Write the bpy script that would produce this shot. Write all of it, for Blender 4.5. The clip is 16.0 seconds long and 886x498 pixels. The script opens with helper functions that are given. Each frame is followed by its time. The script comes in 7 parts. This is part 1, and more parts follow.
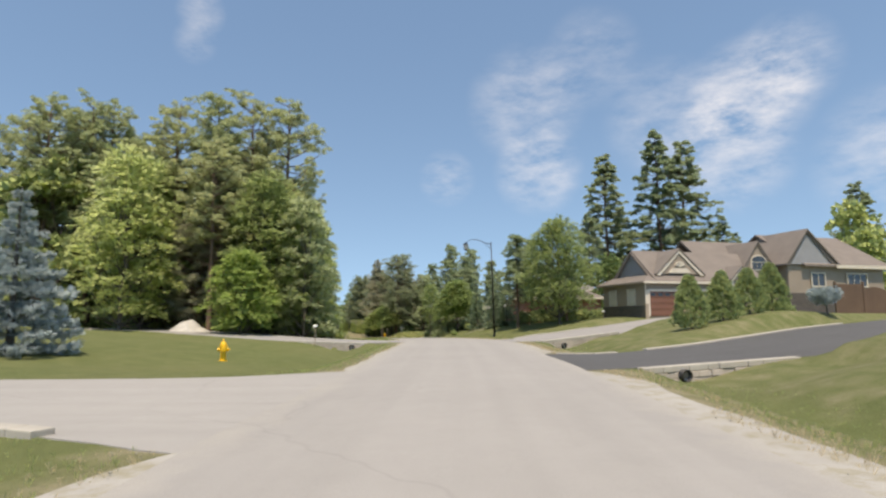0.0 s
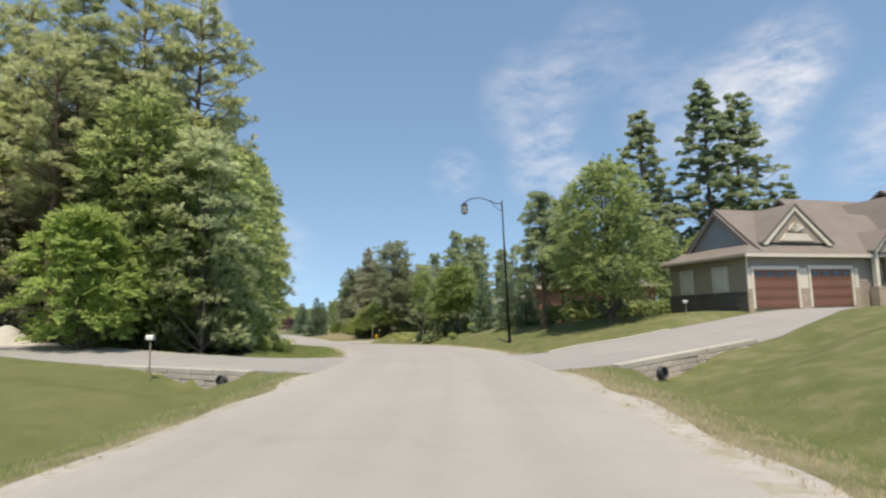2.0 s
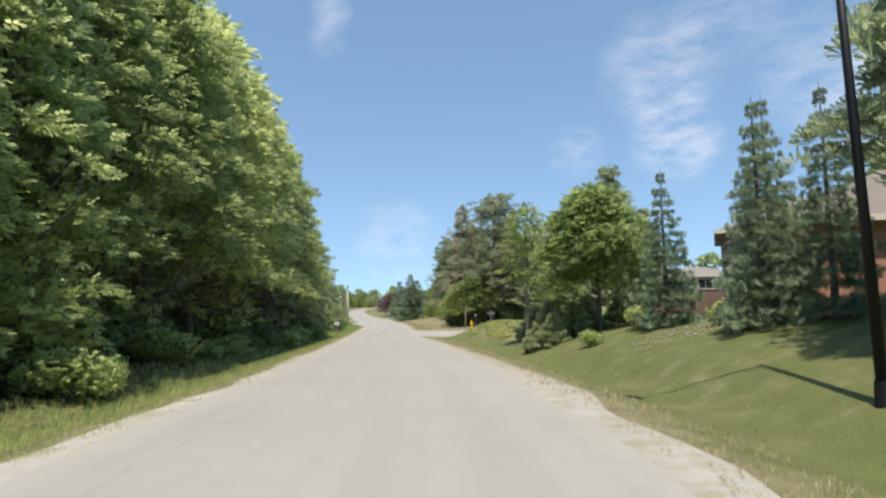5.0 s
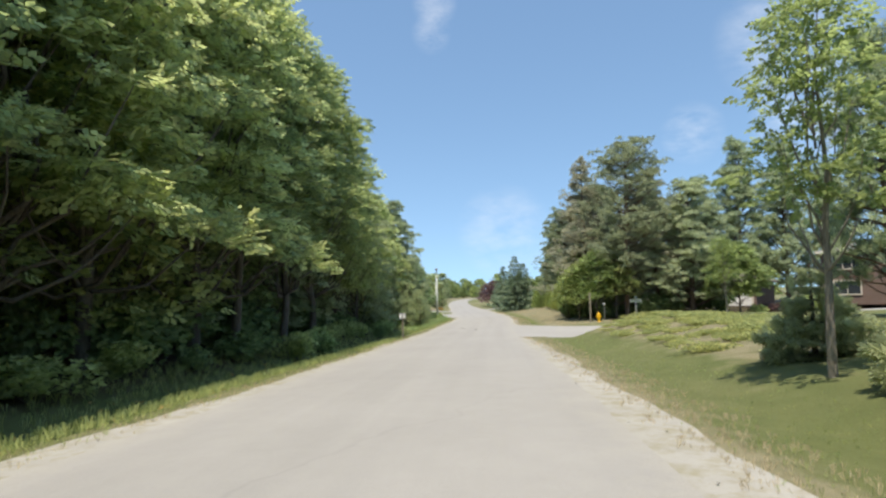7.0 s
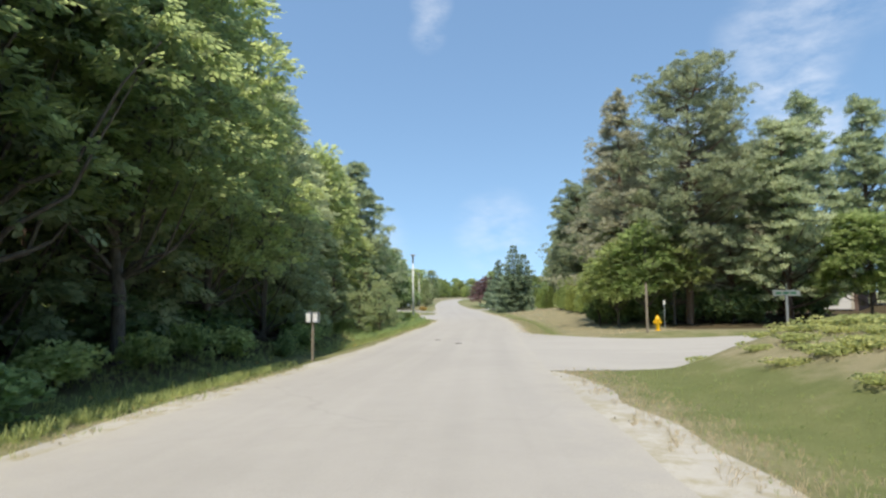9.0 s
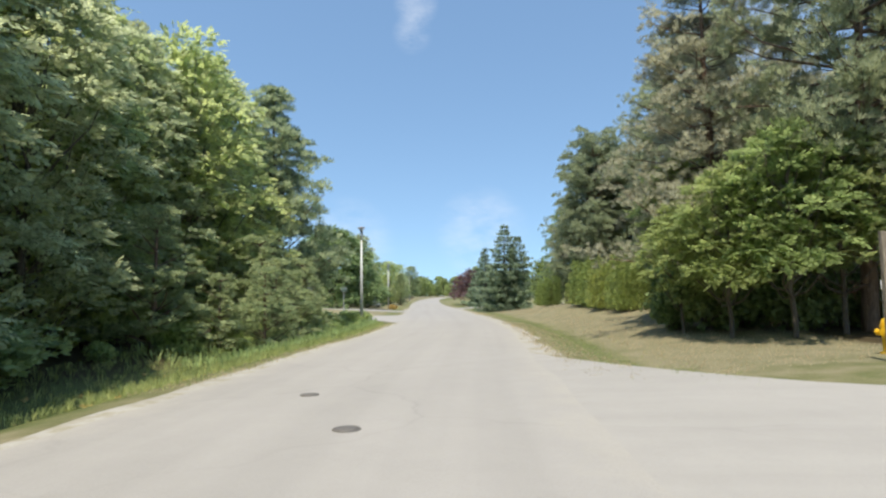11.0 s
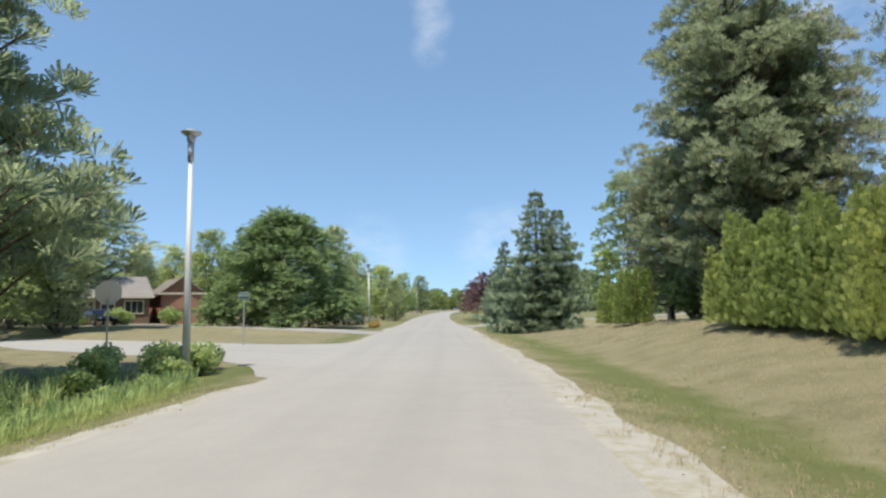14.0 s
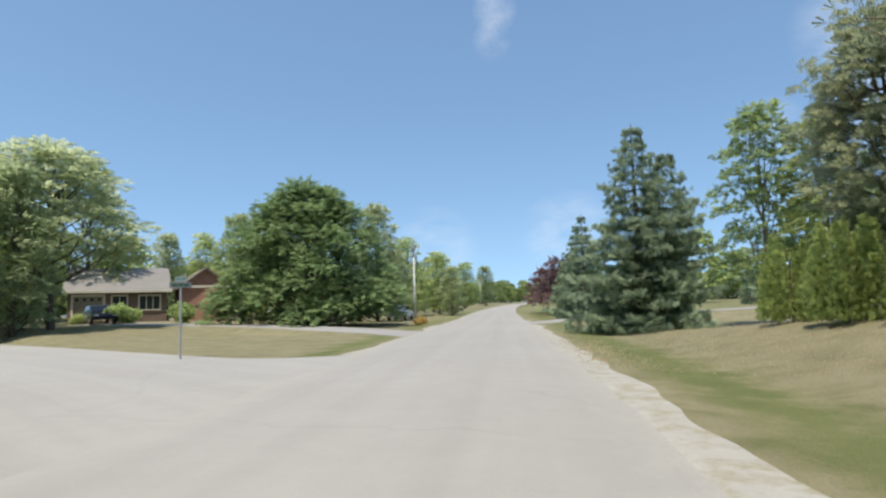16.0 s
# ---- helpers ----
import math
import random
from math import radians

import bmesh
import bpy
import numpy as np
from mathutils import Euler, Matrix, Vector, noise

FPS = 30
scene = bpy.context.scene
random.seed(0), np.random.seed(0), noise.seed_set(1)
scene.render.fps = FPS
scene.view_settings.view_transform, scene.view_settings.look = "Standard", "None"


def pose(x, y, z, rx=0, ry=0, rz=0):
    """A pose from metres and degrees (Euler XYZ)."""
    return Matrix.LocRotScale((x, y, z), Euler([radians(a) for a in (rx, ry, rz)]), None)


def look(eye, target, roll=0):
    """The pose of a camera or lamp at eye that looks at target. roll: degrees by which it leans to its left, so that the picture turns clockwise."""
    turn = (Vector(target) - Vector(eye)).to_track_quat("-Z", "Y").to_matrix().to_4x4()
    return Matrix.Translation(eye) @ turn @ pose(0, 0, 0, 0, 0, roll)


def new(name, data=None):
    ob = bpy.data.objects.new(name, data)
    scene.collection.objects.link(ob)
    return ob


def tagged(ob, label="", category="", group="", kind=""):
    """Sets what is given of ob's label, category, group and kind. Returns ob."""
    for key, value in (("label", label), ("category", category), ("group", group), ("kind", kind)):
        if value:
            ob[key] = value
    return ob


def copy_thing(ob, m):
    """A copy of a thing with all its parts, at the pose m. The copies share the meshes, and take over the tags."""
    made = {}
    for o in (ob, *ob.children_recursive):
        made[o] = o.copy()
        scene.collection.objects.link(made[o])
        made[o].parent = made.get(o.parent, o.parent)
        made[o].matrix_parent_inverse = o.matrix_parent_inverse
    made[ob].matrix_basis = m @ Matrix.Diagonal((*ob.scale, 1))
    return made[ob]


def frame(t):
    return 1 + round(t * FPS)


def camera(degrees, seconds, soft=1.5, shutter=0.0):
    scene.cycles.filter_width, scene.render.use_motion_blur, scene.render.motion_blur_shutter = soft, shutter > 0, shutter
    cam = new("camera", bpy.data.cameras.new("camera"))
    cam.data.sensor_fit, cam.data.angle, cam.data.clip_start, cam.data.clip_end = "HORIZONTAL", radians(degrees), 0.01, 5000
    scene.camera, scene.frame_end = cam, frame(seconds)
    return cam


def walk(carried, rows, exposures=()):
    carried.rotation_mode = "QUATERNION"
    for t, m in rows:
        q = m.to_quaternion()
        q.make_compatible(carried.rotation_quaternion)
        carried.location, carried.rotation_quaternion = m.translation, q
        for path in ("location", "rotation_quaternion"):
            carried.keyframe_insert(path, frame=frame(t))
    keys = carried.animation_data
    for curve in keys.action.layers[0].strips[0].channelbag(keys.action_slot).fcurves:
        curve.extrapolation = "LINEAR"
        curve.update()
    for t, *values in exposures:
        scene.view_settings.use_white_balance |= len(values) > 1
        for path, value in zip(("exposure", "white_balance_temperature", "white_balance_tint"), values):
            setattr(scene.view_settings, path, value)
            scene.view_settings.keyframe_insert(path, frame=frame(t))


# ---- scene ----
cam = camera(73.7, 16.0, soft=2.4)
METRES, EYE, TILT, LEAN, TURN = 135.0, 1.35, 7.0, 0.5, 0.0
ROWS = [
    (0.0, 0.0, 0.0, 0.0, 0.0, 0.0, 0.0),
    (0.5, 0.0028, 0.0335, -0.0037, -0.25, -0.02, -0.08),
    (1.0, 0.0055, 0.0672, -0.0073, -0.19, -0.26, 0.1),
    (1.5, 0.0082, 0.1012, -0.0112, 0.15, -0.42, 0.58),
    (2.0, 0.0103, 0.1355, -0.0153, 0.98, -0.32, 0.95),
    (2.5, 0.0115, 0.1696, -0.0192, 1.99, -0.36, 1.05),
    (3.0, 0.012, 0.2029, -0.0231, 3.39, -0.69, 1.02),
    (3.5, 0.0117, 0.2363, -0.0273, 5.07, -1.21, 0.75),
    (6.0, -0.0065, 0.4006, -0.05, 18.42, -2.05, 3.61),
    (6.5, -0.0163, 0.433, -0.055, 21.17, -2.15, 3.82),
    (7.0, -0.0269, 0.4646, -0.0603, 22.83, -2.16, 3.74),
    (7.5, -0.0376, 0.4957, -0.0657, 23.09, -2.11, 3.63),
    (8.0, -0.0486, 0.5268, -0.0706, 22.8, -2.11, 3.46),
    (8.5, -0.0595, 0.5588, -0.0755, 22.54, -2.11, 3.0),
    (11.0, -0.1108, 0.7162, -0.1004, 20.73, -2.24, 2.86),
    (11.5, -0.1201, 0.7475, -0.1051, 20.86, -1.65, 2.3),
    (12.0, -0.1293, 0.7775, -0.109, 21.06, -0.52, 2.51),
    (12.5, -0.1379, 0.8066, -0.1127, 21.74, -0.75, 3.1),
    (13.0, -0.1466, 0.8341, -0.1163, 22.16, -0.86, 3.24),
    (13.5, -0.1549, 0.86, -0.1197, 22.31, -0.74, 3.28),
    (14.0, -0.1626, 0.8833, -0.1228, 22.5, -0.83, 3.41),
    (14.5, -0.1698, 0.9054, -0.1257, 22.74, -0.75, 3.49),
    (15.0, -0.1768, 0.9259, -0.1284, 23.28, -0.73, 3.7),
    (15.5, -0.1835, 0.9441, -0.1308, 25.18, -0.96, 4.25),
    (16.0, -0.191, 0.9595, -0.133, 28.97, -1.04, 4.76),
]
walk(cam, [(t, pose(0, 0, EYE, TILT, LEAN, TURN) @ pose(METRES * x, METRES * y, METRES * z, 90 + pitch, roll, yaw)) for t, x, y, z, yaw, pitch, roll in ROWS],
     exposures=[(0.0, 0.45, 7450, 16), (2.5, 0.5, 7200, 14), (6.0, 0.64, 6850, 12), (12.0, 0.66, 6750, 11), (16.0, 0.52, 6700, 11)])

import functools

# ---- world, sun, exposure ----
SUN_AZ, SUN_EL = 174.0, 68.0          # degrees to the right of +y, above the horizon

world = bpy.data.worlds.new("sky")
scene.world = world
world.use_nodes = True
wn, wl = world.node_tree.nodes, world.node_tree.links
wn.clear()
sky = wn.new("ShaderNodeTexSky")
sky.sky_type = 'NISHITA'
sky.sun_disc = False
sky.sun_elevation, sky.sun_rotation = radians(SUN_EL), radians(SUN_AZ)
sky.air_density, sky.dust_density, sky.ozone_density = 1.0, 0.3, 1.3
wout, wbg = wn.new("ShaderNodeOutputWorld"), wn.new("ShaderNodeBackground")
wbg.inputs["Strength"].default_value = 0.145
wtc = wn.new("ShaderNodeTexCoord")
# clear dry air: the pale band at the horizon is narrow, so the sky is read a little above the true direction
lift = wn.new("ShaderNodeVectorMath")
lift.operation = 'ADD'
wl.new(wtc.outputs["Generated"], lift.inputs[0])
lift.inputs[1].default_value = (0, 0, 0.19)
level = wn.new("ShaderNodeVectorMath")
level.operation = 'NORMALIZE'
wl.new(lift.outputs[0], level.inputs[0])
wl.new(level.outputs[0], sky.inputs["Vector"])


def wmath(op, a, b=None, c=None):
    n = wn.new("ShaderNodeMath")
    n.operation = op
    for i, v in enumerate((a, b, c)):
        if v is None:
            continue
        if isinstance(v, (int, float)):
            n.inputs[i].default_value = v
        else:
            wl.new(v, n.inputs[i])
    return n.outputs[0]


# thin summer clouds: a few soft patches broken up by streaky noise
wmap = wn.new("ShaderNodeMapping")
wmap.inputs["Scale"].default_value = (14, 14, 34)
wmap.inputs["Rotation"].default_value = (0.1, 0.35, 0.2)
wl.new(wtc.outputs["Generated"], wmap.inputs["Vector"])
wnoise = wn.new("ShaderNodeTexNoise")
wnoise.inputs["Scale"].default_value, wnoise.inputs["Detail"].default_value = 1.1, 6
wnoise.inputs["Roughness"].default_value = 0.62
wl.new(wmap.outputs[0], wnoise.inputs["Vector"])
streak = wmath('MULTIPLY', wmath('SUBTRACT', wnoise.outputs["Fac"], 0.34), 2.6)
CLOUDS = [  # azimuth right of +y, elevation, radius in degrees, weight
    (-23.6, 24.5, 2.0, 0.36), (-23.2, 27.0, 2.2, 0.36), (-23.6, 29.5, 2.4, 0.34), (-23.8, 32.5, 2.8, 0.34), (-24.2, 35.5, 3.0, 0.3), (8.5, 20.5, 6.0, 0.42), (9.5, 14.2, 4.6, 0.62),
    (0.5, 13.8, 3.0, 0.45), (28.5, 19.0, 5.5, 0.6), (26.5, 14.5, 6.0, 0.6), (31.5, 21.0, 4.5, 0.45), (21.5, 18.0, 6.0, 0.35),
    (15.0, 24.0, 5.0, 0.25), (39.0, 12.0, 7.0, 0.5), (-17.0, 6.0, 5.0, 0.35), (-30.0, 5.0, 5.0, 0.3)]
cloud = None
for az, el, rad, wt in CLOUDS:
    dot = wn.new("ShaderNodeVectorMath")
    dot.operation = 'DOT_PRODUCT'
    wl.new(wtc.outputs["Generated"], dot.inputs[0])
    dot.inputs[1].default_value = (math.sin(radians(az)) * math.cos(radians(el)), math.cos(radians(az)) * math.cos(radians(el)), math.sin(radians(el)))
    mr = wn.new("ShaderNodeMapRange")
    mr.interpolation_type = 'SMOOTHSTEP'
    wl.new(dot.outputs["Value"], mr.inputs["Value"])
    mr.inputs["From Min"].default_value, mr.inputs["From Max"].default_value = math.cos(radians(rad)), math.cos(radians(rad * 0.1))
    mr.inputs["To Max"].default_value = wt * 0.85
    cloud = mr.outputs[0] if cloud is None else wmath('ADD', cloud, mr.outputs[0])
cover = wn.new("ShaderNodeClamp")
wl.new(wmath('MULTIPLY', cloud, streak), cover.inputs["Value"])
wmix = wn.new("ShaderNodeMix")
wmix.data_type = 'RGBA'
wl.new(cover.outputs[0], wmix.inputs["Factor"])
tone = wn.new("ShaderNodeMix")
tone.data_type, tone.blend_type = 'RGBA', 'MULTIPLY'
tone.inputs["Factor"].default_value, tone.inputs["B"].default_value = 1.0, (0.92, 1.03, 1.0, 1)
wl.new(sky.outputs[0], tone.inputs["A"])
wl.new(tone.outputs["Result"], wmix.inputs["A"])
wmix.inputs["B"].default_value = (4.6, 4.9, 5.3, 1)
wl.new(wmix.outputs["Result"], wbg.inputs["Color"])
wl.new(wbg.outputs[0], wout.inputs["Surface"])

sun = new("sun", bpy.data.lights.new("sun", 'SUN'))
sun.data.energy, sun.data.angle, sun.data.color = 3.9, radians(0.6), (1.0, 0.925, 0.80)
to_sun = Vector((math.sin(radians(SUN_AZ)) * math.cos(radians(SUN_EL)), math.cos(radians(SUN_AZ)) * math.cos(radians(SUN_EL)), math.sin(radians(SUN_EL))))
sun.matrix_basis = look(to_sun * 300, (0, 0, 0))

# ---- materials ----


def material(name, rough=0.8):
    m = bpy.data.materials.new(name)
    m.use_nodes = True
    b = m.node_tree.nodes["Principled BSDF"]
    b.inputs["Roughness"].default_value = rough
    return m, m.node_tree.nodes, m.node_tree.links, b


def ramp(nodes, links, fac, stops):
    r = nodes.new("ShaderNodeValToRGB")
    while len(r.color_ramp.elements) < len(stops):
        r.color_ramp.elements.new(0.5)
    for e, (p, c) in zip(r.color_ramp.elements, stops):
        e.position, e.color = p, (*c, 1)
    links.new(fac, r.inputs["Fac"])
    return r.outputs["Color"]


def mixed(nodes, links, fac, a, b, mode='MIX'):
    n = nodes.new("ShaderNodeMix")
    n.data_type, n.blend_type = 'RGBA', mode
    for sock, v in (("Factor", fac), ("A", a), ("B", b)):
        if isinstance(v, (int, float)):
            n.inputs[sock].default_value = v
        elif isinstance(v, tuple):
            n.inputs[sock].default_value = (*v, 1)
        else:
            links.new(v, n.inputs[sock])
    return n.outputs["Result"]


def noise_tex(nodes, links, scale, detail=4, rough=0.55, vec=None, stretch=None):
    n = nodes.new("ShaderNodeTexNoise")
    n.inputs["Scale"].default_value, n.inputs["Detail"].default_value, n.inputs["Roughness"].default_value = scale, detail, rough
    if vec is None:
        vec = nodes.new("ShaderNodeTexCoord").outputs["Object"]
    if stretch:
        mp = nodes.new("ShaderNodeMapping")
        mp.inputs["Scale"].default_value = stretch
        links.new(vec, mp.inputs["Vector"])
        vec = mp.outputs[0]
    links.new(vec, n.inputs["Vector"])
    return n.outputs["Fac"]


def add_bump(nodes, links, bsdf, height, strength=0.3, distance=0.02):
    b = nodes.new("ShaderNodeBump")
    b.inputs["Strength"].default_value, b.inputs["Distance"].default_value = strength, distance
    links.new(height, b.inputs["Height"])
    links.new(b.outputs[0], bsdf.inputs["Normal"])


def plain(name, color, rough=0.7, metal=0.0, vary=0.12, scale=6.0, bump=0.15):
    """A painted or bare surface with soft blotches and a fine grain."""
    m, n, l, b = material(name, rough)
    b.inputs["Metallic"].default_value = metal
    dark, light = tuple(c * (1 - vary) for c in color), tuple(min(1, c * (1 + vary)) for c in color)
    big, fine = noise_tex(n, l, scale * 0.25, 3), noise_tex(n, l, scale * 8, 3)
    col = ramp(n, l, big, [(0.3, dark), (0.7, light)])
    col = mixed(n, l, 0.25, col, ramp(n, l, fine, [(0.3, dark), (0.7, light)]))
    l.new(col, b.inputs["Base Color"])
    add_bump(n, l, b, fine, bump, 0.01)
    return m


def foliage(name, dark, light, tip=None, through_light=0.3, rough=0.55):
    """Leaves: the colour varies from sprig to sprig, from tree to tree and in soft patches; some light passes through."""
    m, n, l, b = material(name, rough)
    geo, info = n.new("ShaderNodeNewGeometry"), n.new("ShaderNodeObjectInfo")
    col = ramp(n, l, geo.outputs["Random Per Island"], [(0.0, dark), (0.7, light), (1.0, tuple((2 * a + b) / 3 for a, b in zip(light, tip or light)))])
    patch = noise_tex(n, l, 0.45, 2)
    col = mixed(n, l, ramp(n, l, patch, [(0.35, (0, 0, 0)), (0.7, (0.5, 0.5, 0.5))]), col, light)
    hsv = n.new("ShaderNodeHueSaturation")
    shift = n.new("ShaderNodeMapRange")
    l.new(info.outputs["Random"], shift.inputs["Value"])
    shift.inputs["To Min"].default_value, shift.inputs["To Max"].default_value = 0.478, 0.502
    l.new(shift.outputs[0], hsv.inputs["Hue"])
    val = n.new("ShaderNodeMapRange")
    l.new(info.outputs["Random"], val.inputs["Value"])
    val.inputs["To Min"].default_value, val.inputs["To Max"].default_value = 1.52, 1.3
    l.new(val.outputs[0], hsv.inputs["Value"])
    hsv.inputs["Saturation"].default_value = 0.77
    l.new(col, hsv.inputs["Color"])
    l.new(hsv.outputs[0], b.inputs["Base Color"])
    b.inputs["Specular IOR Level"].default_value = 0.18
    tr = n.new("ShaderNodeBsdfTranslucent")
    lit = n.new("ShaderNodeHueSaturation")
    lit.inputs["Value"].default_value, lit.inputs["Hue"].default_value = 1.5, 0.497
    l.new(hsv.outputs[0], lit.inputs["Color"])
    l.new(lit.outputs[0], tr.inputs["Color"])
    mx = n.new("ShaderNodeMixShader")
    mx.inputs[0].default_value = through_light
    l.new(b.outputs[0], mx.inputs[1])
    l.new(tr.outputs[0], mx.inputs[2])
    l.new(mx.outputs[0], n["Material Output"].inputs["Surface"])
    return m


def grass_ground():
    m, n, l, b = material("grass_ground", 0.9)
    geo = n.new("ShaderNodeNewGeometry")
    pos = geo.outputs["Position"]
    big, mid = noise_tex(n, l, 0.18, 3, vec=pos), noise_tex(n, l, 1.3, 4, vec=pos)
    fine = noise_tex(n, l, 22.0, 4, 0.7, vec=pos)
    green = ramp(n, l, mid, [(0.25, (0.104, 0.128, 0.046)), (0.5, (0.128, 0.150, 0.056)), (0.78, (0.165, 0.178, 0.074))])
    green = mixed(n, l, ramp(n, l, big, [(0.42, (0, 0, 0)), (0.75, (0.45, 0.45, 0.45))]), green, (0.19, 0.185, 0.09))
    straw = ramp(n, l, mid, [(0.2, (0.155, 0.15, 0.082)), (0.5, (0.228, 0.21, 0.125)), (0.8, (0.275, 0.25, 0.16))])
    soil = ramp(n, l, mid, [(0.25, (0.03, 0.024, 0.014)), (0.55, (0.075, 0.058, 0.032)), (0.8, (0.06, 0.075, 0.022))])
    dry, wood = n.new("ShaderNodeAttribute"), n.new("ShaderNodeAttribute")
    dry.attribute_name, wood.attribute_name = "dry", "wood"

    def edge(att):
        mm = n.new("ShaderNodeMath")
        mm.operation = 'MULTIPLY_ADD'
        l.new(mid, mm.inputs[0])
        mm.inputs[1].default_value = 0.9
        mm2 = n.new("ShaderNodeMath")
        mm2.operation = 'SUBTRACT'
        l.new(att.outputs["Fac"], mm2.inputs[0])
        mm2.inputs[1].default_value = 0.45
        l.new(mm2.outputs[0], mm.inputs[2])
        return ramp(n, l, mm.outputs[0], [(0.3, (0, 0, 0)), (0.75, (1, 1, 1))])
    col = mixed(n, l, edge(dry), green, straw)
    col = mixed(n, l, edge(wood), col, soil)
    col = mixed(n, l, 0.55, col, ramp(n, l, fine, [(0.25, (0.45, 0.45, 0.45)), (0.6, (1, 1, 1)), (0.9, (1.0, 1.0, 0.9))]), 'MULTIPLY')
    l.new(col, b.inputs["Base Color"])
    b.inputs["Specular IOR Level"].default_value = 0.15
    add_bump(n, l, b, fine, 0.8, 0.05)
    return m


def road_surface(name, tone, worn=0.06, crack=True, spill=None, litter=None):
    m, n, l, b = material(name, 0.88)
    pos = n.new("ShaderNodeNewGeometry").outputs["Position"]
    big, mid = noise_tex(n, l, 0.22, 4, 0.6, vec=pos), noise_tex(n, l, 2.1, 5, 0.65, vec=pos)
    fine = noise_tex(n, l, 55.0, 3, 0.75, vec=pos)
    lo, hi = tuple(c * (1 - worn * 1.6) for c in tone), tuple(c * (1 + worn) for c in tone)
    col = ramp(n, l, big, [(0.3, lo), (0.7, hi)])
    col = mixed(n, l, 0.4, col, ramp(n, l, mid, [(0.3, lo), (0.72, hi)]))
    col = mixed(n, l, 0.35, col, ramp(n, l, fine, [(0.2, (0.55, 0.55, 0.55)), (0.55, (1, 1, 1))]), 'MULTIPLY')
    # wheel tracks and lane wear run along the road
    uv = n.new("ShaderNodeUVMap")
    lane = noise_tex(n, l, 1.0, 3, 0.5, vec=uv.outputs[0], stretch=(1.6, 0.03, 1))
    col = mixed(n, l, 0.5, col, ramp(n, l, lane, [(0.36, (0.87, 0.87, 0.87)), (0.6, (1.0, 1.0, 1.0))]), 'MULTIPLY')
    if crack:
        vor = n.new("ShaderNodeTexVoronoi")
        vor.feature = 'DISTANCE_TO_EDGE'
        vor.inputs["Scale"].default_value = 0.16
        wob = n.new("ShaderNodeVectorMath")
        wob.operation = 'ADD'
        nz = n.new("ShaderNodeTexNoise")
        nz.inputs["Scale"].default_value = 0.9
        l.new(pos, nz.inputs["Vector"])
        l.new(pos, wob.inputs[0])
        l.new(nz.outputs["Color"], wob.inputs[1])
        l.new(wob.outputs[0], vor.inputs["Vector"])
        gap = ramp(n, l, noise_tex(n, l, 0.12, 2, vec=pos), [(0.45, (1, 1, 1)), (0.62, (0, 0, 0))])
        line = ramp(n, l, vor.outputs["Distance"], [(0.0, (0.74, 0.74, 0.74)), (0.006, (1, 1, 1))])
        col = mixed(n, l, 0.4, col, mixed(n, l, gap, (1, 1, 1), line), 'MULTIPLY')
    if litter:
        # thin grass and soil have crept over parts of the stone
        creep = ramp(n, l, noise_tex(n, l, 2.6, 6, 0.72, vec=pos), [(0.46, (0, 0, 0)), (0.62, (0.75, 0.75, 0.75))])
        col = mixed(n, l, creep, col, litter)
    if spill:
        # loose stone carried in from the shoulders lies in ragged patches along both edges
        sep, far, sum_ = n.new("ShaderNodeSeparateXYZ"), n.new("ShaderNodeMath"), n.new("ShaderNodeMath")
        l.new(uv.outputs[0], sep.inputs[0])
        far.operation = 'ABSOLUTE'
        l.new(sep.outputs["X"], far.inputs[0])
        sum_.operation = 'MULTIPLY_ADD'
        l.new(noise_tex(n, l, 1.7, 6, 0.7, vec=pos), sum_.inputs[0])
        sum_.inputs[1].default_value = 2.4
        l.new(far.outputs[0], sum_.inputs[2])
        grit = ramp(n, l, fine, [(0.25, tuple(c * 0.72 for c in spill)), (0.65, tuple(c * 1.08 for c in spill))])
        span = n.new("ShaderNodeMapRange")
        l.new(sum_.outputs[0], span.inputs["Value"])
        span.inputs["From Min"].default_value, span.inputs["From Max"].default_value = 3.55, 4.3
        span.inputs["To Max"].default_value = 0.5
        col = mixed(n, l, span.outputs[0], col, grit)
    l.new(col, b.inputs["Base Color"])
    add_bump(n, l, b, fine, 0.45, 0.008)
    return m


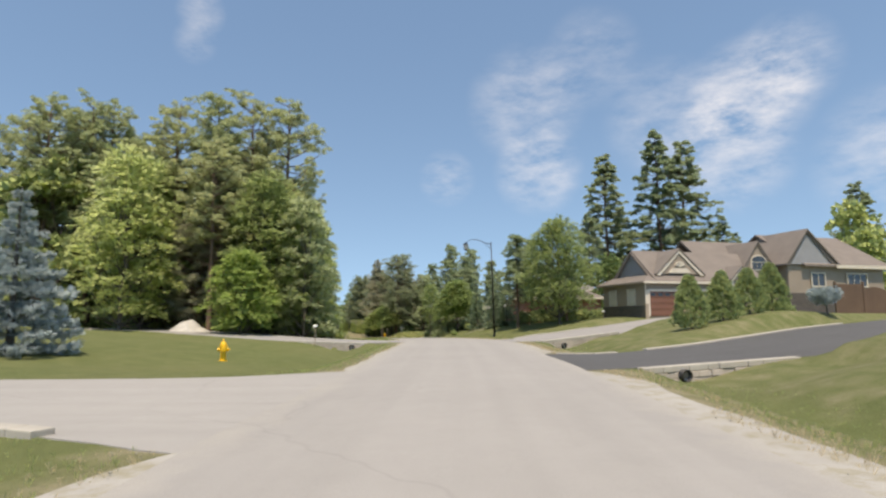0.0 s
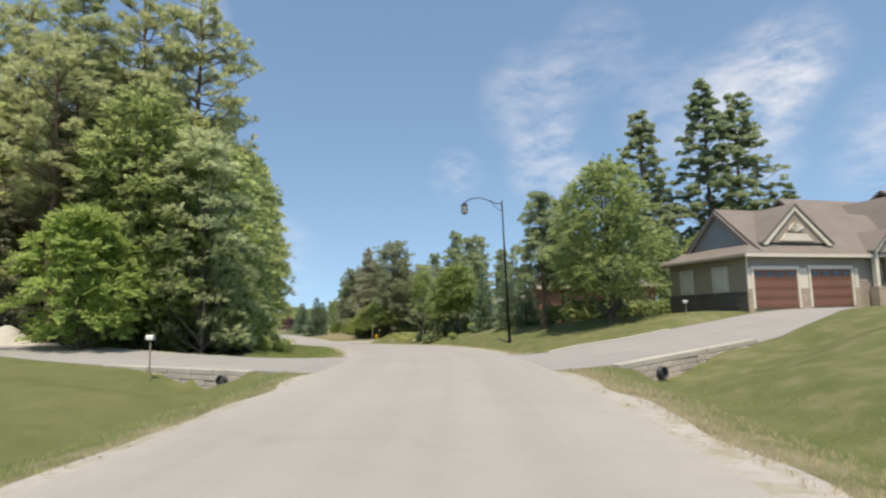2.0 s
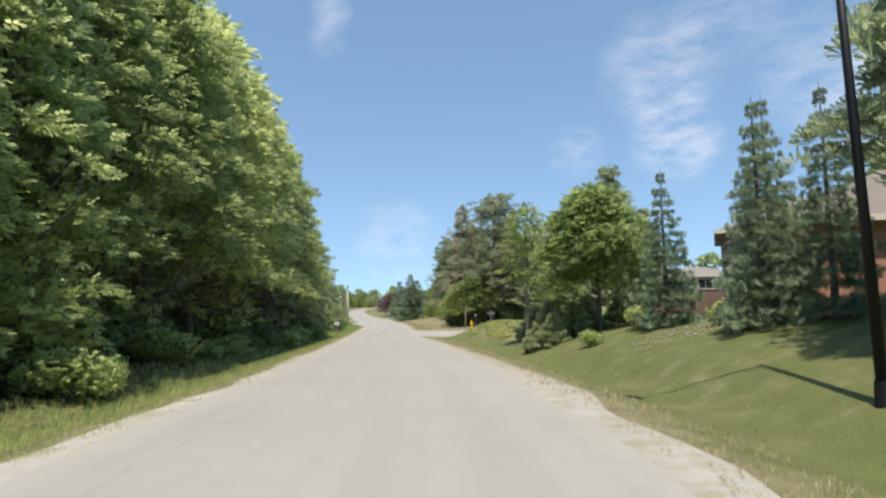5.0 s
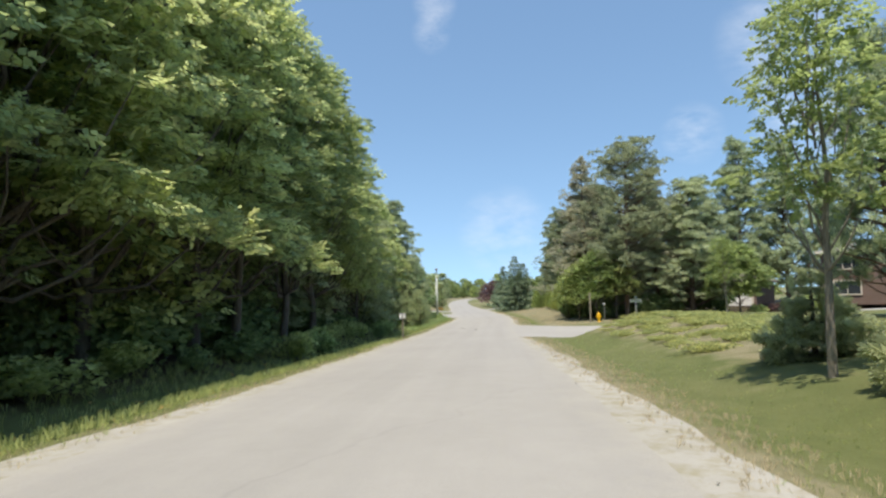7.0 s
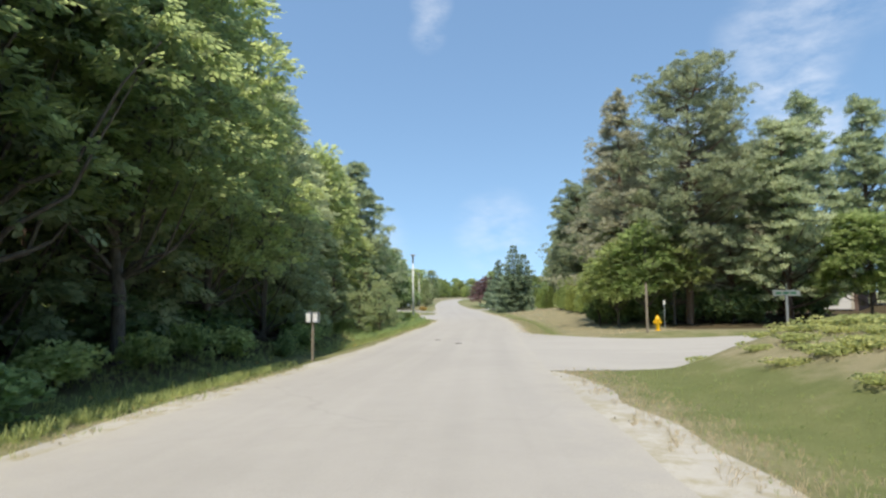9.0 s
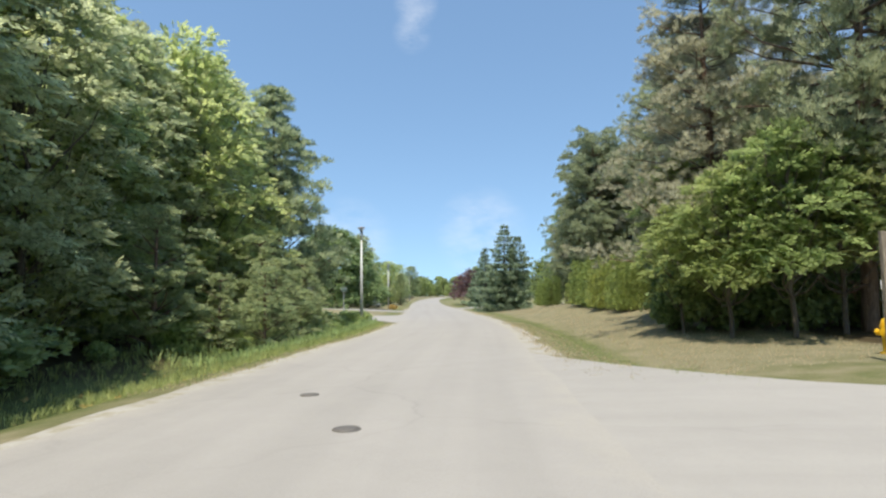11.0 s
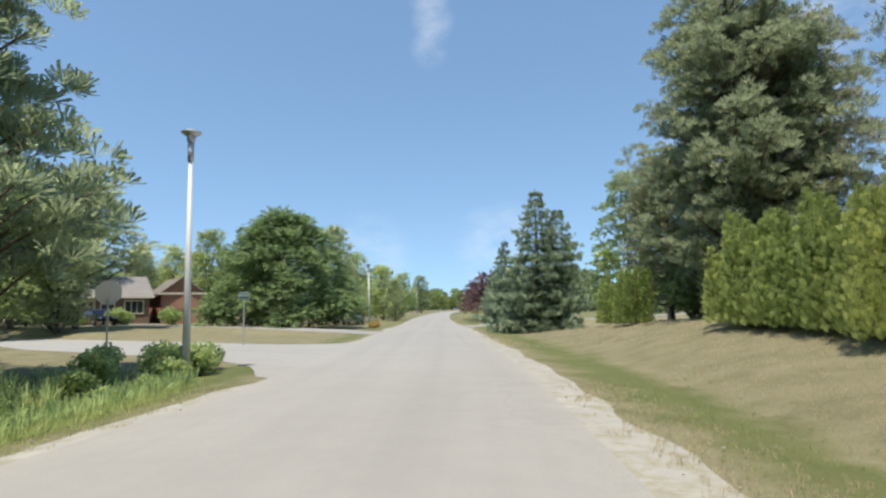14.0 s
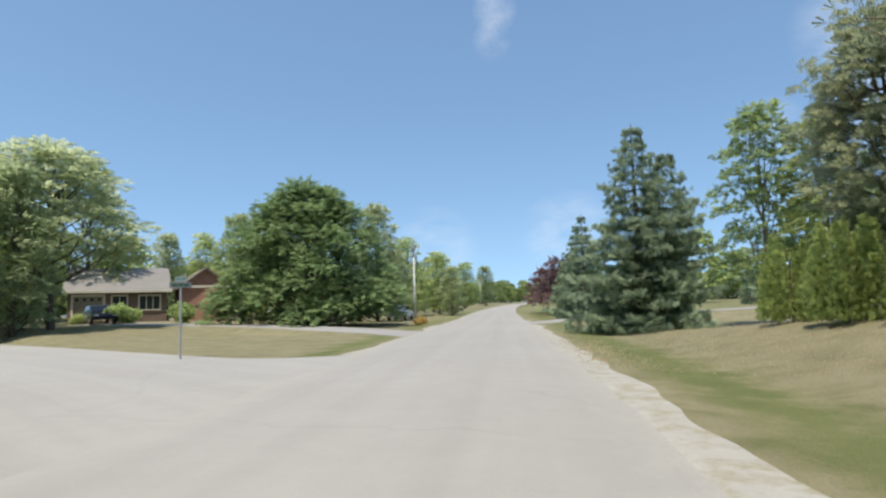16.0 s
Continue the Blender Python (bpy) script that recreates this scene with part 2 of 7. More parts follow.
def masonry(name, colors, mortar, width=0.22, height=0.07, gap=0.01, bump=0.5):
    """Brick or cut stone in courses."""
    m, n, l, b = material(name, 0.85)
    tc = n.new("ShaderNodeTexCoord")
    sep = n.new("ShaderNodeSeparateXYZ")
    l.new(tc.outputs["Object"], sep.inputs[0])
    add = n.new("ShaderNodeMath")
    l.new(sep.outputs["X"], add.inputs[0])
    l.new(sep.outputs["Y"], add.inputs[1])
    comb = n.new("ShaderNodeCombineXYZ")
    l.new(add.outputs[0], comb.inputs["X"])
    l.new(sep.outputs["Z"], comb.inputs["Y"])
    br = n.new("ShaderNodeTexBrick")
    l.new(comb.outputs[0], br.inputs["Vector"])
    for k, v in (("Scale", 1.0), ("Mortar Size", gap), ("Brick Width", width), ("Row Height", height), ("Bias", 0.1)):
        br.inputs[k].default_value = v
    br.inputs["Color1"].default_value, br.inputs["Color2"].default_value = (*colors[0], 1), (*colors[1], 1)
    br.inputs["Mortar"].default_value = (*mortar, 1)
    stain = noise_tex(n, l, 1.2, 4)
    col = mixed(n, l, 0.5, br.outputs["Color"], ramp(n, l, stain, [(0.3, (0.7, 0.7, 0.7)), (0.7, (1, 1, 1))]), 'MULTIPLY')
    l.new(col, b.inputs["Base Color"])
    inv = n.new("ShaderNodeMath")
    inv.operation = 'SUBTRACT'
    inv.inputs[0].default_value = 1.0
    l.new(br.outputs["Fac"], inv.inputs[1])
    add_bump(n, l, b, inv.outputs[0], bump, 0.02)
    return m


def lined(name, color, pitch, axis="Z", rough=0.7, depth=0.02, vary=0.1):
    """Siding, shingle courses or boards: even lines across, with uneven tone."""
    m, n, l, b = material(name, rough)
    tc = n.new("ShaderNodeTexCoord")
    sep = n.new("ShaderNodeSeparateXYZ")
    l.new(tc.outputs["Object"], sep.inputs[0])
    mod = n.new("ShaderNodeMath")
    mod.operation = 'PINGPONG'
    l.new(sep.outputs[axis], mod.inputs[0])
    mod.inputs[1].default_value = pitch
    stain, fine = noise_tex(n, l, 0.9, 4), noise_tex(n, l, 14, 4)
    dark, light = tuple(c * (1 - vary) for c in color), tuple(c * (1 + vary) for c in color)
    col = ramp(n, l, stain, [(0.3, dark), (0.7, light)])
    col = mixed(n, l, 0.4, col, ramp(n, l, fine, [(0.3, dark), (0.7, light)]))
    l.new(col, b.inputs["Base Color"])
    sc = n.new("ShaderNodeMath")
    sc.operation = 'DIVIDE'
    l.new(mod.outputs[0], sc.inputs[0])
    sc.inputs[1].default_value = pitch
    add_bump(n, l, b, sc.outputs[0], 0.6, depth)
    return m


def bark(name, dark, light):
    m, n, l, b = material(name, 0.95)
    f = noise_tex(n, l, 6.0, 5, 0.65, stretch=(3, 3, 0.6))
    l.new(ramp(n, l, f, [(0.3, dark), (0.7, light)]), b.inputs["Base Color"])
    add_bump(n, l, b, f, 0.8, 0.04)
    return m


def glass_pane(name):
    m, n, l, b = material(name, 0.06)
    b.inputs["Base Color"].default_value = (0.035, 0.042, 0.048, 1)
    b.inputs["Specular IOR Level"].default_value = 0.7
    return m


M_GRASS = grass_ground()
M_ROAD = road_surface("worn_grey_asphalt", (0.306, 0.297, 0.277), spill=(0.36, 0.343, 0.3))
M_STREET = road_surface("worn_grey_side_street", (0.321, 0.312, 0.290))
M_GRAVEL = road_surface("limestone_gravel", (0.362, 0.350, 0.315), 0.14, False, litter=(0.235, 0.215, 0.135))
M_DRIVE = road_surface("pale_driveway", (0.285, 0.277, 0.262), 0.1, False)
M_BLACKTOP = road_surface("dark_blacktop", (0.083, 0.084, 0.083), 0.1, False)
M_KERB = plain("pale_concrete", (0.38, 0.36, 0.31), 0.9, vary=0.2, scale=4, bump=0.4)
M_SIDING = lined("taupe_siding", (0.295, 0.248, 0.195), 0.09, "Z")
M_GREYSIDING = lined("blue_grey_siding", (0.265, 0.275, 0.285), 0.09, "Z")
M_SHINGLE = lined("brown_shingle", (0.175, 0.153, 0.133), 0.1, "Z", 0.95, 0.015, 0.16)
M_GREYROOF = lined("grey_shingle", (0.2, 0.19, 0.18), 0.1, "Z", 0.95, 0.015, 0.14)
M_ASHLAR = masonry("dark_cut_stone", ((0.115, 0.10, 0.085), (0.085, 0.076, 0.068)), (0.06, 0.055, 0.05), 0.5, 0.2, 0.012)
M_PALESTONE = masonry("pale_cut_stone", ((0.46, 0.36, 0.25), (0.33, 0.26, 0.19)), (0.4, 0.36, 0.3), 0.3, 0.16, 0.015)
M_BRICK = masonry("red_brick", ((0.45, 0.185, 0.115), (0.37, 0.15, 0.095)), (0.33, 0.27, 0.22), 0.23, 0.075, 0.01)
M_BRICKBROWN = masonry("brown_brick", ((0.19, 0.115, 0.085), (0.15, 0.09, 0.07)), (0.2, 0.17, 0.14), 0.23, 0.075, 0.01)
M_TRIM = plain("cream_trim", (0.60, 0.55, 0.45), 0.6, vary=0.06)
M_WHITE = plain("white_paint", (0.75, 0.74, 0.71), 0.5, vary=0.06)
M_GARAGE = lined("red_brown_door", (0.165, 0.075, 0.045), 0.26, "Z", 0.5, 0.03, 0.14)
M_DARKWOOD = lined("brown_fence_board", (0.13, 0.083, 0.053), 0.075, "X", 0.8, 0.02, 0.2)
M_GLASS = glass_pane("window_glass")
M_BLACKMETAL = plain("black_metal", (0.016, 0.016, 0.018), 0.45, 0.6, 0.2)
M_STEEL = plain("galvanised_steel", (0.50, 0.51, 0.52), 0.42, 0.75, 0.1, 3)
M_CONCRETE_POLE = plain("pale_grey_pole", (0.6, 0.61, 0.61), 0.6, 0.1, 0.1, 2)
M_YELLOW = plain("yellow_enamel", (0.75, 0.45, 0.012), 0.4, vary=0.08, scale=5)
M_PIPE = plain("black_corrugated_pipe", (0.02, 0.02, 0.02), 0.6)
M_WEATHERED = bark("weathered_timber", (0.16, 0.135, 0.10), (0.34, 0.29, 0.22))
M_BARK = bark("grey_brown_bark", (0.05, 0.042, 0.034), (0.17, 0.145, 0.115))
M_PINEBARK = bark("pine_bark", (0.07, 0.045, 0.032), (0.22, 0.15, 0.105))
M_PALEBARK = bark("pale_bark", (0.14, 0.125, 0.10), (0.34, 0.31, 0.26))
M_SIGNGREEN = plain("green_sign_face", (0.02, 0.12, 0.06), 0.4, vary=0.05)
M_SIGNWHITE = plain("sign_back_aluminium", (0.27, 0.29, 0.28), 0.4, 0.4, 0.08)
M_LAMPGLASS = plain("frosted_lamp_glass", (0.62, 0.60, 0.52), 0.25, vary=0.04)
M_IRON = plain("rusty_cast_iron", (0.17, 0.16, 0.145), 0.7, 0.5, 0.25, 10, 0.5)
M_CARPAINT = plain("dark_blue_car_paint", (0.012, 0.016, 0.028), 0.22, 0.4, 0.05)
M_RUBBER = plain("tyre_rubber", (0.02, 0.02, 0.02), 0.85)
M_ALLOY = plain("alloy_rim", (0.5, 0.5, 0.5), 0.35, 0.8)
M_LIGHTLENS = plain("headlight_lens", (0.55, 0.56, 0.58), 0.15, vary=0.03)
M_BLIND = lined("pale_window_blind", (0.55, 0.52, 0.45), 0.05, "Z", 0.7, 0.005, 0.06)
M_HEAP = plain("pale_crushed_limestone", (0.41, 0.40, 0.37), 0.95, vary=0.15, scale=12, bump=0.8)
M_ROCK = plain("field_stone", (0.40, 0.36, 0.31), 0.9, vary=0.3, scale=3, bump=0.7)

L_MAPLE = foliage("maple_leaves", (0.073, 0.114, 0.036), (0.174, 0.241, 0.053), (0.228, 0.271, 0.078), 0.7)
L_FOREST = foliage("forest_leaves", (0.104, 0.154, 0.051), (0.26, 0.332, 0.083), (0.327, 0.373, 0.124), 0.74)
L_DUSKY = foliage("dusky_grey_green_leaves", (0.104, 0.145, 0.067), (0.229, 0.288, 0.128), (0.311, 0.348, 0.182), 0.7)
L_YELLOW = foliage("yellow_green_leaves", (0.09, 0.15, 0.018), (0.20, 0.285, 0.026), (0.32, 0.37, 0.04), 0.55)
# the dome maple's own colour; undergrowth borrows it to stand in for shade
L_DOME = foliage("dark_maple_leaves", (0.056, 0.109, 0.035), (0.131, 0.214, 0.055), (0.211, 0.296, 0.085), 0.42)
L_PINE = foliage("pine_needles", (0.084, 0.113, 0.056), (0.192, 0.237, 0.113), (0.251, 0.278, 0.147), 0.45, 0.6)
L_TALLPINE = foliage("tall_pine_needles", (0.107, 0.146, 0.059), (0.256, 0.307, 0.12), (0.33, 0.357, 0.152), 0.4, 0.6)
L_PINEBROWN = foliage("dry_pine_needles", (0.11, 0.12, 0.074), (0.237, 0.249, 0.15), (0.319, 0.308, 0.198), 0.46, 0.6)
L_WHITEPINE = foliage("white_pine_needles", (0.078, 0.12, 0.062), (0.209, 0.276, 0.129), (0.323, 0.386, 0.18), 0.45, 0.6)
L_YOUNGPINE = foliage("young_pine_needles", (0.075, 0.121, 0.045), (0.189, 0.253, 0.096), (0.328, 0.381, 0.146), 0.5, 0.6)
L_BRIGHT = foliage("bright_maple_leaves", (0.074, 0.117, 0.023), (0.168, 0.24, 0.047), (0.254, 0.325, 0.079), 0.66)
L_SPRUCE = foliage("spruce_needles", (0.063, 0.104, 0.061), (0.157, 0.228, 0.122), (0.262, 0.337, 0.196), 0.37, 0.65)
L_BANKSPRUCE = foliage("olive_spruce_needles", (0.106, 0.142, 0.06), (0.246, 0.298, 0.126), (0.384, 0.42, 0.186), 0.42, 0.65)
L_BLUE = foliage("blue_spruce_needles", (0.109, 0.145, 0.148), (0.242, 0.296, 0.301), (0.383, 0.428, 0.430), 0.25, 0.65)
L_CEDAR = foliage("cedar_sprays", (0.088, 0.138, 0.044), (0.206, 0.275, 0.075), (0.375, 0.388, 0.112), 0.45, 0.65)
L_HEDGE = foliage("golden_cedar_sprays", (0.101, 0.153, 0.026), (0.248, 0.325, 0.052), (0.385, 0.41, 0.084), 0.45, 0.65)
L_SHRUB = foliage("shrub_leaves", (0.094, 0.159, 0.041), (0.256, 0.346, 0.089), (0.428, 0.483, 0.148), 0.6)
L_WEED = foliage("weeds", (0.099, 0.144, 0.03), (0.228, 0.282, 0.061), (0.384, 0.389, 0.098), 0.6, 0.8)
L_COVER = foliage("ground_cover_leaves", (0.112, 0.157, 0.034), (0.263, 0.302, 0.074), (0.392, 0.403, 0.112), 0.6, 0.7)
L_STRAW = foliage("dry_grass", (0.204, 0.174, 0.084), (0.360, 0.300, 0.156), (0.480, 0.408, 0.240), 0.43, 0.9)
L_FLOWER = foliage("goldenrod", (0.240, 0.168, 0.012), (0.360, 0.264, 0.024), (0.420, 0.330, 0.048), 0.43, 0.8)
L_PURPLE = foliage("purple_plum_leaves", (0.058, 0.032, 0.035), (0.123, 0.065, 0.061), (0.174, 0.102, 0.080), 0.45)

# ---- ground ----
LINE = np.array([(0.2, -80), (0.2, -40), (0.2, -16), (0.2, -6), (0.2, 0), (0.3, 7), (0.55, 14.4), (0.68, 21.6), (0.8, 27), (0.8, 32.4), (0.5, 39.6), (-0.35, 45.5),
                 (-1.65, 51.5), (-3.9, 59.5), (-6.2, 66.5), (-8.7, 74), (-11.2, 81.4), (-14.6, 91.2), (-17.9, 101.5), (-21.6, 113.2),
                 (-24.7, 123.2), (-29.2, 135), (-35, 148.5), (-45.2, 172), (-59.5, 205), (-77.5, 250), (-92, 292), (-101, 330), (-104, 380), (-95, 470)])
HALF = 2.95


def smooth_line(pts, step=1.2):
    """Catmull-Rom through the points, at an even step."""
    p = np.vstack([2 * pts[0] - pts[1], pts, 2 * pts[-1] - pts[-2]])
    out = []
    for i in range(1, len(p) - 2):
        n = max(2, int(np.hypot(*(p[i + 1] - p[i])[:2]) / step))
        for t in np.arange(n) / n:
            out.append(0.5 * (2 * p[i] + (p[i + 1] - p[i - 1]) * t + (2 * p[i - 1] - 5 * p[i] + 4 * p[i + 1] - p[i + 2]) * t * t
                              + (3 * p[i] - p[i - 1] - 3 * p[i + 1] + p[i + 2]) * t ** 3))
    return np.array(out + [pts[-1]])


CL = smooth_line(LINE)
CT = np.gradient(CL, axis=0)
CT /= np.linalg.norm(CT, axis=1)[:, None]
CN = np.stack([CT[:, 1], -CT[:, 0]], 1)


def road_z(y):
    return np.interp(y, [-80, 0, 14, 28, 36, 45, 54.5, 63, 76, 97.6, 108, 131, 180, 250, 330],
                     [-0.3, 0, .13, .2, .17, .02, -.15, -.43, -.84, -1.55, -1.67, -1.84, -1.9, -1.6, -1.0])


def across(x, y):
    """Nearest place on the road's middle line: its index, and the distance to the right of it."""
    x, y = np.atleast_1d(np.asarray(x, float)), np.atleast_1d(np.asarray(y, float))
    idx, d = np.empty(len(x), int), np.empty(len(x))
    for a in range(0, len(x), 4000):
        s = slice(a, a + 4000)
        k = ((x[s, None] - CL[None, :, 0]) ** 2 + (y[s, None] - CL[None, :, 1]) ** 2).argmin(1)
        idx[s] = k
        d[s] = (x[s] - CL[k, 0]) * CN[k, 0] + (y[s] - CL[k, 1]) * CN[k, 1]
    return idx, d


def sstep(v, a, b):
    t = np.clip((v - a) / (b - a), 0, 1)
    return t * t * (3 - 2 * t)


# side streets and driveways: middle line with heights, half width, widening at the mouth
SPURS = {
    "side_street_west": (np.array([(-1.5, 10.6, 0.105), (-8, 10.8, 0.10), (-20, 11.6, 0.15), (-60, 14, 0.4)]), 3.0, 1.5),
    "driveway_blacktop": (np.array([(2.6, 18.0, 0.14), (6, 18.2, 0.16), (10, 19.9, 0.32), (14.5, 22.9, 0.6), (21, 28.2, 0.95), (32, 36.0, 1.4)]), 2.75, 0.8),
    "driveway_house": (np.array([(2.8, 37.2, 0.17), (6.2, 38.2, 0.22), (10, 41.0, 0.5), (15, 45.2, 1.0), (20.5, 49.0, 1.55), (25, 50.8, 1.62)]), 2.75, 1.2),
    "driveway_west": (np.array([(-1.2, 38.6, 0.14), (-6, 38.9, 0.12), (-10.5, 40.8, 0.28), (-16, 43.2, 0.6), (-24, 46.2, 0.95), (-45, 49.5, 1.3)]), 2.5, 2.0),
    "side_street_east": (np.array([(-15.5, 101.3, -1.59), (-10, 103.3, -1.6), (-3, 106.2, -1.3), (14, 112.5, -0.6), (60, 128, 0.3)]), 3.1, 4.2),
    "side_street_north": (np.array([(-30, 136.6, -1.84), (-38, 138.8, -1.84), (-48, 140.7, -1.8), (-60, 142.4, -1.75), (-110, 148, -1.5)]), 3.3, 3.2),
    "driveway_bungalow": (np.array([(-38.6, 155.2, -1.86), (-46, 157.3, -1.75), (-57, 158.0, -1.4), (-71.5, 157.0, -1.12)]), 1.6, 0.8),
    "driveway_far": (np.array([(-40.6, 168.5, -1.86), (-33, 176.5, -1.6), (-20, 184, -1.2)]), 1.6, 0.8),
}
SPUR_LINES = {}
for key, (pts, _, _) in SPURS.items():
    back = pts[0] - (pts[1] - pts[0]) / np.hypot(*(pts[1] - pts[0])[:2]) * 1.2
    SPUR_LINES[key] = smooth_line(np.vstack([back, pts]), 0.7)
SPUR_SIDE = {key: float(np.sign(across(*SPURS[key][0][-1][:2])[1][0])) for key in SPURS}


def spur_half(name):
    p, (_, hw, flare) = SPUR_LINES[name], SPURS[name]
    run = np.concatenate([[0], np.cumsum(np.hypot(*np.diff(p[:, :2], axis=0).T))])
    return hw + flare * np.exp(-np.maximum(run - 2.4, 0) / (4.2 if flare > 3 else 2.4))


# stone walls at the culverts: driveway, line, heights of the top, depth of the hollow before it, place of the pipe along it
WALLS = (("driveway_house", (5.7, 34.3), (11.2, 38.0), 0.21, 0.62, 0.64, 1.75), ("driveway_west", (-10.2, 37.9), (-4.6, 35.75), 0.27, 0.13, 0.66, 5.0),
         ("driveway_blacktop", (5.0, 15.1), (10.0, 16.75), 0.15, 0.3, 0.42, 1.3))


def along_wall(wall, x, y):
    """Place along the wall, distance behind its face, its length."""
    a, b = np.array(wall[1]), np.array(wall[2])
    L = np.hypot(*(b - a))
    t = (b - a) / L
    return (x - a[0]) * t[0] + (y - a[1]) * t[1], (y - a[1]) * t[0] - (x - a[0]) * t[1], L


@functools.lru_cache(None)
def spur_edges(name):
    """Half widths to the left and right, held back behind a culvert wall."""
    p, hw = SPUR_LINES[name], spur_half(name)
    t = np.gradient(p[:, :2], axis=0)
    t /= np.linalg.norm(t, axis=1)[:, None]
    out = []
    for sgn in (-1, 1):
        w = hw.copy()
        if name == "side_street_east" and sgn == -1:  # the wide sweep of the far corner
            run = np.concatenate([[0], np.cumsum(np.hypot(*np.diff(p[:, :2], axis=0).T))])
            w = w + 6.0 * np.exp(-np.maximum(run - 1.6, 0) / 2.6)
        if name == "side_street_north" and sgn == 1:  # the rounded corner past the lamp
            run = np.concatenate([[0], np.cumsum(np.hypot(*np.diff(p[:, :2], axis=0).T))])
            w = w + 4.0 * np.exp(-((run - 8.0) / 2.0) ** 2)
        if name == "side_street_north" and sgn == -1:  # the tight corner round the lamp
            run = np.concatenate([[0], np.cumsum(np.hypot(*np.diff(p[:, :2], axis=0).T))])
            w = 3.0 + 2.2 * np.exp(-np.maximum(run - 1.5, 0) / 2.0)
        for wall in WALLS:
            if wall[0] != name:
                continue
            for _ in range(40):
                u, v, L = along_wall(wall, p[:, 0] + sgn * t[:, 1] * w, p[:, 1] - sgn * t[:, 0] * w)
                w = np.where((v < 0.2) & (v > -3) & (u > -4.0) & (u < L + 1.0), w - 0.05, w)
        out.append(w)
    return out


def ground_z(x, y, road_cut=0.06):
    x, y = np.atleast_1d(np.asarray(x, float)), np.atleast_1d(np.asarray(y, float))
    idx, d = across(x, y)
    ys = CL[idx, 1] + ((x - CL[idx, 0]) * CT[idx, 0] + (y - CL[idx, 1]) * CT[idx, 1]) * CT[idx, 1]
    z0 = road_z(ys)
    e = np.abs(d) - HALF
    right = d > 0
    wob = np.array([noise.noise(Vector((a * 0.09, b * 0.09, 3))) for a, b in zip(x, y)]) * 0.16
    br = np.interp(ys, [-50, 12, 18, 30, 48, 58, 76, 86, 97, 105, 112, 122, 137, 146, 156, 170, 200], [1.9, 1.9, 1.5, 1.5, 1.6, 1.3, .55, .8, 1.1, .3, .2, .7, 1.05, .75, -.15, -.1, .2])
    wr = np.interp(ys, [0, 30, 50, 58, 150], [13, 15, 13, 8, 8])
    zr = br * sstep(e, 1.8, wr) - 0.42 * np.exp(-((e - 2.6) / 1.05) ** 2) * np.interp(ys, [60, 75, 125, 135], [1, .45, .45, .2])
    bl = np.interp(ys, [-50, 10, 20, 44, 52, 130, 146, 175, 200], [.3, .6, 1.35, 1.35, .25, .05, .75, .75, .4])
    zl = bl * sstep(e, 4.5, 30) - 0.45 * np.exp(-((e - 2.7) / 1.2) ** 2) * np.interp(ys, [12, 20, 128, 135], [.3, 1, 1, 0.1])
    zl = zl - 0.34 * np.exp(-((e - 6.0) / 3.6) ** 2) * sstep(ys, 15, 20) * (1 - sstep(ys, 29, 35))
    off = sstep(e, 0.6, 3.0)
    z = z0 + np.where(right, zr, zl) + wob * off * sstep(e, 2, 6) - 0.02 * np.clip(e, 0, 1)
    for name, p in SPUR_LINES.items():
        hw = spur_half(name)
        near = (x > p[:, 0].min() - 9) & (x < p[:, 0].max() + 9) & (y > p[:, 1].min() - 9) & (y < p[:, 1].max() + 9)
        i = np.nonzero(near)[0]
        if not len(i):
            continue
        dd = np.hypot(x[i, None] - p[None, :, 0], y[i, None] - p[None, :, 1])
        k = dd.argmin(1)
        tn = np.gradient(p[:, :2], axis=0)
        tn /= np.linalg.norm(tn, axis=1)[:, None]
        sx, sy = x[i, None] - p[None, :, 0], y[i, None] - p[None, :, 1]
        lon, lat = sx * tn[None, :, 0] + sy * tn[None, :, 1], sx * tn[None, :, 1] - sy * tn[None, :, 0]
        hl, hr = spur_edges(name)
        gap = np.where(np.abs(lon) < 0.5, np.where(lat > 0, lat - hr[None, :], -lat - hl[None, :]), 99).min(1)
        gap = np.where(gap > 90, dd[np.arange(len(i)), k] - hw[k], gap)
        w = (d[i] * SPUR_SIDE[name] > 0) * (1 - sstep(gap, 0.25, 1.5))
        at_mouth = 1 - sstep(e[i], 0.3, 3.2)
        rise = np.gradient(p[:, 2]) / np.hypot(*np.gradient(p[:, :2], axis=0).T)
        pz = p[k, 2] + rise[k] * np.clip(lon[np.arange(len(i)), k], -0.6, 0.6)
        z[i] = z[i] * (1 - w) + (pz * (1 - at_mouth) + z0[i] * at_mouth - 0.012 - 0.05 * (1 - sstep(gap, -0.9, -0.2))) * w
    for wall in WALLS:
        u, v, L = along_wall(wall, x, y)
        top = wall[3] + (wall[4] - wall[3]) * np.clip(u / L, 0, 1)
        low = top - 0.05 - (wall[5] - 0.03) * np.exp(-((u - wall[6]) / (0.38 * L)) ** 2)
        w = (v < 0.42) * (1 - sstep(-v, 1.6, 4.4)) * sstep(u, -0.1, 1.0) * (1 - sstep(u, L - 0.9, L + 0.1))
        z = z * (1 - w) + np.minimum(z, low) * w
    z = np.where(e < 0.25, np.minimum(z, z0 - 0.01 - road_cut * (1 - sstep(e, -0.7, -0.15))), z)
    return z


def gz(x, y):
    return float(ground_z(x, y)[0])


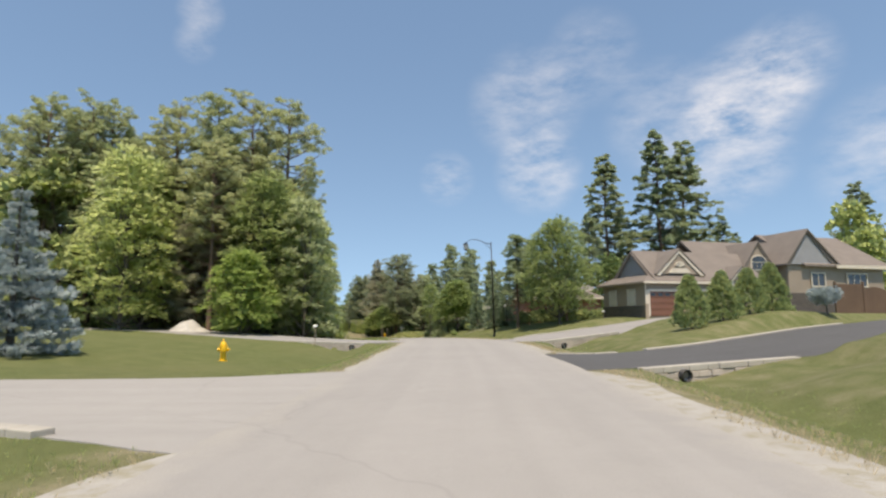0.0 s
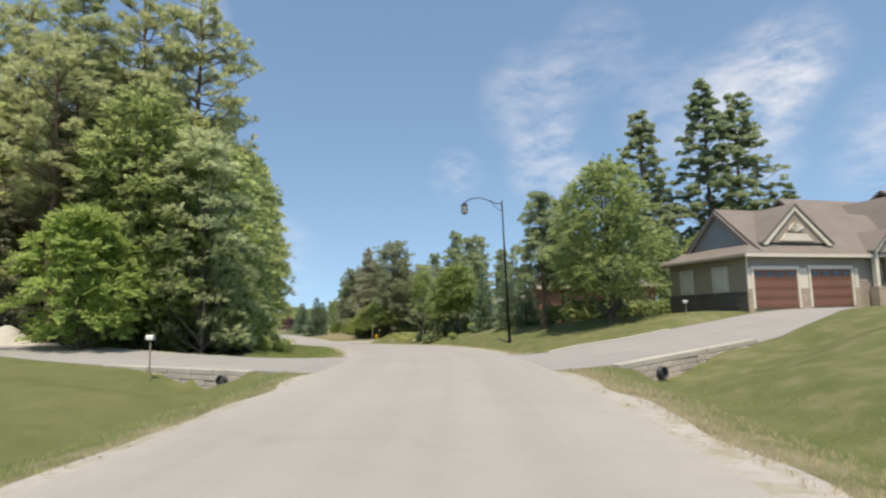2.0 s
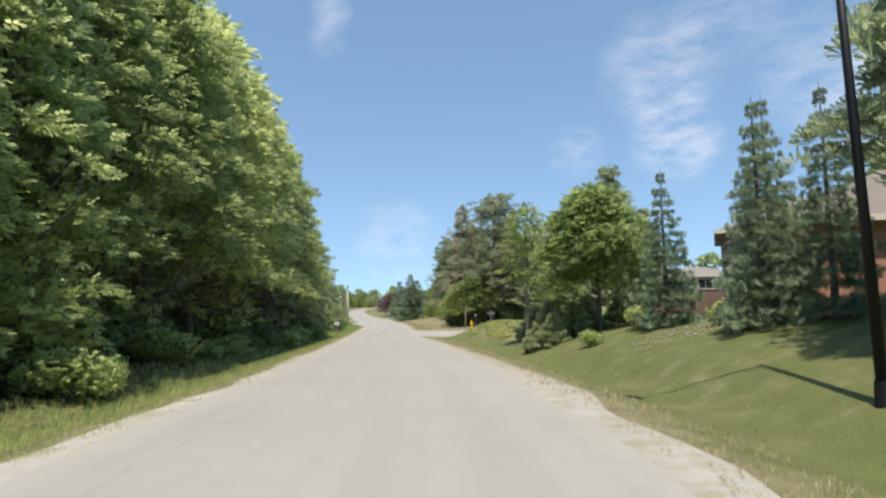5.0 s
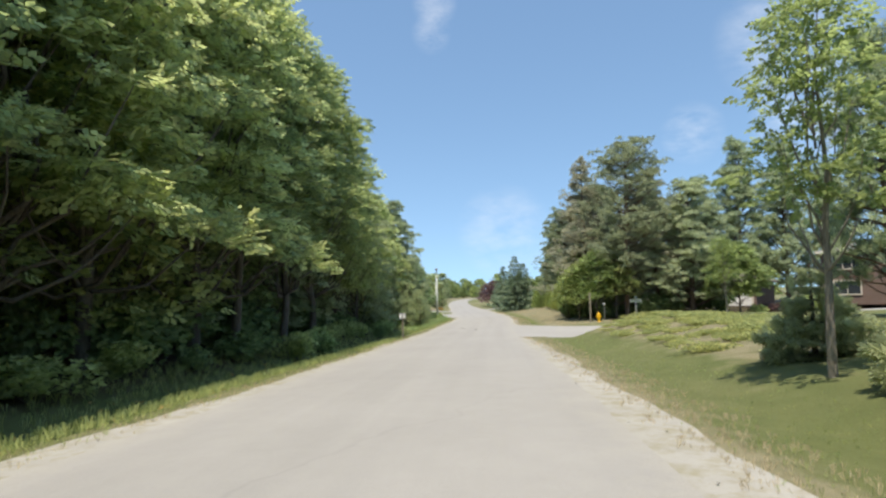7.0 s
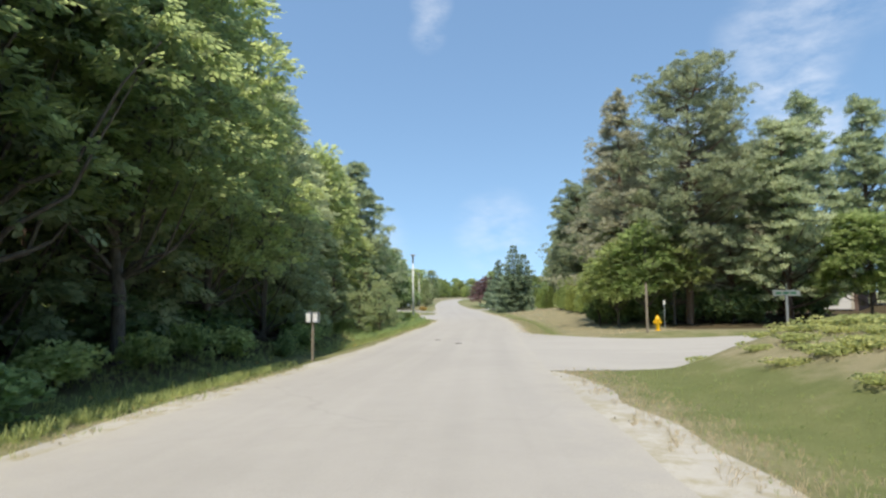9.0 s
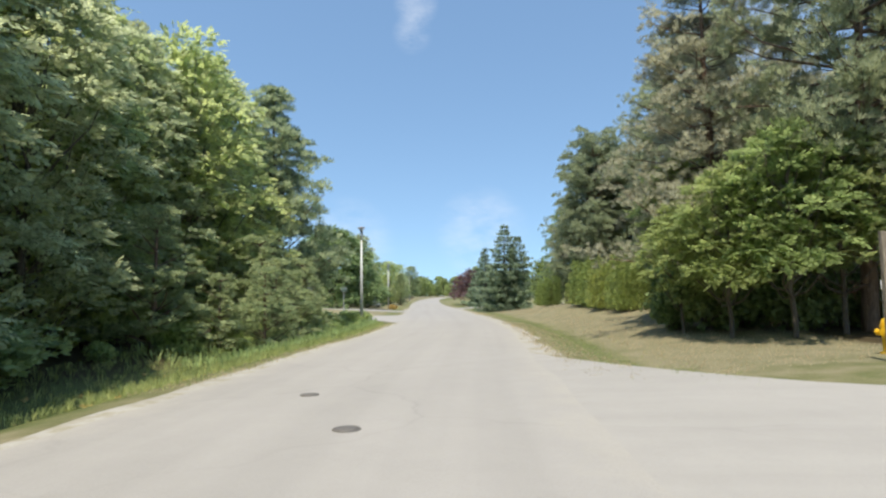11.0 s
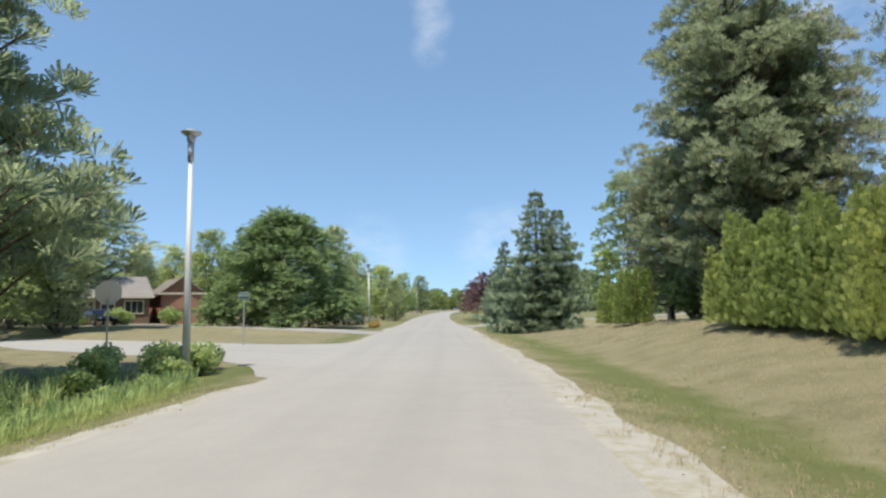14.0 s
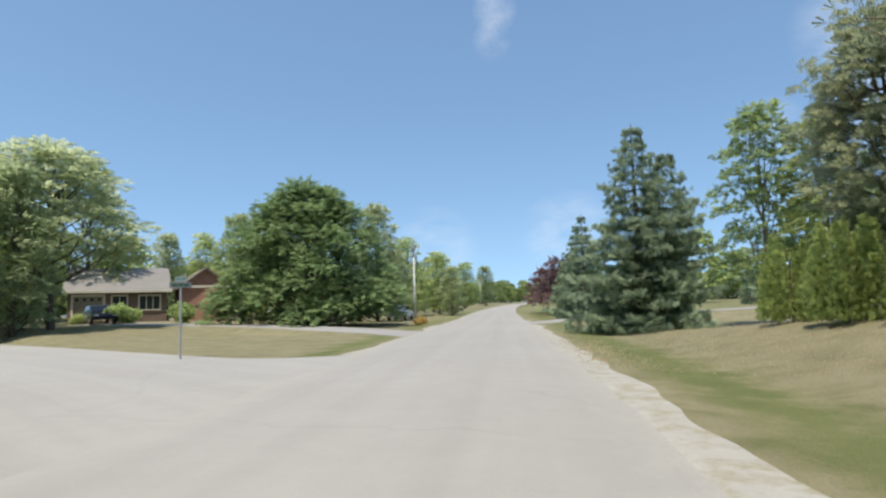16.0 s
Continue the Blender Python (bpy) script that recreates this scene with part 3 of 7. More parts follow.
def mesh_object(name, verts, faces, mat, parent=None, uv=None, shade=False):
    """A mesh from arrays of corners and of faces that all have the same number of corners."""
    me = bpy.data.meshes.new(name)
    verts, faces = np.asarray(verts, np.float32), np.asarray(faces, np.int32)
    k = faces.shape[1]
    me.vertices.add(len(verts))
    me.vertices.foreach_set("co", verts.ravel())
    me.loops.add(faces.size)
    me.loops.foreach_set("vertex_index", faces.ravel())
    me.polygons.add(len(faces))
    me.polygons.foreach_set("loop_start", np.arange(len(faces), dtype=np.int32) * k)
    if uv is not None:
        lay = me.uv_layers.new(name="UVMap")
        lay.data.foreach_set("uv", np.asarray(uv, np.float32)[faces.ravel()].ravel())
    me.update(calc_edges=True)
    me.validate()
    if shade:
        me.polygons.foreach_set("use_smooth", np.ones(len(faces), bool))
    if mat:
        me.materials.append(mat)
    ob = new(name, me)
    if parent:
        ob.parent = parent
    return ob


def axis_values(fine_a, fine_b, step, far, grow=1.25):
    v = list(np.arange(fine_a, fine_b + 1e-6, step))
    for sign, end in ((-1, v[0]), (1, v[-1])):
        s, p, extra = step, end, []
        while abs(p - end) < far:
            s *= grow
            p += sign * s
            extra.append(p)
        v = extra[::-1] + v if sign < 0 else v + extra
    return np.array(v)


gx, gy = axis_values(-50, 30, 0.56, 2600), axis_values(-4, 175, 0.56, 2600)
GX, GY = np.meshgrid(gx, gy)
fx, fy = GX.ravel(), GY.ravel()
gidx, gd = across(fx, fy)
GZ = ground_z(fx, fy)
nx, ny = len(gx), len(gy)
cell = np.arange(nx * ny).reshape(ny, nx)
quads = np.stack([cell[:-1, :-1], cell[:-1, 1:], cell[1:, 1:], cell[1:, :-1]], -1).reshape(-1, 4)
ground = mesh_object("ground", np.stack([fx, fy, GZ], 1), quads, M_GRASS, shade=True)
tagged(ground, "mown green lawns and dry grass verges", "ground", kind="structure")
ge, gyl = np.abs(gd) - HALF, CL[gidx, 1]
dry = np.where(gd > 0, np.interp(gyl, [0, 58, 66, 80, 104, 112, 175, 190], [.42, .3, .25, .2, .3, .95, .95, .5]) * sstep(ge, 1.5, 3.4), np.interp(gyl, [0, 40, 132, 138], [.1, .1, .1, .85]) * sstep(ge, 0.5, 3))
dry = np.maximum(dry, np.where((gd > 0) & (gyl > 76) & (gyl < 99), 0.75, 0) * sstep(ge, 3.2, 4.6) * (1 - sstep(ge, 8.5, 10)))
dry = np.maximum(dry, np.where(gd > 0, 1.0, 0.7) * np.exp(-(ge / np.where(gd > 0, 1.35, 1.25)) ** 2))
wood = np.where(gd < 0, sstep(gyl, 46, 50) * (1 - sstep(gyl, 124, 129)) * sstep(ge, 2.6, 5.0), sstep(gyl, 108, 112) * (1 - sstep(gyl, 150, 158)) * sstep(ge, 7.5, 9.5))
wood = np.maximum(wood, ((fy > 47) & (fx < -11) & (fx > -75) & (fy < 120) & (gd < 0)) * sstep(ge, 2.6, 5.0))
for key, arr in (("dry", dry), ("wood", wood)):
    at = ground.data.attributes.new(key, 'FLOAT', 'POINT')
    at.data.foreach_set("value", arr.astype(np.float32))


def ribbon(name, pts, left, right, mat, lift=0.0, rows=8, crown=0.0, zs=None, mouth=False):
    """A strip along a line of x, y: left and right are the offsets of its edges (positive to the right)."""
    p = np.asarray(pts, float)
    t = np.gradient(p[:, :2], axis=0)
    t /= np.linalg.norm(t, axis=1)[:, None]
    nrm = np.stack([t[:, 1], -t[:, 0]], 1)
    run = np.concatenate([[0], np.cumsum(np.hypot(*np.diff(p[:, :2], axis=0).T))])
    f = np.linspace(0, 1, rows + 1)
    off = left[:, None] * (1 - f) + right[:, None] * f
    X, Y = p[:, 0, None] + nrm[:, 0, None] * off, p[:, 1, None] + nrm[:, 1, None] * off
    if zs is not None and mouth:
        idx, d = across(X.ravel(), Y.ravel())
        e = np.abs(d) - HALF
        blend = 1 - sstep(e, 0.3, 3.2)
        xr, yr = X.ravel(), Y.ravel()
        ys = CL[idx, 1] + ((xr - CL[idx, 0]) * CT[idx, 0] + (yr - CL[idx, 1]) * CT[idx, 1]) * CT[idx, 1]
        other = np.clip(-d * np.sign(d[-1]), 0, 2) * 0.4        # past the road's middle the strip dives under the ground
        Z = np.repeat(zs, rows + 1) * (1 - blend) + road_z(ys) * blend - other - 0.02 * (1 - sstep(e, -0.45, -0.1)) - 0.2 * (1 - sstep(e, -1.5, -0.6))
        Z = Z.reshape(X.shape) + lift
    elif zs is None:
        Z = ground_z(X.ravel(), Y.ravel()).reshape(X.shape) + lift
    else:
        Z = zs[:, None] + lift + 0 * X
    Z = Z + crown * (1 - (2 * f - 1) ** 2)[None, :]
    X, Y = (np.concatenate([A[:, :1] - 0.04 * sgn * nrm[:, i:i + 1], A, A[:, -1:] + 0.04 * sgn * nrm[:, i:i + 1]], 1) for i, (A, sgn) in enumerate(((X, 1), (Y, 1))))
    Z = np.concatenate([Z[:, :1] - 0.3, Z, Z[:, -1:] - 0.3], 1)
    X, Y, Z, off = (np.concatenate([A[:, :1], A[:, 1:2], A[:, 1:-1], A[:, -2:-1], A[:, -1:]], 1) for A in (X, Y, Z, np.concatenate([off[:, :1], off, off[:, -1:]], 1)))
    rows += 4
    n = len(p)
    c = np.arange(n * (rows + 1)).reshape(n, rows + 1)
    q = np.stack([c[:-1, :-1], c[:-1, 1:], c[1:, 1:], c[1:, :-1]], -1)
    q = np.delete(q, [1, rows - 2], axis=1).reshape(-1, 4)
    uv = np.stack([off.ravel(), np.repeat(run, rows + 1)], 1)
    ob = mesh_object(name, np.stack([X.ravel(), Y.ravel(), Z.ravel()], 1), q, mat, uv=uv, shade=True)
    return ob


def wobble(n, amp, seed, rough=0.35):
    return amp * np.array([noise.fractal(Vector((i * rough, seed, 0)), 1.0, 2.0, 3) for i in range(n)])


NC = len(CL)
road = ribbon("road", CL, np.full(NC, -HALF) + wobble(NC, 0.12, 1.7), np.full(NC, HALF) + wobble(NC, 0.12, 9.2), M_ROAD, zs=road_z(CL[:, 1]), crown=0.05)
tagged(road, "pale worn asphalt road with faint cracks", "road", kind="structure")
# the gravel shoulder has a ragged edge, so its line is finer than the road's
FL = smooth_line(LINE[3:24], 0.4)
FT = np.gradient(FL, axis=0)
FT /= np.linalg.norm(FT, axis=1)[:, None]
FN = np.stack([FT[:, 1], -FT[:, 0]], 1)
NF = len(FL)
for side, seed in ((1, 4.1), (-1, 7.7)):
    wid = np.interp(FL[:, 1], [0, 40, 55, 100, 112, 200], [0.95, 0.6, 0.95, 0.85, 0.8, 0.5]) * (1.0 if side > 0 else 0.6)
    outer = HALF + np.clip(wid * 0.8 + (wobble(NF, 0.35, seed, 0.12) + wobble(NF, 0.3, seed + 30, 0.45)) + wobble(NF, 0.22, seed + 50, 1.3), -0.15, 1.5)
    for name, p in SPUR_LINES.items():
        if SPUR_SIDE[name] != side:
            continue
        q = FL + FN * side * (HALF + 0.5)
        dd = np.hypot(q[:, 0, None] - p[None, :, 0], q[:, 1, None] - p[None, :, 1])
        gap = dd.min(1) - spur_half(name)[dd.argmin(1)]
        outer = np.minimum(outer, HALF + np.clip(0.45 * gap, -0.25, 2))
    outer = np.convolve(np.pad(outer, 2, mode="edge"), np.array([1, 2, 3, 2, 1]) / 9, "valid")
    inner = HALF - 0.22 + np.clip(wobble(NF, 0.45, seed + 70, 0.3), -0.5, 0.15)
    sh = ribbon("gravel_shoulder", FL, side * (inner if side > 0 else outer), side * (outer if side > 0 else inner), M_GRAVEL, 0.009, rows=4)
    tagged(sh, "strip of pale crushed gravel along the road", "road shoulder", kind="structure")
SPUR_LOOK = {"side_street_west": ("side_street", M_STREET, "pale worn asphalt side street"), "driveway_blacktop": ("driveway", M_BLACKTOP, "dark smooth blacktop driveway"),
             "driveway_house": ("driveway", M_DRIVE, "pale grey driveway leading up to the garage"), "driveway_west": ("driveway", M_DRIVE, "pale gravel driveway into the wood"),
             "side_street_east": ("side_street", M_STREET, "pale asphalt side street beside dry grass"), "side_street_north": ("side_street", M_STREET, "pale asphalt side street by the lamp"),
             "driveway_bungalow": ("driveway", M_DRIVE, "narrow pale driveway to the bungalow"), "driveway_far": ("driveway", M_DRIVE, "narrow pale driveway past the spruces")}
for k, (nm, mat, lab) in SPUR_LOOK.items():
    p, hw = SPUR_LINES[k], spur_half(k)
    w1 = wobble(len(p), 0.12, len(k), 0.5)
    run = np.concatenate([[0], np.cumsum(np.hypot(*np.diff(p[:, :2], axis=0).T))])
    hl, hr = spur_edges(k)
    held = any(wall[0] == k for wall in WALLS)
    w1 = w1 * (0.0 if held else 1.0)
    ob = ribbon(nm, p, -hl + w1, hr + w1, mat, zs=p[:, 2], lift=-0.003, mouth=True)
    tagged(ob, lab, "driveway" if "drive" in k else "road", kind="structure")

# ---- plants ----
RNG = np.random.default_rng(11)


def unit(v):
    return v / np.maximum(np.linalg.norm(v, axis=-1, keepdims=True), 1e-9)


def blade_fan(n, spread, width, flat, droop=0.0):
    """A sprig of n narrow blades from one root along +z. flat: 0 all round, 1 in one plane."""
    v, f = [(0, 0, 0)], []
    for i in range(n):
        if flat:
            a = (i / (n - 1) - 0.5) * 2 * spread
            d, s = np.array([math.sin(a), 0.12 * (-1) ** i, math.cos(a)]), np.array([math.cos(a), 0, -math.sin(a)])
        else:
            b, a = 2 * math.pi * i / n, spread * (0.55 + 0.45 * ((i * 7) % n) / n)
            d = np.array([math.sin(a) * math.cos(b), math.sin(a) * math.sin(b), math.cos(a)])
            s = np.array([-math.sin(b), math.cos(b), 0.3])
        ln = 0.75 + 0.25 * ((i * 5) % n) / n
        k = len(v)
        v += [tuple(d * ln + s * width / 2), tuple(d * ln - s * width / 2)]
        f.append((0, k, k + 1))
    return np.array(v), np.array(f)


def leaf_sprig(n=5, spread=1.0, width=0.55):
    """Broad leaves round one root, each of two folded halves."""
    v, f = [(0, 0, 0)], []
    for i in range(n):
        b, a = 2 * math.pi * i / n + 0.4 * (i % 2), spread * (0.5 + 0.5 * ((i * 3) % n) / n)
        d = np.array([math.sin(a) * math.cos(b), math.sin(a) * math.sin(b), math.cos(a)])
        s = np.array([-math.sin(b), math.cos(b), 0.0])
        up = np.cross(d, s)
        k = len(v)
        v += [tuple(d * 0.5 + s * width / 2 + up * 0.1), tuple(d), tuple(d * 0.45 - s * width / 2 + up * 0.1)]
        f += [(0, k, k + 1), (0, k + 1, k + 2)]
    return np.array(v), np.array(f)


def leaf_spray(n=5, leaf=0.5, width=0.34):
    """A twig along +z with flat leaves to both sides and one at the tip; the upper sides face +y."""
    v, f = [], []
    for i in range(n):
        t, s = 0.12 + 0.62 * i / (n - 1), (-1) ** i
        a = 0.0 if i == n - 1 else s * (1.05 - 0.35 * i / n)
        root = np.array([0, 0, t])
        d, w = np.array([math.sin(a), -0.16 - 0.1 * (i % 2), math.cos(a)]), np.array([math.cos(a), 0, -math.sin(a)])
        k = len(v)
        v += [tuple(root), tuple(root + d * leaf * 0.5 + w * width / 2 + np.array([0, -0.05, 0])), tuple(root + d * leaf), tuple(root + d * leaf * 0.5 - w * width / 2 + np.array([0, -0.05, 0]))]
        f += [(k, k + 1, k + 2), (k, k + 2, k + 3)]
    return np.array(v), np.array(f)


SPRIG = {"spray": leaf_spray(), "leaf_far": leaf_sprig(3, 1.15, 0.75), "needle_far": blade_fan(7, 1.05, 0.15, 0), "spruce_far": blade_fan(5, 0.95, 0.26, 1), "leaf_small": leaf_sprig(4, 1.1, 0.6), "needle": blade_fan(7, 1.15, 0.17, 0), "spruce": blade_fan(8, 0.95, 0.17, 1),
         "cedar": blade_fan(6, 0.5, 0.16, 1), "grass": blade_fan(5, 0.42, 0.05, 0)}


def sprigs(kind, pos, aim, size, face=None):
    """Corners and faces of sprigs at the places pos, pointing along aim, their upper sides turned to face."""
    tv, tf = SPRIG[kind]
    n = len(pos)
    z = unit(aim)
    r = unit(np.cross(unit(RNG.normal(size=(n, 3))) if face is None else face, z))
    q = np.cross(z, r)
    v = (r[:, None] * tv[None, :, 0, None] + q[:, None] * tv[None, :, 1, None] + z[:, None] * tv[None, :, 2, None]) * size[:, None, None] + pos[:, None]
    f = tf[None] + (np.arange(n) * len(tv))[:, None, None]
    return v.reshape(-1, 3), f.reshape(-1, 3)


def tubes(items, sides=6):
    """Tapered round limbs: a list of (points, radii)."""
    V, F, base = [], [], 0
    ang = np.linspace(0, 2 * math.pi, sides, endpoint=False)
    for pts, rad in items:
        p = np.asarray(pts, float)
        t = unit(np.gradient(p, axis=0))
        ref = np.where(np.abs(t[:, 2:3]) > 0.9, [[1.0, 0, 0]], [[0, 0, 1.0]])
        a = unit(np.cross(t, ref))
        b = np.cross(t, a)
        ring = p[:, None] + (a[:, None] * np.cos(ang)[None, :, None] + b[:, None] * np.sin(ang)[None, :, None]) * np.asarray(rad, float)[:, None, None]
        V.append(ring.reshape(-1, 3))
        n = len(p)
        c = base + np.arange(n * sides).reshape(n, sides)
        nxt = np.roll(c, -1, axis=1)
        F.append(np.stack([c[:-1], nxt[:-1], nxt[1:], c[1:]], -1).reshape(-1, 4))
        base += n * sides
    return np.vstack(V), np.vstack(F)


def plant(name, label, category, wood, wood_mat, leaves, leaf_mat, leaf_name="crown"):
    root = tagged(new(name), label, category)
    if wood:
        v, f = tubes(wood)
        mesh_object("trunk", v, f, wood_mat, root, shade=True)
    mesh_object(leaf_name, *leaves, leaf_mat, root)
    return root


def joined(chunks):
    V, F, base = [], [], 0
    for v, f in chunks:
        V.append(v)
        F.append(f + base)
        base += len(v)
    return np.vstack(V), np.vstack(F)


def bent(a, b, sag=0.0, n=5, jig=0.05):
    a, b = np.asarray(a, float), np.asarray(b, float)
    t = np.linspace(0, 1, n)[:, None]
    p = a + (b - a) * t + np.array([0, 0, -1]) * sag * (4 * t * (1 - t))
    p[1:-1] += RNG.normal(size=(n - 2, 3)) * jig * np.linalg.norm(b - a) * 0.3
    return p


def broadleaf(label, h, r, base, lobes, per_lobe, leaf, mat, bark_mat=None, kind="spray", lobe_r=0.36, shape=1.0, name="tree", flat=0.42):
    """A leafy tree: crown from height base to h, of lobes of leaf sprigs on limbs."""
    ch = (h - base) / 2
    mid = base + ch
    f = (np.arange(lobes) + RNG.uniform(0, 1, lobes)) / lobes
    a = np.arange(lobes) * 2.4 + RNG.uniform(-0.5, 0.5, lobes)
    full = np.sin(np.pi * np.clip(0.16 + 0.30 * (1 - shape) + (0.80 - 0.30 * (1 - shape)) * f, 0, 1)) ** 0.75
    full = full * (1 - 0.35 * shape * f)
    q = r * full * np.sqrt(RNG.uniform(0.18, 0.95, lobes))
    c = np.stack([q * np.cos(a), q * np.sin(a), base + r * lobe_r * 0.45 + (h - base - r * lobe_r * 0.9) * f], 1)
    wood = [(bent((0, 0, -0.2), (0.05 * r, 0.03 * r, base + ch * 1.3), 0, 7, 0.03), np.linspace(0.011 * h + 0.03, 0.03, 7))]
    chunks = []
    for k in range(lobes):
        lr = r * lobe_r * RNG.uniform(0.6, 1.35)
        z0 = max(base * 0.7, min(c[k, 2] - 0.25 * h, base + ch))
        if k % 2 == 0:
            wood.append((bent((0, 0, z0), c[k], 0.03 * h, 5, 0.12), np.linspace(0.0045 * h, 0.012, 5)))
        m = int(per_lobe * (lr / (r * lobe_r)) ** 2)
        d = unit(RNG.normal(size=(m, 3)))
        d[:, 2] = np.where(d[:, 2] < -0.3, -d[:, 2], d[:, 2])
        out = unit(np.array([c[k, 0], c[k, 1], 0.25 * r]))
        if kind == "spray":
            # a bough: a flattened pad that hangs outwards, its leaves turned to the light
            tilt = c[k, :2] / max(r, 0.1)
            off = d * lr * RNG.uniform(0.3, 1.1, (m, 1)) ** 0.7 * np.array([1.1, 1.1, flat])
            off[:, 2] -= (off[:, :2] @ tilt) * 0.35
            side = unit(d * np.array([1, 1, 0.2]) + out * 0.5 + RNG.normal(size=(m, 3)) * 0.35)
            face = unit(side * 0.7 + np.array([0, 0, 0.5]) + RNG.normal(size=(m, 3)) * 0.4)
            chunks.append(sprigs(kind, c[k] + off, side + np.array([0, 0, -0.35]), leaf * RNG.uniform(0.75, 1.25, m), face))
        else:
            pos = c[k] + d * lr * RNG.uniform(0.35, 1.12, (m, 1)) * np.array([1, 1, 0.62])
            aim = d + RNG.normal(size=(m, 3)) * 0.55 + np.array([0, 0, -0.15])
            chunks.append(sprigs(kind, pos, aim, leaf * RNG.uniform(0.7, 1.3, m)))
    return plant(name, label, "tree", wood, bark_mat or M_BARK, joined(chunks), mat)


def pine(label, h, r, base, whorls, per, tuft, mat, lean=0.0, top_round=True, dead=6, clump=0.55, bark_mat=None, name="pine_tree", loose=0.0, rise=(0.05, 0.4), kind="needle", puff=0.55):
    """A pine: bare trunk with dead stubs below, rising limbs that end in clumps of needles above."""
    top = np.array([lean * h, 0.3 * lean * h, h])
    axis = bent((0, 0, -0.2), top, 0, 9, 0.012)
    wood = [(axis, np.linspace(0.013 * h + 0.05, 0.03, 9))]
    at = lambda z: np.array([np.interp(z, axis[:, 2], axis[:, i]) for i in range(3)])
    chunks = []
    for k in range(dead):
        z, a = RNG.uniform(base * 0.35, base), RNG.uniform(0, 6.28)
        p = at(z)
        q = p + np.array([math.cos(a), math.sin(a), RNG.uniform(-0.3, 0.2)]) * RNG.uniform(0.5, 2.2)
        wood.append((bent(p, q, 0.1, 3, 0.1), [0.03, 0.02, 0.008]))
        if dead > 20:
            for _ in range(3):
                m0 = p + (q - p) * RNG.uniform(0.4, 0.9)
                wood.append((bent(m0, m0 + RNG.normal(size=3) * 0.35, 0, 3, 0.1), [0.014, 0.01, 0.005]))
    for w in range(whorls):
        f = (w + RNG.uniform(0, 0.7)) / whorls
        z = base + (h - base) * f * 0.97
        prof = (math.sin(math.pi * min(1, 0.25 + 0.70 * f)) ** 0.55 if top_round else max(0.06, 1.04 - f) ** 0.72) * RNG.uniform(0.65, 1.15)
        n = RNG.integers(3, 6)
        a0 = RNG.uniform(0, 6.28)
        for j in range(n):
            a = a0 + 6.28 * j / n + RNG.normal() * 0.25
            ln = max(0.4, r * prof * RNG.uniform(0.65, 1.15))
            p = at(min(h * 0.985, max(base * 0.8, z + loose * RNG.normal() * (h - base) / whorls)))
            q = p + np.array([math.cos(a) * ln, math.sin(a) * ln, ln * RNG.uniform(*rise)])
            br = bent(p, q, 0.06 * ln, 4, 0.1)
            wood.append((br, np.linspace(0.02 + 0.012 * ln, 0.012, 4)))
            m = max(6, int(per * (0.4 + ln / r)))
            puffs = 3 + int(5 * ln / r)
            t = RNG.uniform(0.38, 1.04, puffs) ** 0.7
            t[0] = 1.0
            wide = clump * (0.24 + 0.22 * ln / r)
            centre = p + (q - p) * t[:, None] + RNG.normal(size=(puffs, 3)) * np.array([1, 1, 0.45 + 0.45 * loose]) * wide
            own = RNG.integers(0, puffs, m)
            d = unit(RNG.normal(size=(m, 3)))
            d[:, 2] = np.where(d[:, 2] < -0.25, -d[:, 2], d[:, 2])
            pos = centre[own] + d * np.array([1.15, 1.15, puff]) * wide * RNG.uniform(0.35, 1.0, (m, 1))
            aim = d * 0.9 + unit(q - p) * 0.35 + RNG.normal(size=(m, 3)) * 0.3 + np.array([0, 0, 0.75])
            chunks.append(sprigs(kind, pos, aim, tuft * RNG.uniform(0.7, 1.25, m)))
    return plant(name, label, "tree", wood, bark_mat or M_PINEBARK, joined(chunks), mat)


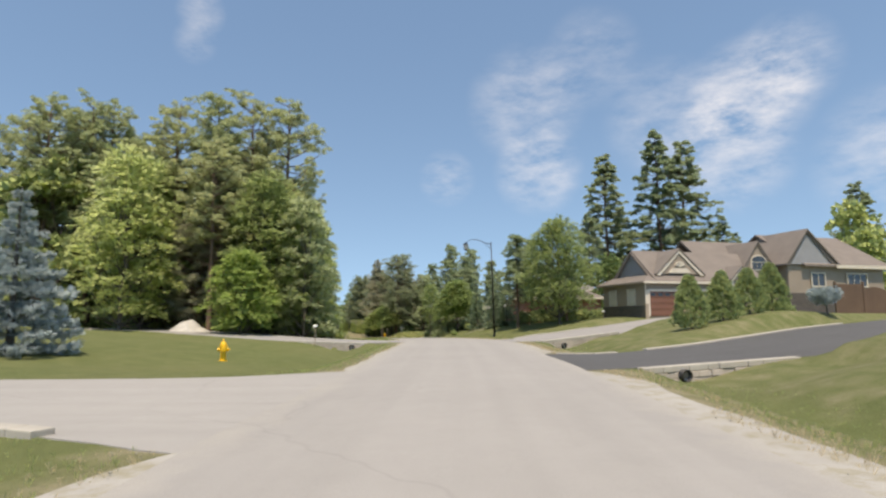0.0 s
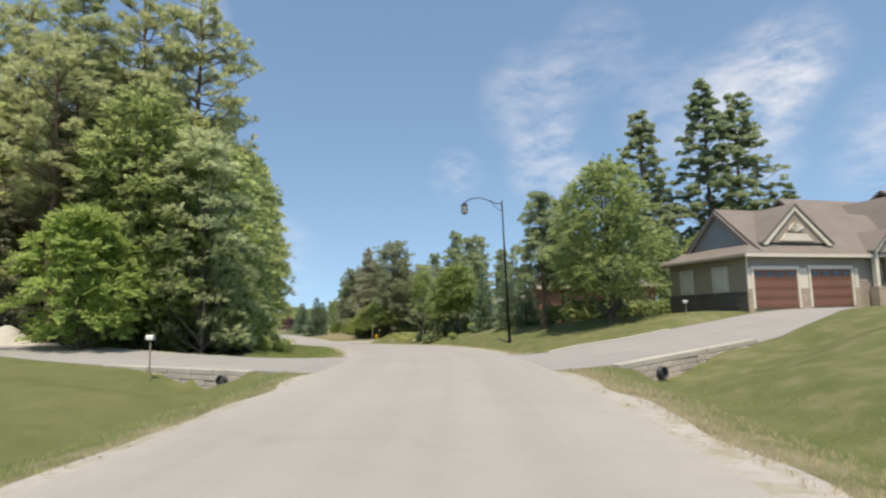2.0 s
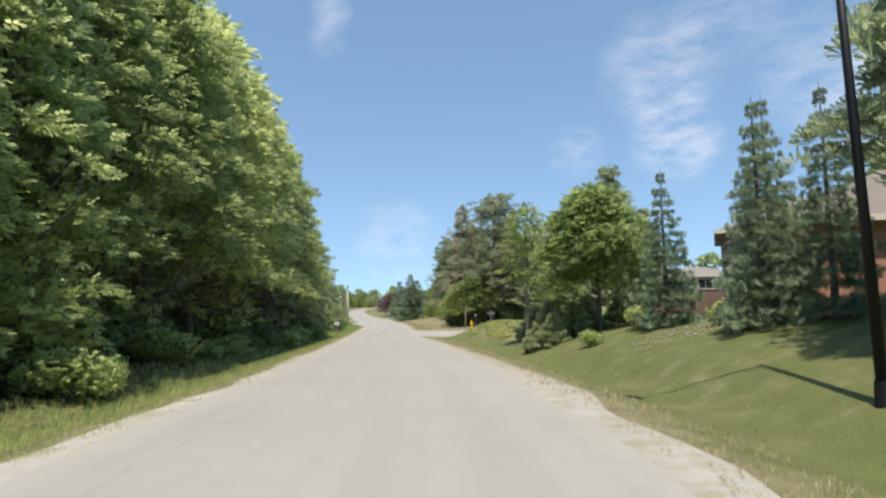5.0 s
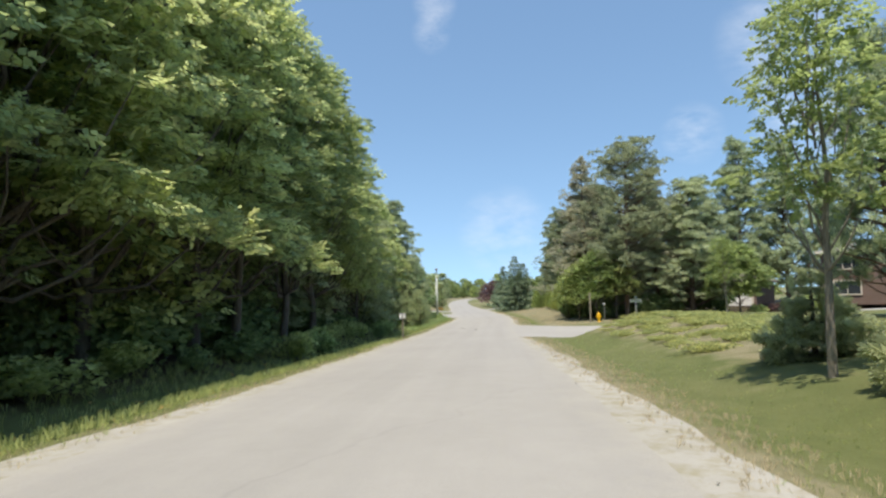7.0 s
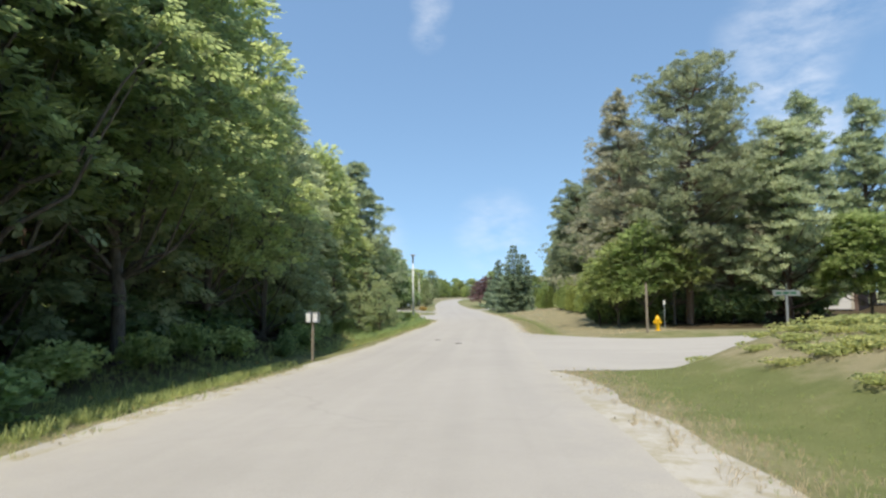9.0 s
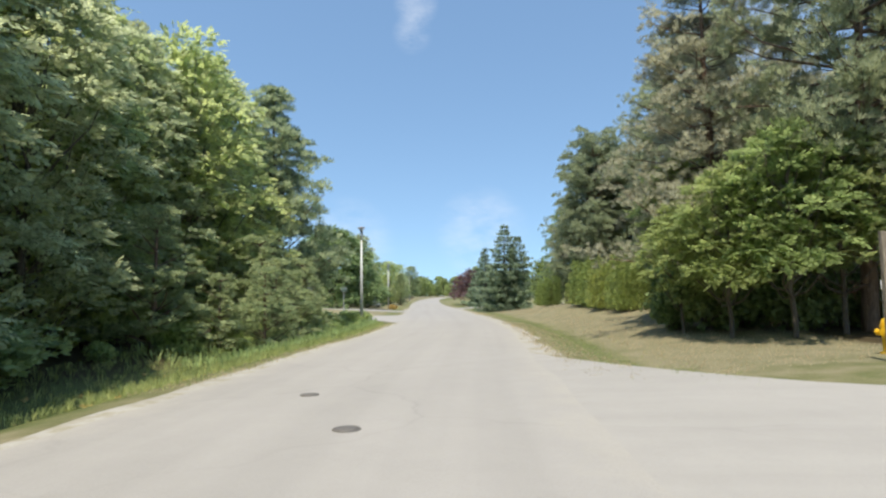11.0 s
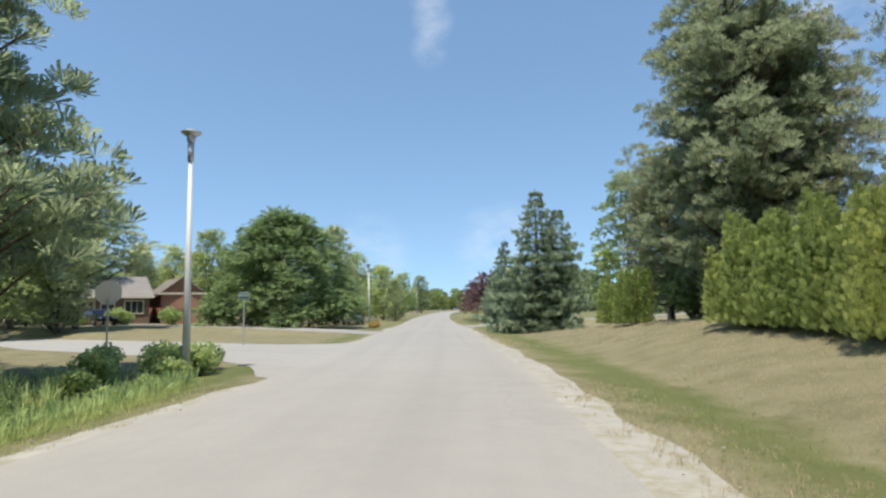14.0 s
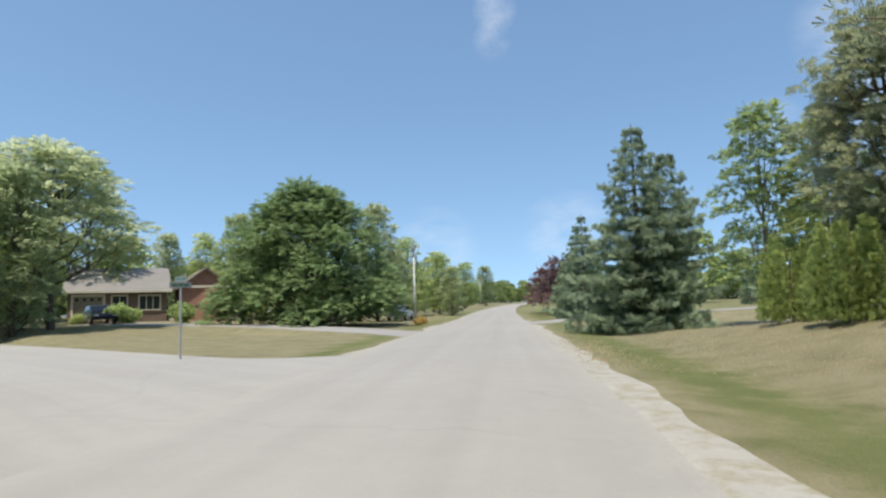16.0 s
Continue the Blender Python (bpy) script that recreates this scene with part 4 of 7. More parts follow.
def spruce(label, h, r, whorls, per, tuft, mat, base=0.25, droop=0.28, name="spruce_tree", double=False, kind="spruce", taper=1.12):
    """A spruce: tiers of drooping boughs from the ground to a pointed top."""
    wood = [(bent((0, 0, -0.1), (0, 0, h), 0, 5, 0.004), np.linspace(0.016 * h + 0.03, 0.012, 5))]
    chunks = []
    tops = [(0.0, 0.0, 1.0)] + ([(0.42 * r, 0.12 * r, 0.86)] if double else [])
    for ox, oy, hs in tops:
        for w in range(whorls):
            f = (w + RNG.uniform(0, 0.5)) / whorls
            z = base + (h * hs - base) * f ** 0.92
            ln0 = r * (1.02 - f) ** taper * (1 if w % 2 else 0.8) * (0.75 if (ox and f < 0.4) else 1) + 0.06
            n = max(4, int(9 - 4 * f + RNG.integers(-1, 2)))
            a0 = RNG.uniform(0, 6.28)
            for j in range(n):
                a = a0 + 6.28 * j / n + RNG.normal() * 0.14
                ln = ln0 * RNG.uniform(0.7, 1.18)
                d = np.array([math.cos(a), math.sin(a), 0])
                p = np.array([ox * min(1, f * 1.6), oy * min(1, f * 1.6), z])
                m = max(5, int(per * (0.25 + ln / r)))
                t = RNG.uniform(0.12, 1.0, m) ** 0.75
                sideways = np.array([-d[1], d[0], 0])
                wid = RNG.normal(size=m) * 0.20 * ln * (1.05 - 0.6 * t)
                pos = p + d * (ln * t)[:, None] + sideways * wid[:, None]
                pos[:, 2] += -droop * ln * (t ** 1.3) + 0.5 * ln * np.clip(t - 0.68, 0, 1) - np.abs(RNG.normal(size=m)) * 0.055 * r + 0.12 * ln * (1 - f)
                aim = d + sideways * (wid / (0.3 * ln + 1e-6))[:, None] * 0.6 + RNG.normal(size=(m, 3)) * 0.28 + np.array([0, 0, -0.12 + 0.45 * f])
                chunks.append(sprigs(kind, pos, aim, tuft * (0.55 + 0.45 * (1 - f)) * RNG.uniform(0.75, 1.25, m)))
                if j % 2 == 0:
                    wood.append((bent(p, p + d * ln * 0.8 + np.array([0, 0, -droop * ln * 0.5]), 0, 3, 0.02), [0.02 + 0.008 * ln, 0.012, 0.006]))
    return plant(name, label, "tree", wood, M_BARK, joined(chunks), mat)


def cedar(label, h, r, count, size, mat, name="cedar_shrub", category="shrub", blunt=0.5, spires=1):
    """A dense upright cedar of many small fans."""
    chunks = []
    for s in range(spires):
        ox, oy = (RNG.uniform(-0.7, 0.7, 2) * r if spires > 1 else (0, 0))
        hs = h * (RNG.uniform(0.5, 1.06) if spires > 1 else 1)
        m = count // spires
        f = RNG.uniform(0, 1, m) ** 0.8
        a = RNG.uniform(0, 6.28, m)
        rr = (r if spires == 1 else r * 0.27) * np.clip((1 - f ** 1.7), 0.03, 1) ** blunt * np.clip(0.72 + 1.6 * f, 0, 1)
        rr = rr * (1 + 0.14 * np.sin(a * 3 + f * 7 + s)) * RNG.uniform(0.6, 1.04, m)
        pos = np.stack([ox + rr * np.cos(a), oy + rr * np.sin(a), 0.06 + f * hs * 0.94], 1)
        aim = np.stack([np.cos(a) * 0.55, np.sin(a) * 0.55, np.full(m, 0.85 if spires == 1 else 2.3)], 1) + RNG.normal(size=(m, 3)) * 0.3
        chunks.append(sprigs("cedar", pos, aim, size * RNG.uniform(0.7, 1.3, m)))
    wood = [(bent((0, 0, -0.1), (0, 0, h * 0.7), 0, 3, 0.01), [0.06, 0.04, 0.015])]
    return plant(name, label, category, wood, M_BARK, joined(chunks), mat)


def shrub(label, h, r, count, size, mat, name="shrub", kind="leaf_small", lobes=7, category="shrub"):
    chunks = []
    wood = []
    for k in range(lobes):
        a, q = RNG.uniform(0, 6.28), RNG.uniform(0, 0.62) * r
        c = np.array([math.cos(a) * q, math.sin(a) * q, h * RNG.uniform(0.35, 0.66)])
        lr = np.array([r * 0.5, r * 0.5, h * 0.36]) * RNG.uniform(0.8, 1.15)
        m = count // lobes
        d = unit(RNG.normal(size=(m, 3)))
        pos = c + d * lr * RNG.uniform(0.55, 1.06, (m, 1))
        pos[:, 2] = np.maximum(pos[:, 2], 0.03)
        chunks.append(sprigs(kind, pos, d + RNG.normal(size=(m, 3)) * 0.5 + np.array([0, 0, 0.3]), size * RNG.uniform(0.7, 1.3, m)))
        wood.append((bent((0, 0, -0.05), c, 0, 3, 0.1), [0.03, 0.02, 0.01]))
    return plant(name, label, category, wood, M_BARK, joined(chunks), mat, "leaves")


FIRST = {}


def stand(proto, x, y, s=1.0, turn=None, wide=1.0, z=None, label="", group="", sink=0.05):
    """Sets a plant on the ground; the first call uses the plant itself, later ones copy it."""
    turn = RNG.uniform(0, 360) if turn is None else turn
    z = (gz(x, y) - sink) if z is None else z
    if proto.name not in FIRST:
        FIRST[proto.name] = s, wide
        proto.matrix_basis = pose(x, y, z, 0, 0, turn) @ Matrix.Diagonal((s * wide, s * wide, s, 1))
        ob = proto
    else:
        s0, w0 = FIRST[proto.name]
        ob = copy_thing(proto, pose(x, y, z, 0, 0, turn) @ Matrix.Diagonal((s * wide / (s0 * w0), s * wide / (s0 * w0), s / s0, 1)))
    return tagged(ob, label, group=group)


# kinds of tree; heights in metres at scale 1
EDGE = [broadleaf("leafy tree at the wood's edge, foliage down to the ground", 13, 3.1, 0.3, 78, 78, 0.31, L_FOREST, shape=0.9, lobe_r=0.26, flat=0.55),
        broadleaf("light green leafy tree at the wood's edge", 12, 3.0, 0.3, 76, 78, 0.31, L_MAPLE, shape=1.0, lobe_r=0.26, flat=0.55),
        broadleaf("dark leafy tree at the wood's edge with drooping boughs", 13, 3.2, 0.4, 78, 74, 0.30, L_DUSKY, shape=0.7, lobe_r=0.25, flat=0.5)]
OVERHANG = [broadleaf("tall leafy tree with crown hanging over a dark wood's edge", 15, 3.5, 2.5, 86, 78, 0.33, L_FOREST, shape=0.55, lobe_r=0.25, flat=0.5),
            broadleaf("tall light green tree with crown above bare shaded trunks", 14.5, 3.4, 3.0, 82, 78, 0.33, L_MAPLE, shape=0.65, lobe_r=0.26, flat=0.5)]
FOREST = [broadleaf("tall leafy forest tree with mid-green leaves", 13, 3.5, 0.6, 84, 52, 0.36, L_FOREST, shape=0.85, lobe_r=0.26),
          broadleaf("leafy forest tree with narrow pointed crown", 12, 3.0, 0.4, 80, 52, 0.35, L_DUSKY, shape=1.0, lobe_r=0.26),
          broadleaf("broad leafy tree with lighter green leaves", 13, 3.7, 0.9, 84, 52, 0.36, L_MAPLE, shape=0.55, lobe_r=0.26)]
FOREST_FAR = [broadleaf("leafy tree in the far wood", 13, 3.8, 0.4, 30, 26, 0.62, L_FOREST, shape=0.8, lobe_r=0.3, kind="leaf_far"),
              broadleaf("light green leafy tree in the far wood", 12, 4.0, 0.4, 30, 26, 0.62, L_MAPLE, shape=0.6, lobe_r=0.3, kind="leaf_far")]
PINES = [pine("tall red pine with bare trunk and clumped needles", 19, 2.7, 8.0, 21, 40, 0.31, L_TALLPINE, 0.015, dead=34, loose=0.6, rise=(0.1, 0.7)),
         pine("tall pine with dead lower twigs and open crown", 20, 2.9, 7.0, 22, 40, 0.31, L_TALLPINE, -0.02, dead=44, loose=0.6, rise=(0.1, 0.7)),
         pine("slim tall pine with high narrow crown", 20, 2.2, 10.0, 19, 40, 0.31, L_TALLPINE, 0.01, dead=40, loose=0.6, rise=(0.1, 0.7))]
WHITE_PINES = [pine("big old white pine with layered dark boughs", 30, 6.6, 4.0, 44, 120, 0.42, L_WHITEPINE, 0.0, False, 4, 0.66, name="white_pine_tree", loose=0.6, rise=(-0.08, 0.42)),
               pine("white pine with irregular open boughs", 28, 6.2, 7.0, 36, 120, 0.42, L_WHITEPINE, 0.02, False, 6, 0.66, name="white_pine_tree", loose=0.7, rise=(-0.08, 0.45))]
FULL_PINES = [pine("full scotch pine with grey-green and brownish needles", 14, 3.6, 0.8, 36, 78, 0.28, L_PINEBROWN, 0.0, True, 2, 0.85, loose=0.9, rise=(0.1, 0.8), kind="needle_far", puff=0.9),
              pine("full round-topped pine with grey-green needles", 13, 3.5, 0.9, 38, 84, 0.27, L_PINE, 0.01, True, 2, 0.85, loose=0.9, rise=(0.1, 0.8), kind="needle_far", puff=0.9),
              pine("young white pine with soft spreading boughs", 10, 2.6, 0.6, 30, 50, 0.28, L_WHITEPINE, 0.0, False, 2, 0.7, name="white_pine_tree", loose=0.9, rise=(0.3, 0.95), puff=0.8)]
SCOTCH = [pine("tall scotch pine with brownish grey-green open crown", 17.5, 4.0, 2.4, 36, 84, 0.27, L_PINEBROWN, 0.03, False, 24, 0.95, loose=1.0, rise=(0.0, 0.7), kind="needle_far", puff=0.9),
          pine("tall scotch pine with grey-green crown over a leaning trunk", 16.5, 3.7, 3.6, 34, 84, 0.27, L_PINE, -0.04, True, 24, 0.95, loose=1.0, rise=(0.0, 0.7), kind="needle_far", puff=0.9)]
YOUNG_PINE = pine("bushy young pine with pale upswept tips", 4.4, 1.7, 0.25, 12, 46, 0.17, L_YOUNGPINE, 0.02, False, 0, 0.5, loose=0.7, rise=(0.15, 0.75))
SPRUCES = [spruce("dark green spruce with drooping boughs to the ground", 11, 2.7, 20, 32, 0.36, L_SPRUCE),
           spruce("dense grey-green spruce in a dry lawn, two tops", 9.4, 2.9, 22, 58, 0.27, L_SPRUCE, 0.05, droop=0.2, double=True, taper=0.85)]
BLUE_SPRUCE = spruce("silvery blue spruce standing on a lawn", 6.0, 2.0, 16, 60, 0.22, L_BLUE, 0.1, droop=0.2)
SPRUCE_FAR = spruce("far dark green spruce among trees", 11, 2.8, 11, 8, 0.85, L_SPRUCE, kind="spruce_far")

# ---- building helpers ----


def box(bm, a, b, bevel=0.0):
    """An upright box between two corners."""
    a, b = Vector(a), Vector(b)
    m = Matrix.Translation((a + b) / 2) @ Matrix.Diagonal((*(abs(v) for v in (b - a)), 1))
    made = bmesh.ops.create_cube(bm, size=1, matrix=m)["verts"]
    if bevel:
        ed = list({e for v in made for e in v.link_edges})
        bmesh.ops.bevel(bm, geom=ed, offset=bevel, segments=2, affect='EDGES', profile=0.6)


def prism(bm, profile, axis, c0, c1):
    """A solid with the outline profile of (across, z), drawn out along axis 'x' or 'y' from c0 to c1."""
    rings = [[bm.verts.new((c, p, z) if axis == "x" else (p, c, z)) for p, z in profile] for c in (c0, c1)]
    n = len(profile)
    for i in range(n):
        bm.faces.new((rings[0][i], rings[0][(i + 1) % n], rings[1][(i + 1) % n], rings[1][i]))
    bm.faces.new(rings[0][::-1])
    bm.faces.new(rings[1])
    bmesh.ops.recalc_face_normals(bm, faces=bm.faces)


def cone(bm, x, y, z0, z1, r0, r1, sides=14, matrix=None):
    m = (matrix or Matrix()) @ Matrix.Translation((x, y, (z0 + z1) / 2))
    bmesh.ops.create_cone(bm, cap_ends=True, segments=sides, radius1=r0, radius2=r1, depth=abs(z1 - z0), matrix=m)


def ball(bm, x, y, z, r, sz=1.0, u=14, v=9):
    bmesh.ops.create_uvsphere(bm, u_segments=u, v_segments=v, radius=r, matrix=Matrix.Translation((x, y, z)) @ Matrix.Diagonal((1, 1, sz, 1)))


def part(name, bm, mat, parent, label="", smooth=False):
    me = bpy.data.meshes.new(name)
    bm.to_mesh(me)
    bm.free()
    me.materials.append(mat)
    if smooth:
        for p in me.polygons:
            p.use_smooth = True
    ob = new(name, me)
    ob.parent = parent
    return tagged(ob, label)


def boxpart(name, a, b, mat, parent, label="", bevel=0.012):
    bm = bmesh.new()
    box(bm, a, b, bevel)
    return part(name, bm, mat, parent, label)


def gable_roof(name, parent, u0, u1, v0, v1, ze, zr, along, mat, over=0.4, thick=0.16, label=""):
    """Two slopes with thickness over the rectangle, ridge along 'x' or 'y'."""
    lo, hi = (v0, v1) if along == "x" else (u0, u1)
    mid, sl = (lo + hi) / 2, (zr - ze) / ((hi - lo) / 2)
    z_e = ze - over * sl
    prof = [(lo - over, z_e), (mid, zr), (hi + over, z_e), (hi + over, z_e + thick), (mid, zr + thick), (lo - over, z_e + thick)]
    bm = bmesh.new()
    c0, c1 = (u0, u1) if along == "x" else (v0, v1)
    prism(bm, prof, along, c0 - over, c1 + over)
    return part(name, bm, mat, parent, label)


def hip_roof(name, parent, u0, u1, v0, v1, ze, zr, mat, over=0.45, label=""):
    bm = bmesh.new()
    a, b, c, d = u0 - over, u1 + over, v0 - over, v1 + over
    inset = min(b - a, d - c) / 2
    if b - a >= d - c:
        r0, r1 = (a + inset, (c + d) / 2, zr), (b - inset, (c + d) / 2, zr)
    else:
        r0, r1 = ((a + b) / 2, c + inset, zr), ((a + b) / 2, d - inset, zr)
    lo = [bm.verts.new(p) for p in ((a, c, ze - .18), (b, c, ze - .18), (b, d, ze - .18), (a, d, ze - .18))]
    up = [bm.verts.new(p) for p in ((a, c, ze), (b, c, ze), (b, d, ze), (a, d, ze))]
    p, q = bm.verts.new(r0), bm.verts.new(r1)
    bm.faces.new(lo[::-1])
    for i in range(4):
        bm.faces.new((lo[i], lo[(i + 1) % 4], up[(i + 1) % 4], up[i]))
    if b - a >= d - c:
        for fc in ((up[0], up[1], q, p), (up[1], up[2], q), (up[2], up[3], p, q), (up[3], up[0], p)):
            bm.faces.new(fc)
    else:
        for fc in ((up[0], up[1], p), (up[1], up[2], q, p), (up[2], up[3], q), (up[3], up[0], p, q)):
            bm.faces.new(fc)
    return part(name, bm, mat, parent, label)


def window_unit(parent, u0, u1, v, z0, z1, face="y", cols=2, rows=1, mat=None, depth=0.09):
    """A window: frame of four bars with mullions, panes set back in it. face 'y': in a wall facing -v; 'x': facing -u."""
    mat = mat or M_TRIM
    bm = bmesh.new()

    def bar(a0, a1, b0, b1, d0=0.0):
        if face == "y":
            box(bm, (a0, v - depth + d0, b0), (a1, v + 0.03, b1), 0.008)
        else:
            box(bm, (v - depth + d0, a0, b0), (v + 0.03, a1, b1), 0.008)
    w = 0.11
    bar(u0 - w, u1 + w, z1, z1 + w)
    bar(u0 - w, u1 + w, z0 - w, z0)
    bar(u0 - w, u0, z0, z1)
    bar(u1, u1 + w, z0, z1)
    win = part("window", bm, mat, parent)
    for i in range(cols):
        for j in range(rows):
            a0, a1 = u0 + (u1 - u0) * i / cols + 0.03, u0 + (u1 - u0) * (i + 1) / cols - 0.03
            b0, b1 = z0 + (z1 - z0) * j / rows + 0.03, z0 + (z1 - z0) * (j + 1) / rows - 0.03
            if face == "y":
                boxpart("pane", (a0, v - 0.03, b0), (a1, v + 0.02, b1), M_GLASS, win, "dark reflecting glass", 0)
            else:
                boxpart("pane", (v - 0.03, a0, b0), (v + 0.02, a1, b1), M_GLASS, win, "dark reflecting glass", 0)
    for i in range(1, cols):
        a = u0 + (u1 - u0) * i / cols
        ab = ((a - 0.03, v - 0.06, z0), (a + 0.03, v + 0.02, z1)) if face == "y" else ((v - 0.06, a - 0.03, z0), (v + 0.02, a + 0.03, z1))
        boxpart("mullion", *ab, mat, win, "", 0)
    for j in range(1, rows):
        b = z0 + (z1 - z0) * j / rows
        ab = ((u0, v - 0.06, b - 0.03), (u1, v + 0.02, b + 0.03)) if face == "y" else ((v - 0.06, u0, b - 0.03), (v + 0.02, u1, b + 0.03))
        boxpart("mullion", *ab, mat, win, "", 0)
    return win


def garage_door(parent, u0, u1, v, z0, z1, mat, rows=4):
    """A sectional door: frame, panels and a row of small lights at the top."""
    bm = bmesh.new()
    for a, b in (((u0 - 0.16, v - 0.1, z0), (u0, v + 0.05, z1 + 0.2)), ((u1, v - 0.1, z0), (u1 + 0.16, v + 0.05, z1 + 0.2)), ((u0, v - 0.1, z1), (u1, v + 0.05, z1 + 0.2))):
        box(bm, a, b, 0.01)
    fr = part("garage_door_frame", bm, M_TRIM, parent, "cream surround")
    hgt = (z1 - z0) / rows
    for r in range(rows):
        boxpart("panel", (u0 + 0.005, v - 0.03, z0 + hgt * r + 0.012), (u1 - 0.005, v + 0.04, z0 + hgt * (r + 1)), mat, fr, "red-brown wooden panel", 0.015)
    n = 4
    for i in range(n):
        w = (u1 - u0) / n
        boxpart("light", (u0 + w * i + 0.16, v - 0.045, z1 - hgt * 0.72), (u0 + w * (i + 1) - 0.16, v - 0.02, z1 - hgt * 0.25), M_GLASS, fr, "small dark pane", 0.0)


def triangle_gable(name, parent, u0, u1, apex_u, v, z0, z1, thick, mat, label=""):
    bm = bmesh.new()
    prism(bm, [(u0, z0), (u1, z0), (apex_u, z1)], "y", v, v + thick)
    return part(name, bm, mat, parent, label)


def barge(parent, u0, u1, apex_u, v, z0, z1, mat, w=0.2, d=0.1):
    """Two sloping fascia boards along a gable."""
    for a, b in ((u0, apex_u), (u1, apex_u)):
        bm = bmesh.new()
        prism(bm, [(a, z0), (b, z1), (b, z1 - w * 1.25), (a + (b - a) * 0.14, z0 - 0.02)], "y", v - d, v)
        part("fascia_board", bm, mat, parent, "cream painted fascia")


# ---- the stone and siding house ----
def main_house():
    h = tagged(new("house"), "taupe bungalow with brown shingle roof and two red-brown garage doors", "house")
    h.matrix_basis = pose(17.46, 51.03, 1.58, 0, 0, 17.3)
    Z = 0.0
    # walls
    boxpart("wall", (0, 0, -0.4), (8.9, 6.5, 2.95), M_SIDING, h, "taupe siding", 0)
    boxpart("wall", (8.9, 1.6, -0.4), (16.6, 10.5, 3.4), M_SIDING, h, "taupe siding", 0)
    boxpart("wall", (16.6, 0.6, -0.4), (29, 11, 4.9), M_SIDING, h, "taupe siding", 0)
    boxpart("stone_base", (-0.07, -0.06, -0.4), (0, 6.5, 1.0), M_ASHLAR, h, "dark cut stone veneer", 0)
    boxpart("stone_base", (11.3, 1.52, -0.4), (16.6, 1.6, 1.2), M_ASHLAR, h, "dark cut stone veneer", 0)
    boxpart("stone_base", (16.5, 0.52, -0.4), (29, 0.6, 2.2), M_ASHLAR, h, "dark cut stone veneer", 0)
    for a, b in ((-0.1, 0.26), (3.5, 4.2), (7.55, 7.95)):
        boxpart("pier", (a, -0.12, -0.3), (b, 0.0, 1.15), M_PALESTONE, h, "pale cut stone pier", 0.01)
        boxpart("pier_board", (a + 0.05, -0.09, 1.15), (b - 0.05, 0.0, 2.3), M_TRIM, h, "cream board", 0.01)
    garage_door(h, 0.36, 3.36, -0.03, 0.06, 2.2, M_GARAGE)
    garage_door(h, 4.34, 7.34, -0.03, 0.1, 2.24, M_GARAGE)
    # garage roof: slopes, with a half-hipped end and small gable
    bm = bmesh.new()
    o, ze, zr = 0.45, 2.9, 5.95
    v0, v1, vm = -o, 6.5 + o, 3.1
    for prof_c0, prof_c1 in ((0.9, 13.0),):
        prism(bm, [(v0, ze), (vm, zr), (v1, ze), (v1, ze + 0.17), (vm, zr + 0.2), (v0, ze + 0.17)], "x", prof_c0, prof_c1)
    part("roof", bm, M_SHINGLE, h)
    bm = bmesh.new()
    a = [bm.verts.new(p) for p in ((-o, v0, ze), (-o, v1, ze), (0.95, v1 - 0.2, ze + 0.02), (0.95, v0 + 0.2, ze + 0.02))]
    b = [bm.verts.new(p) for p in ((-o, v0, ze + 0.17), (-o, v1, ze + 0.17), (0.95, v1 - 1.1, ze + 0.85), (0.95, v0 + 1.1, ze + 0.85))]
    c = [bm.verts.new(p) for p in ((0.95, v0, ze + 0.18), (0.95, v1, ze + 0.18))]
    for fc in ((b[0], b[3], b[2], b[1]), (a[0], a[1], b[1], b[0]), (b[0], c[0], b[3]), (b[1], b[2], c[1]), (a[0], b[0], c[0]), (a[1], c[1], b[1]), (a[0], a[3], a[2], a[1])):
        bm.faces.new(fc)
    part("hip_roof", bm, M_SHINGLE, h, "brown shingle half hip")
    bm = bmesh.new()
    prism(bm, [(0.7, ze + 0.75), (5.5, ze + 0.75), (vm, zr - 0.12)], "x", 0.98, 1.08)
    part("end_gable", bm, M_GREYSIDING, h, "blue-grey siding gable")
    for s in (-1, 1):
        bm = bmesh.new()
        prism(bm, [(vm, zr + 0.05), (vm + s * 3.0, ze + 0.42), (vm + s * 2.7, ze + 0.38), (vm, zr - 0.22)], "x", 0.78, 0.92)
        part("fascia_board", bm, M_SHINGLE, h)
    boxpart("eave_fascia", (-0.4, v0 - 0.03, ze - 0.02), (8.75, v0, ze + 0.16), M_TRIM, h, "tan eave board", 0)
    boxpart("eave_fascia", (-o - 0.03, v0, ze - 0.02), (-o, v1, ze + 0.16), M_SIDING, h, "", 0)
    boxpart("downpipe", (-0.06, -0.1, 0.0), (0.02, -0.02, 2.9), M_TRIM, h, "cream downpipe", 0.01)
    # front decorative gable
    triangle_gable("gable_wall", h, 1.5, 6.1, 3.75, 0.1, 3.75, 5.72, 0.1, M_SIDING, "taupe gable")
    barge(h, 1.25, 6.35, 3.75, 0.1, 3.62, 5.88, M_TRIM)
    bm = bmesh.new()
    prism(bm, [(1.2, 3.66), (3.75, 5.92), (6.4, 3.66), (6.4, 3.78), (3.75, 6.05), (1.2, 3.78)], "y", -0.05, 3.0)
    part("gable_roof", bm, M_SHINGLE, h)
    bm = bmesh.new()
    prism(bm, [(2.55, 3.86), (4.95, 3.86), (4.5, 4.28), (3.0, 4.28)], "y", 0.03, 0.1)
    part("gable_panel", bm, M_TRIM, h, "cream scalloped panel")
    bm = bmesh.new()
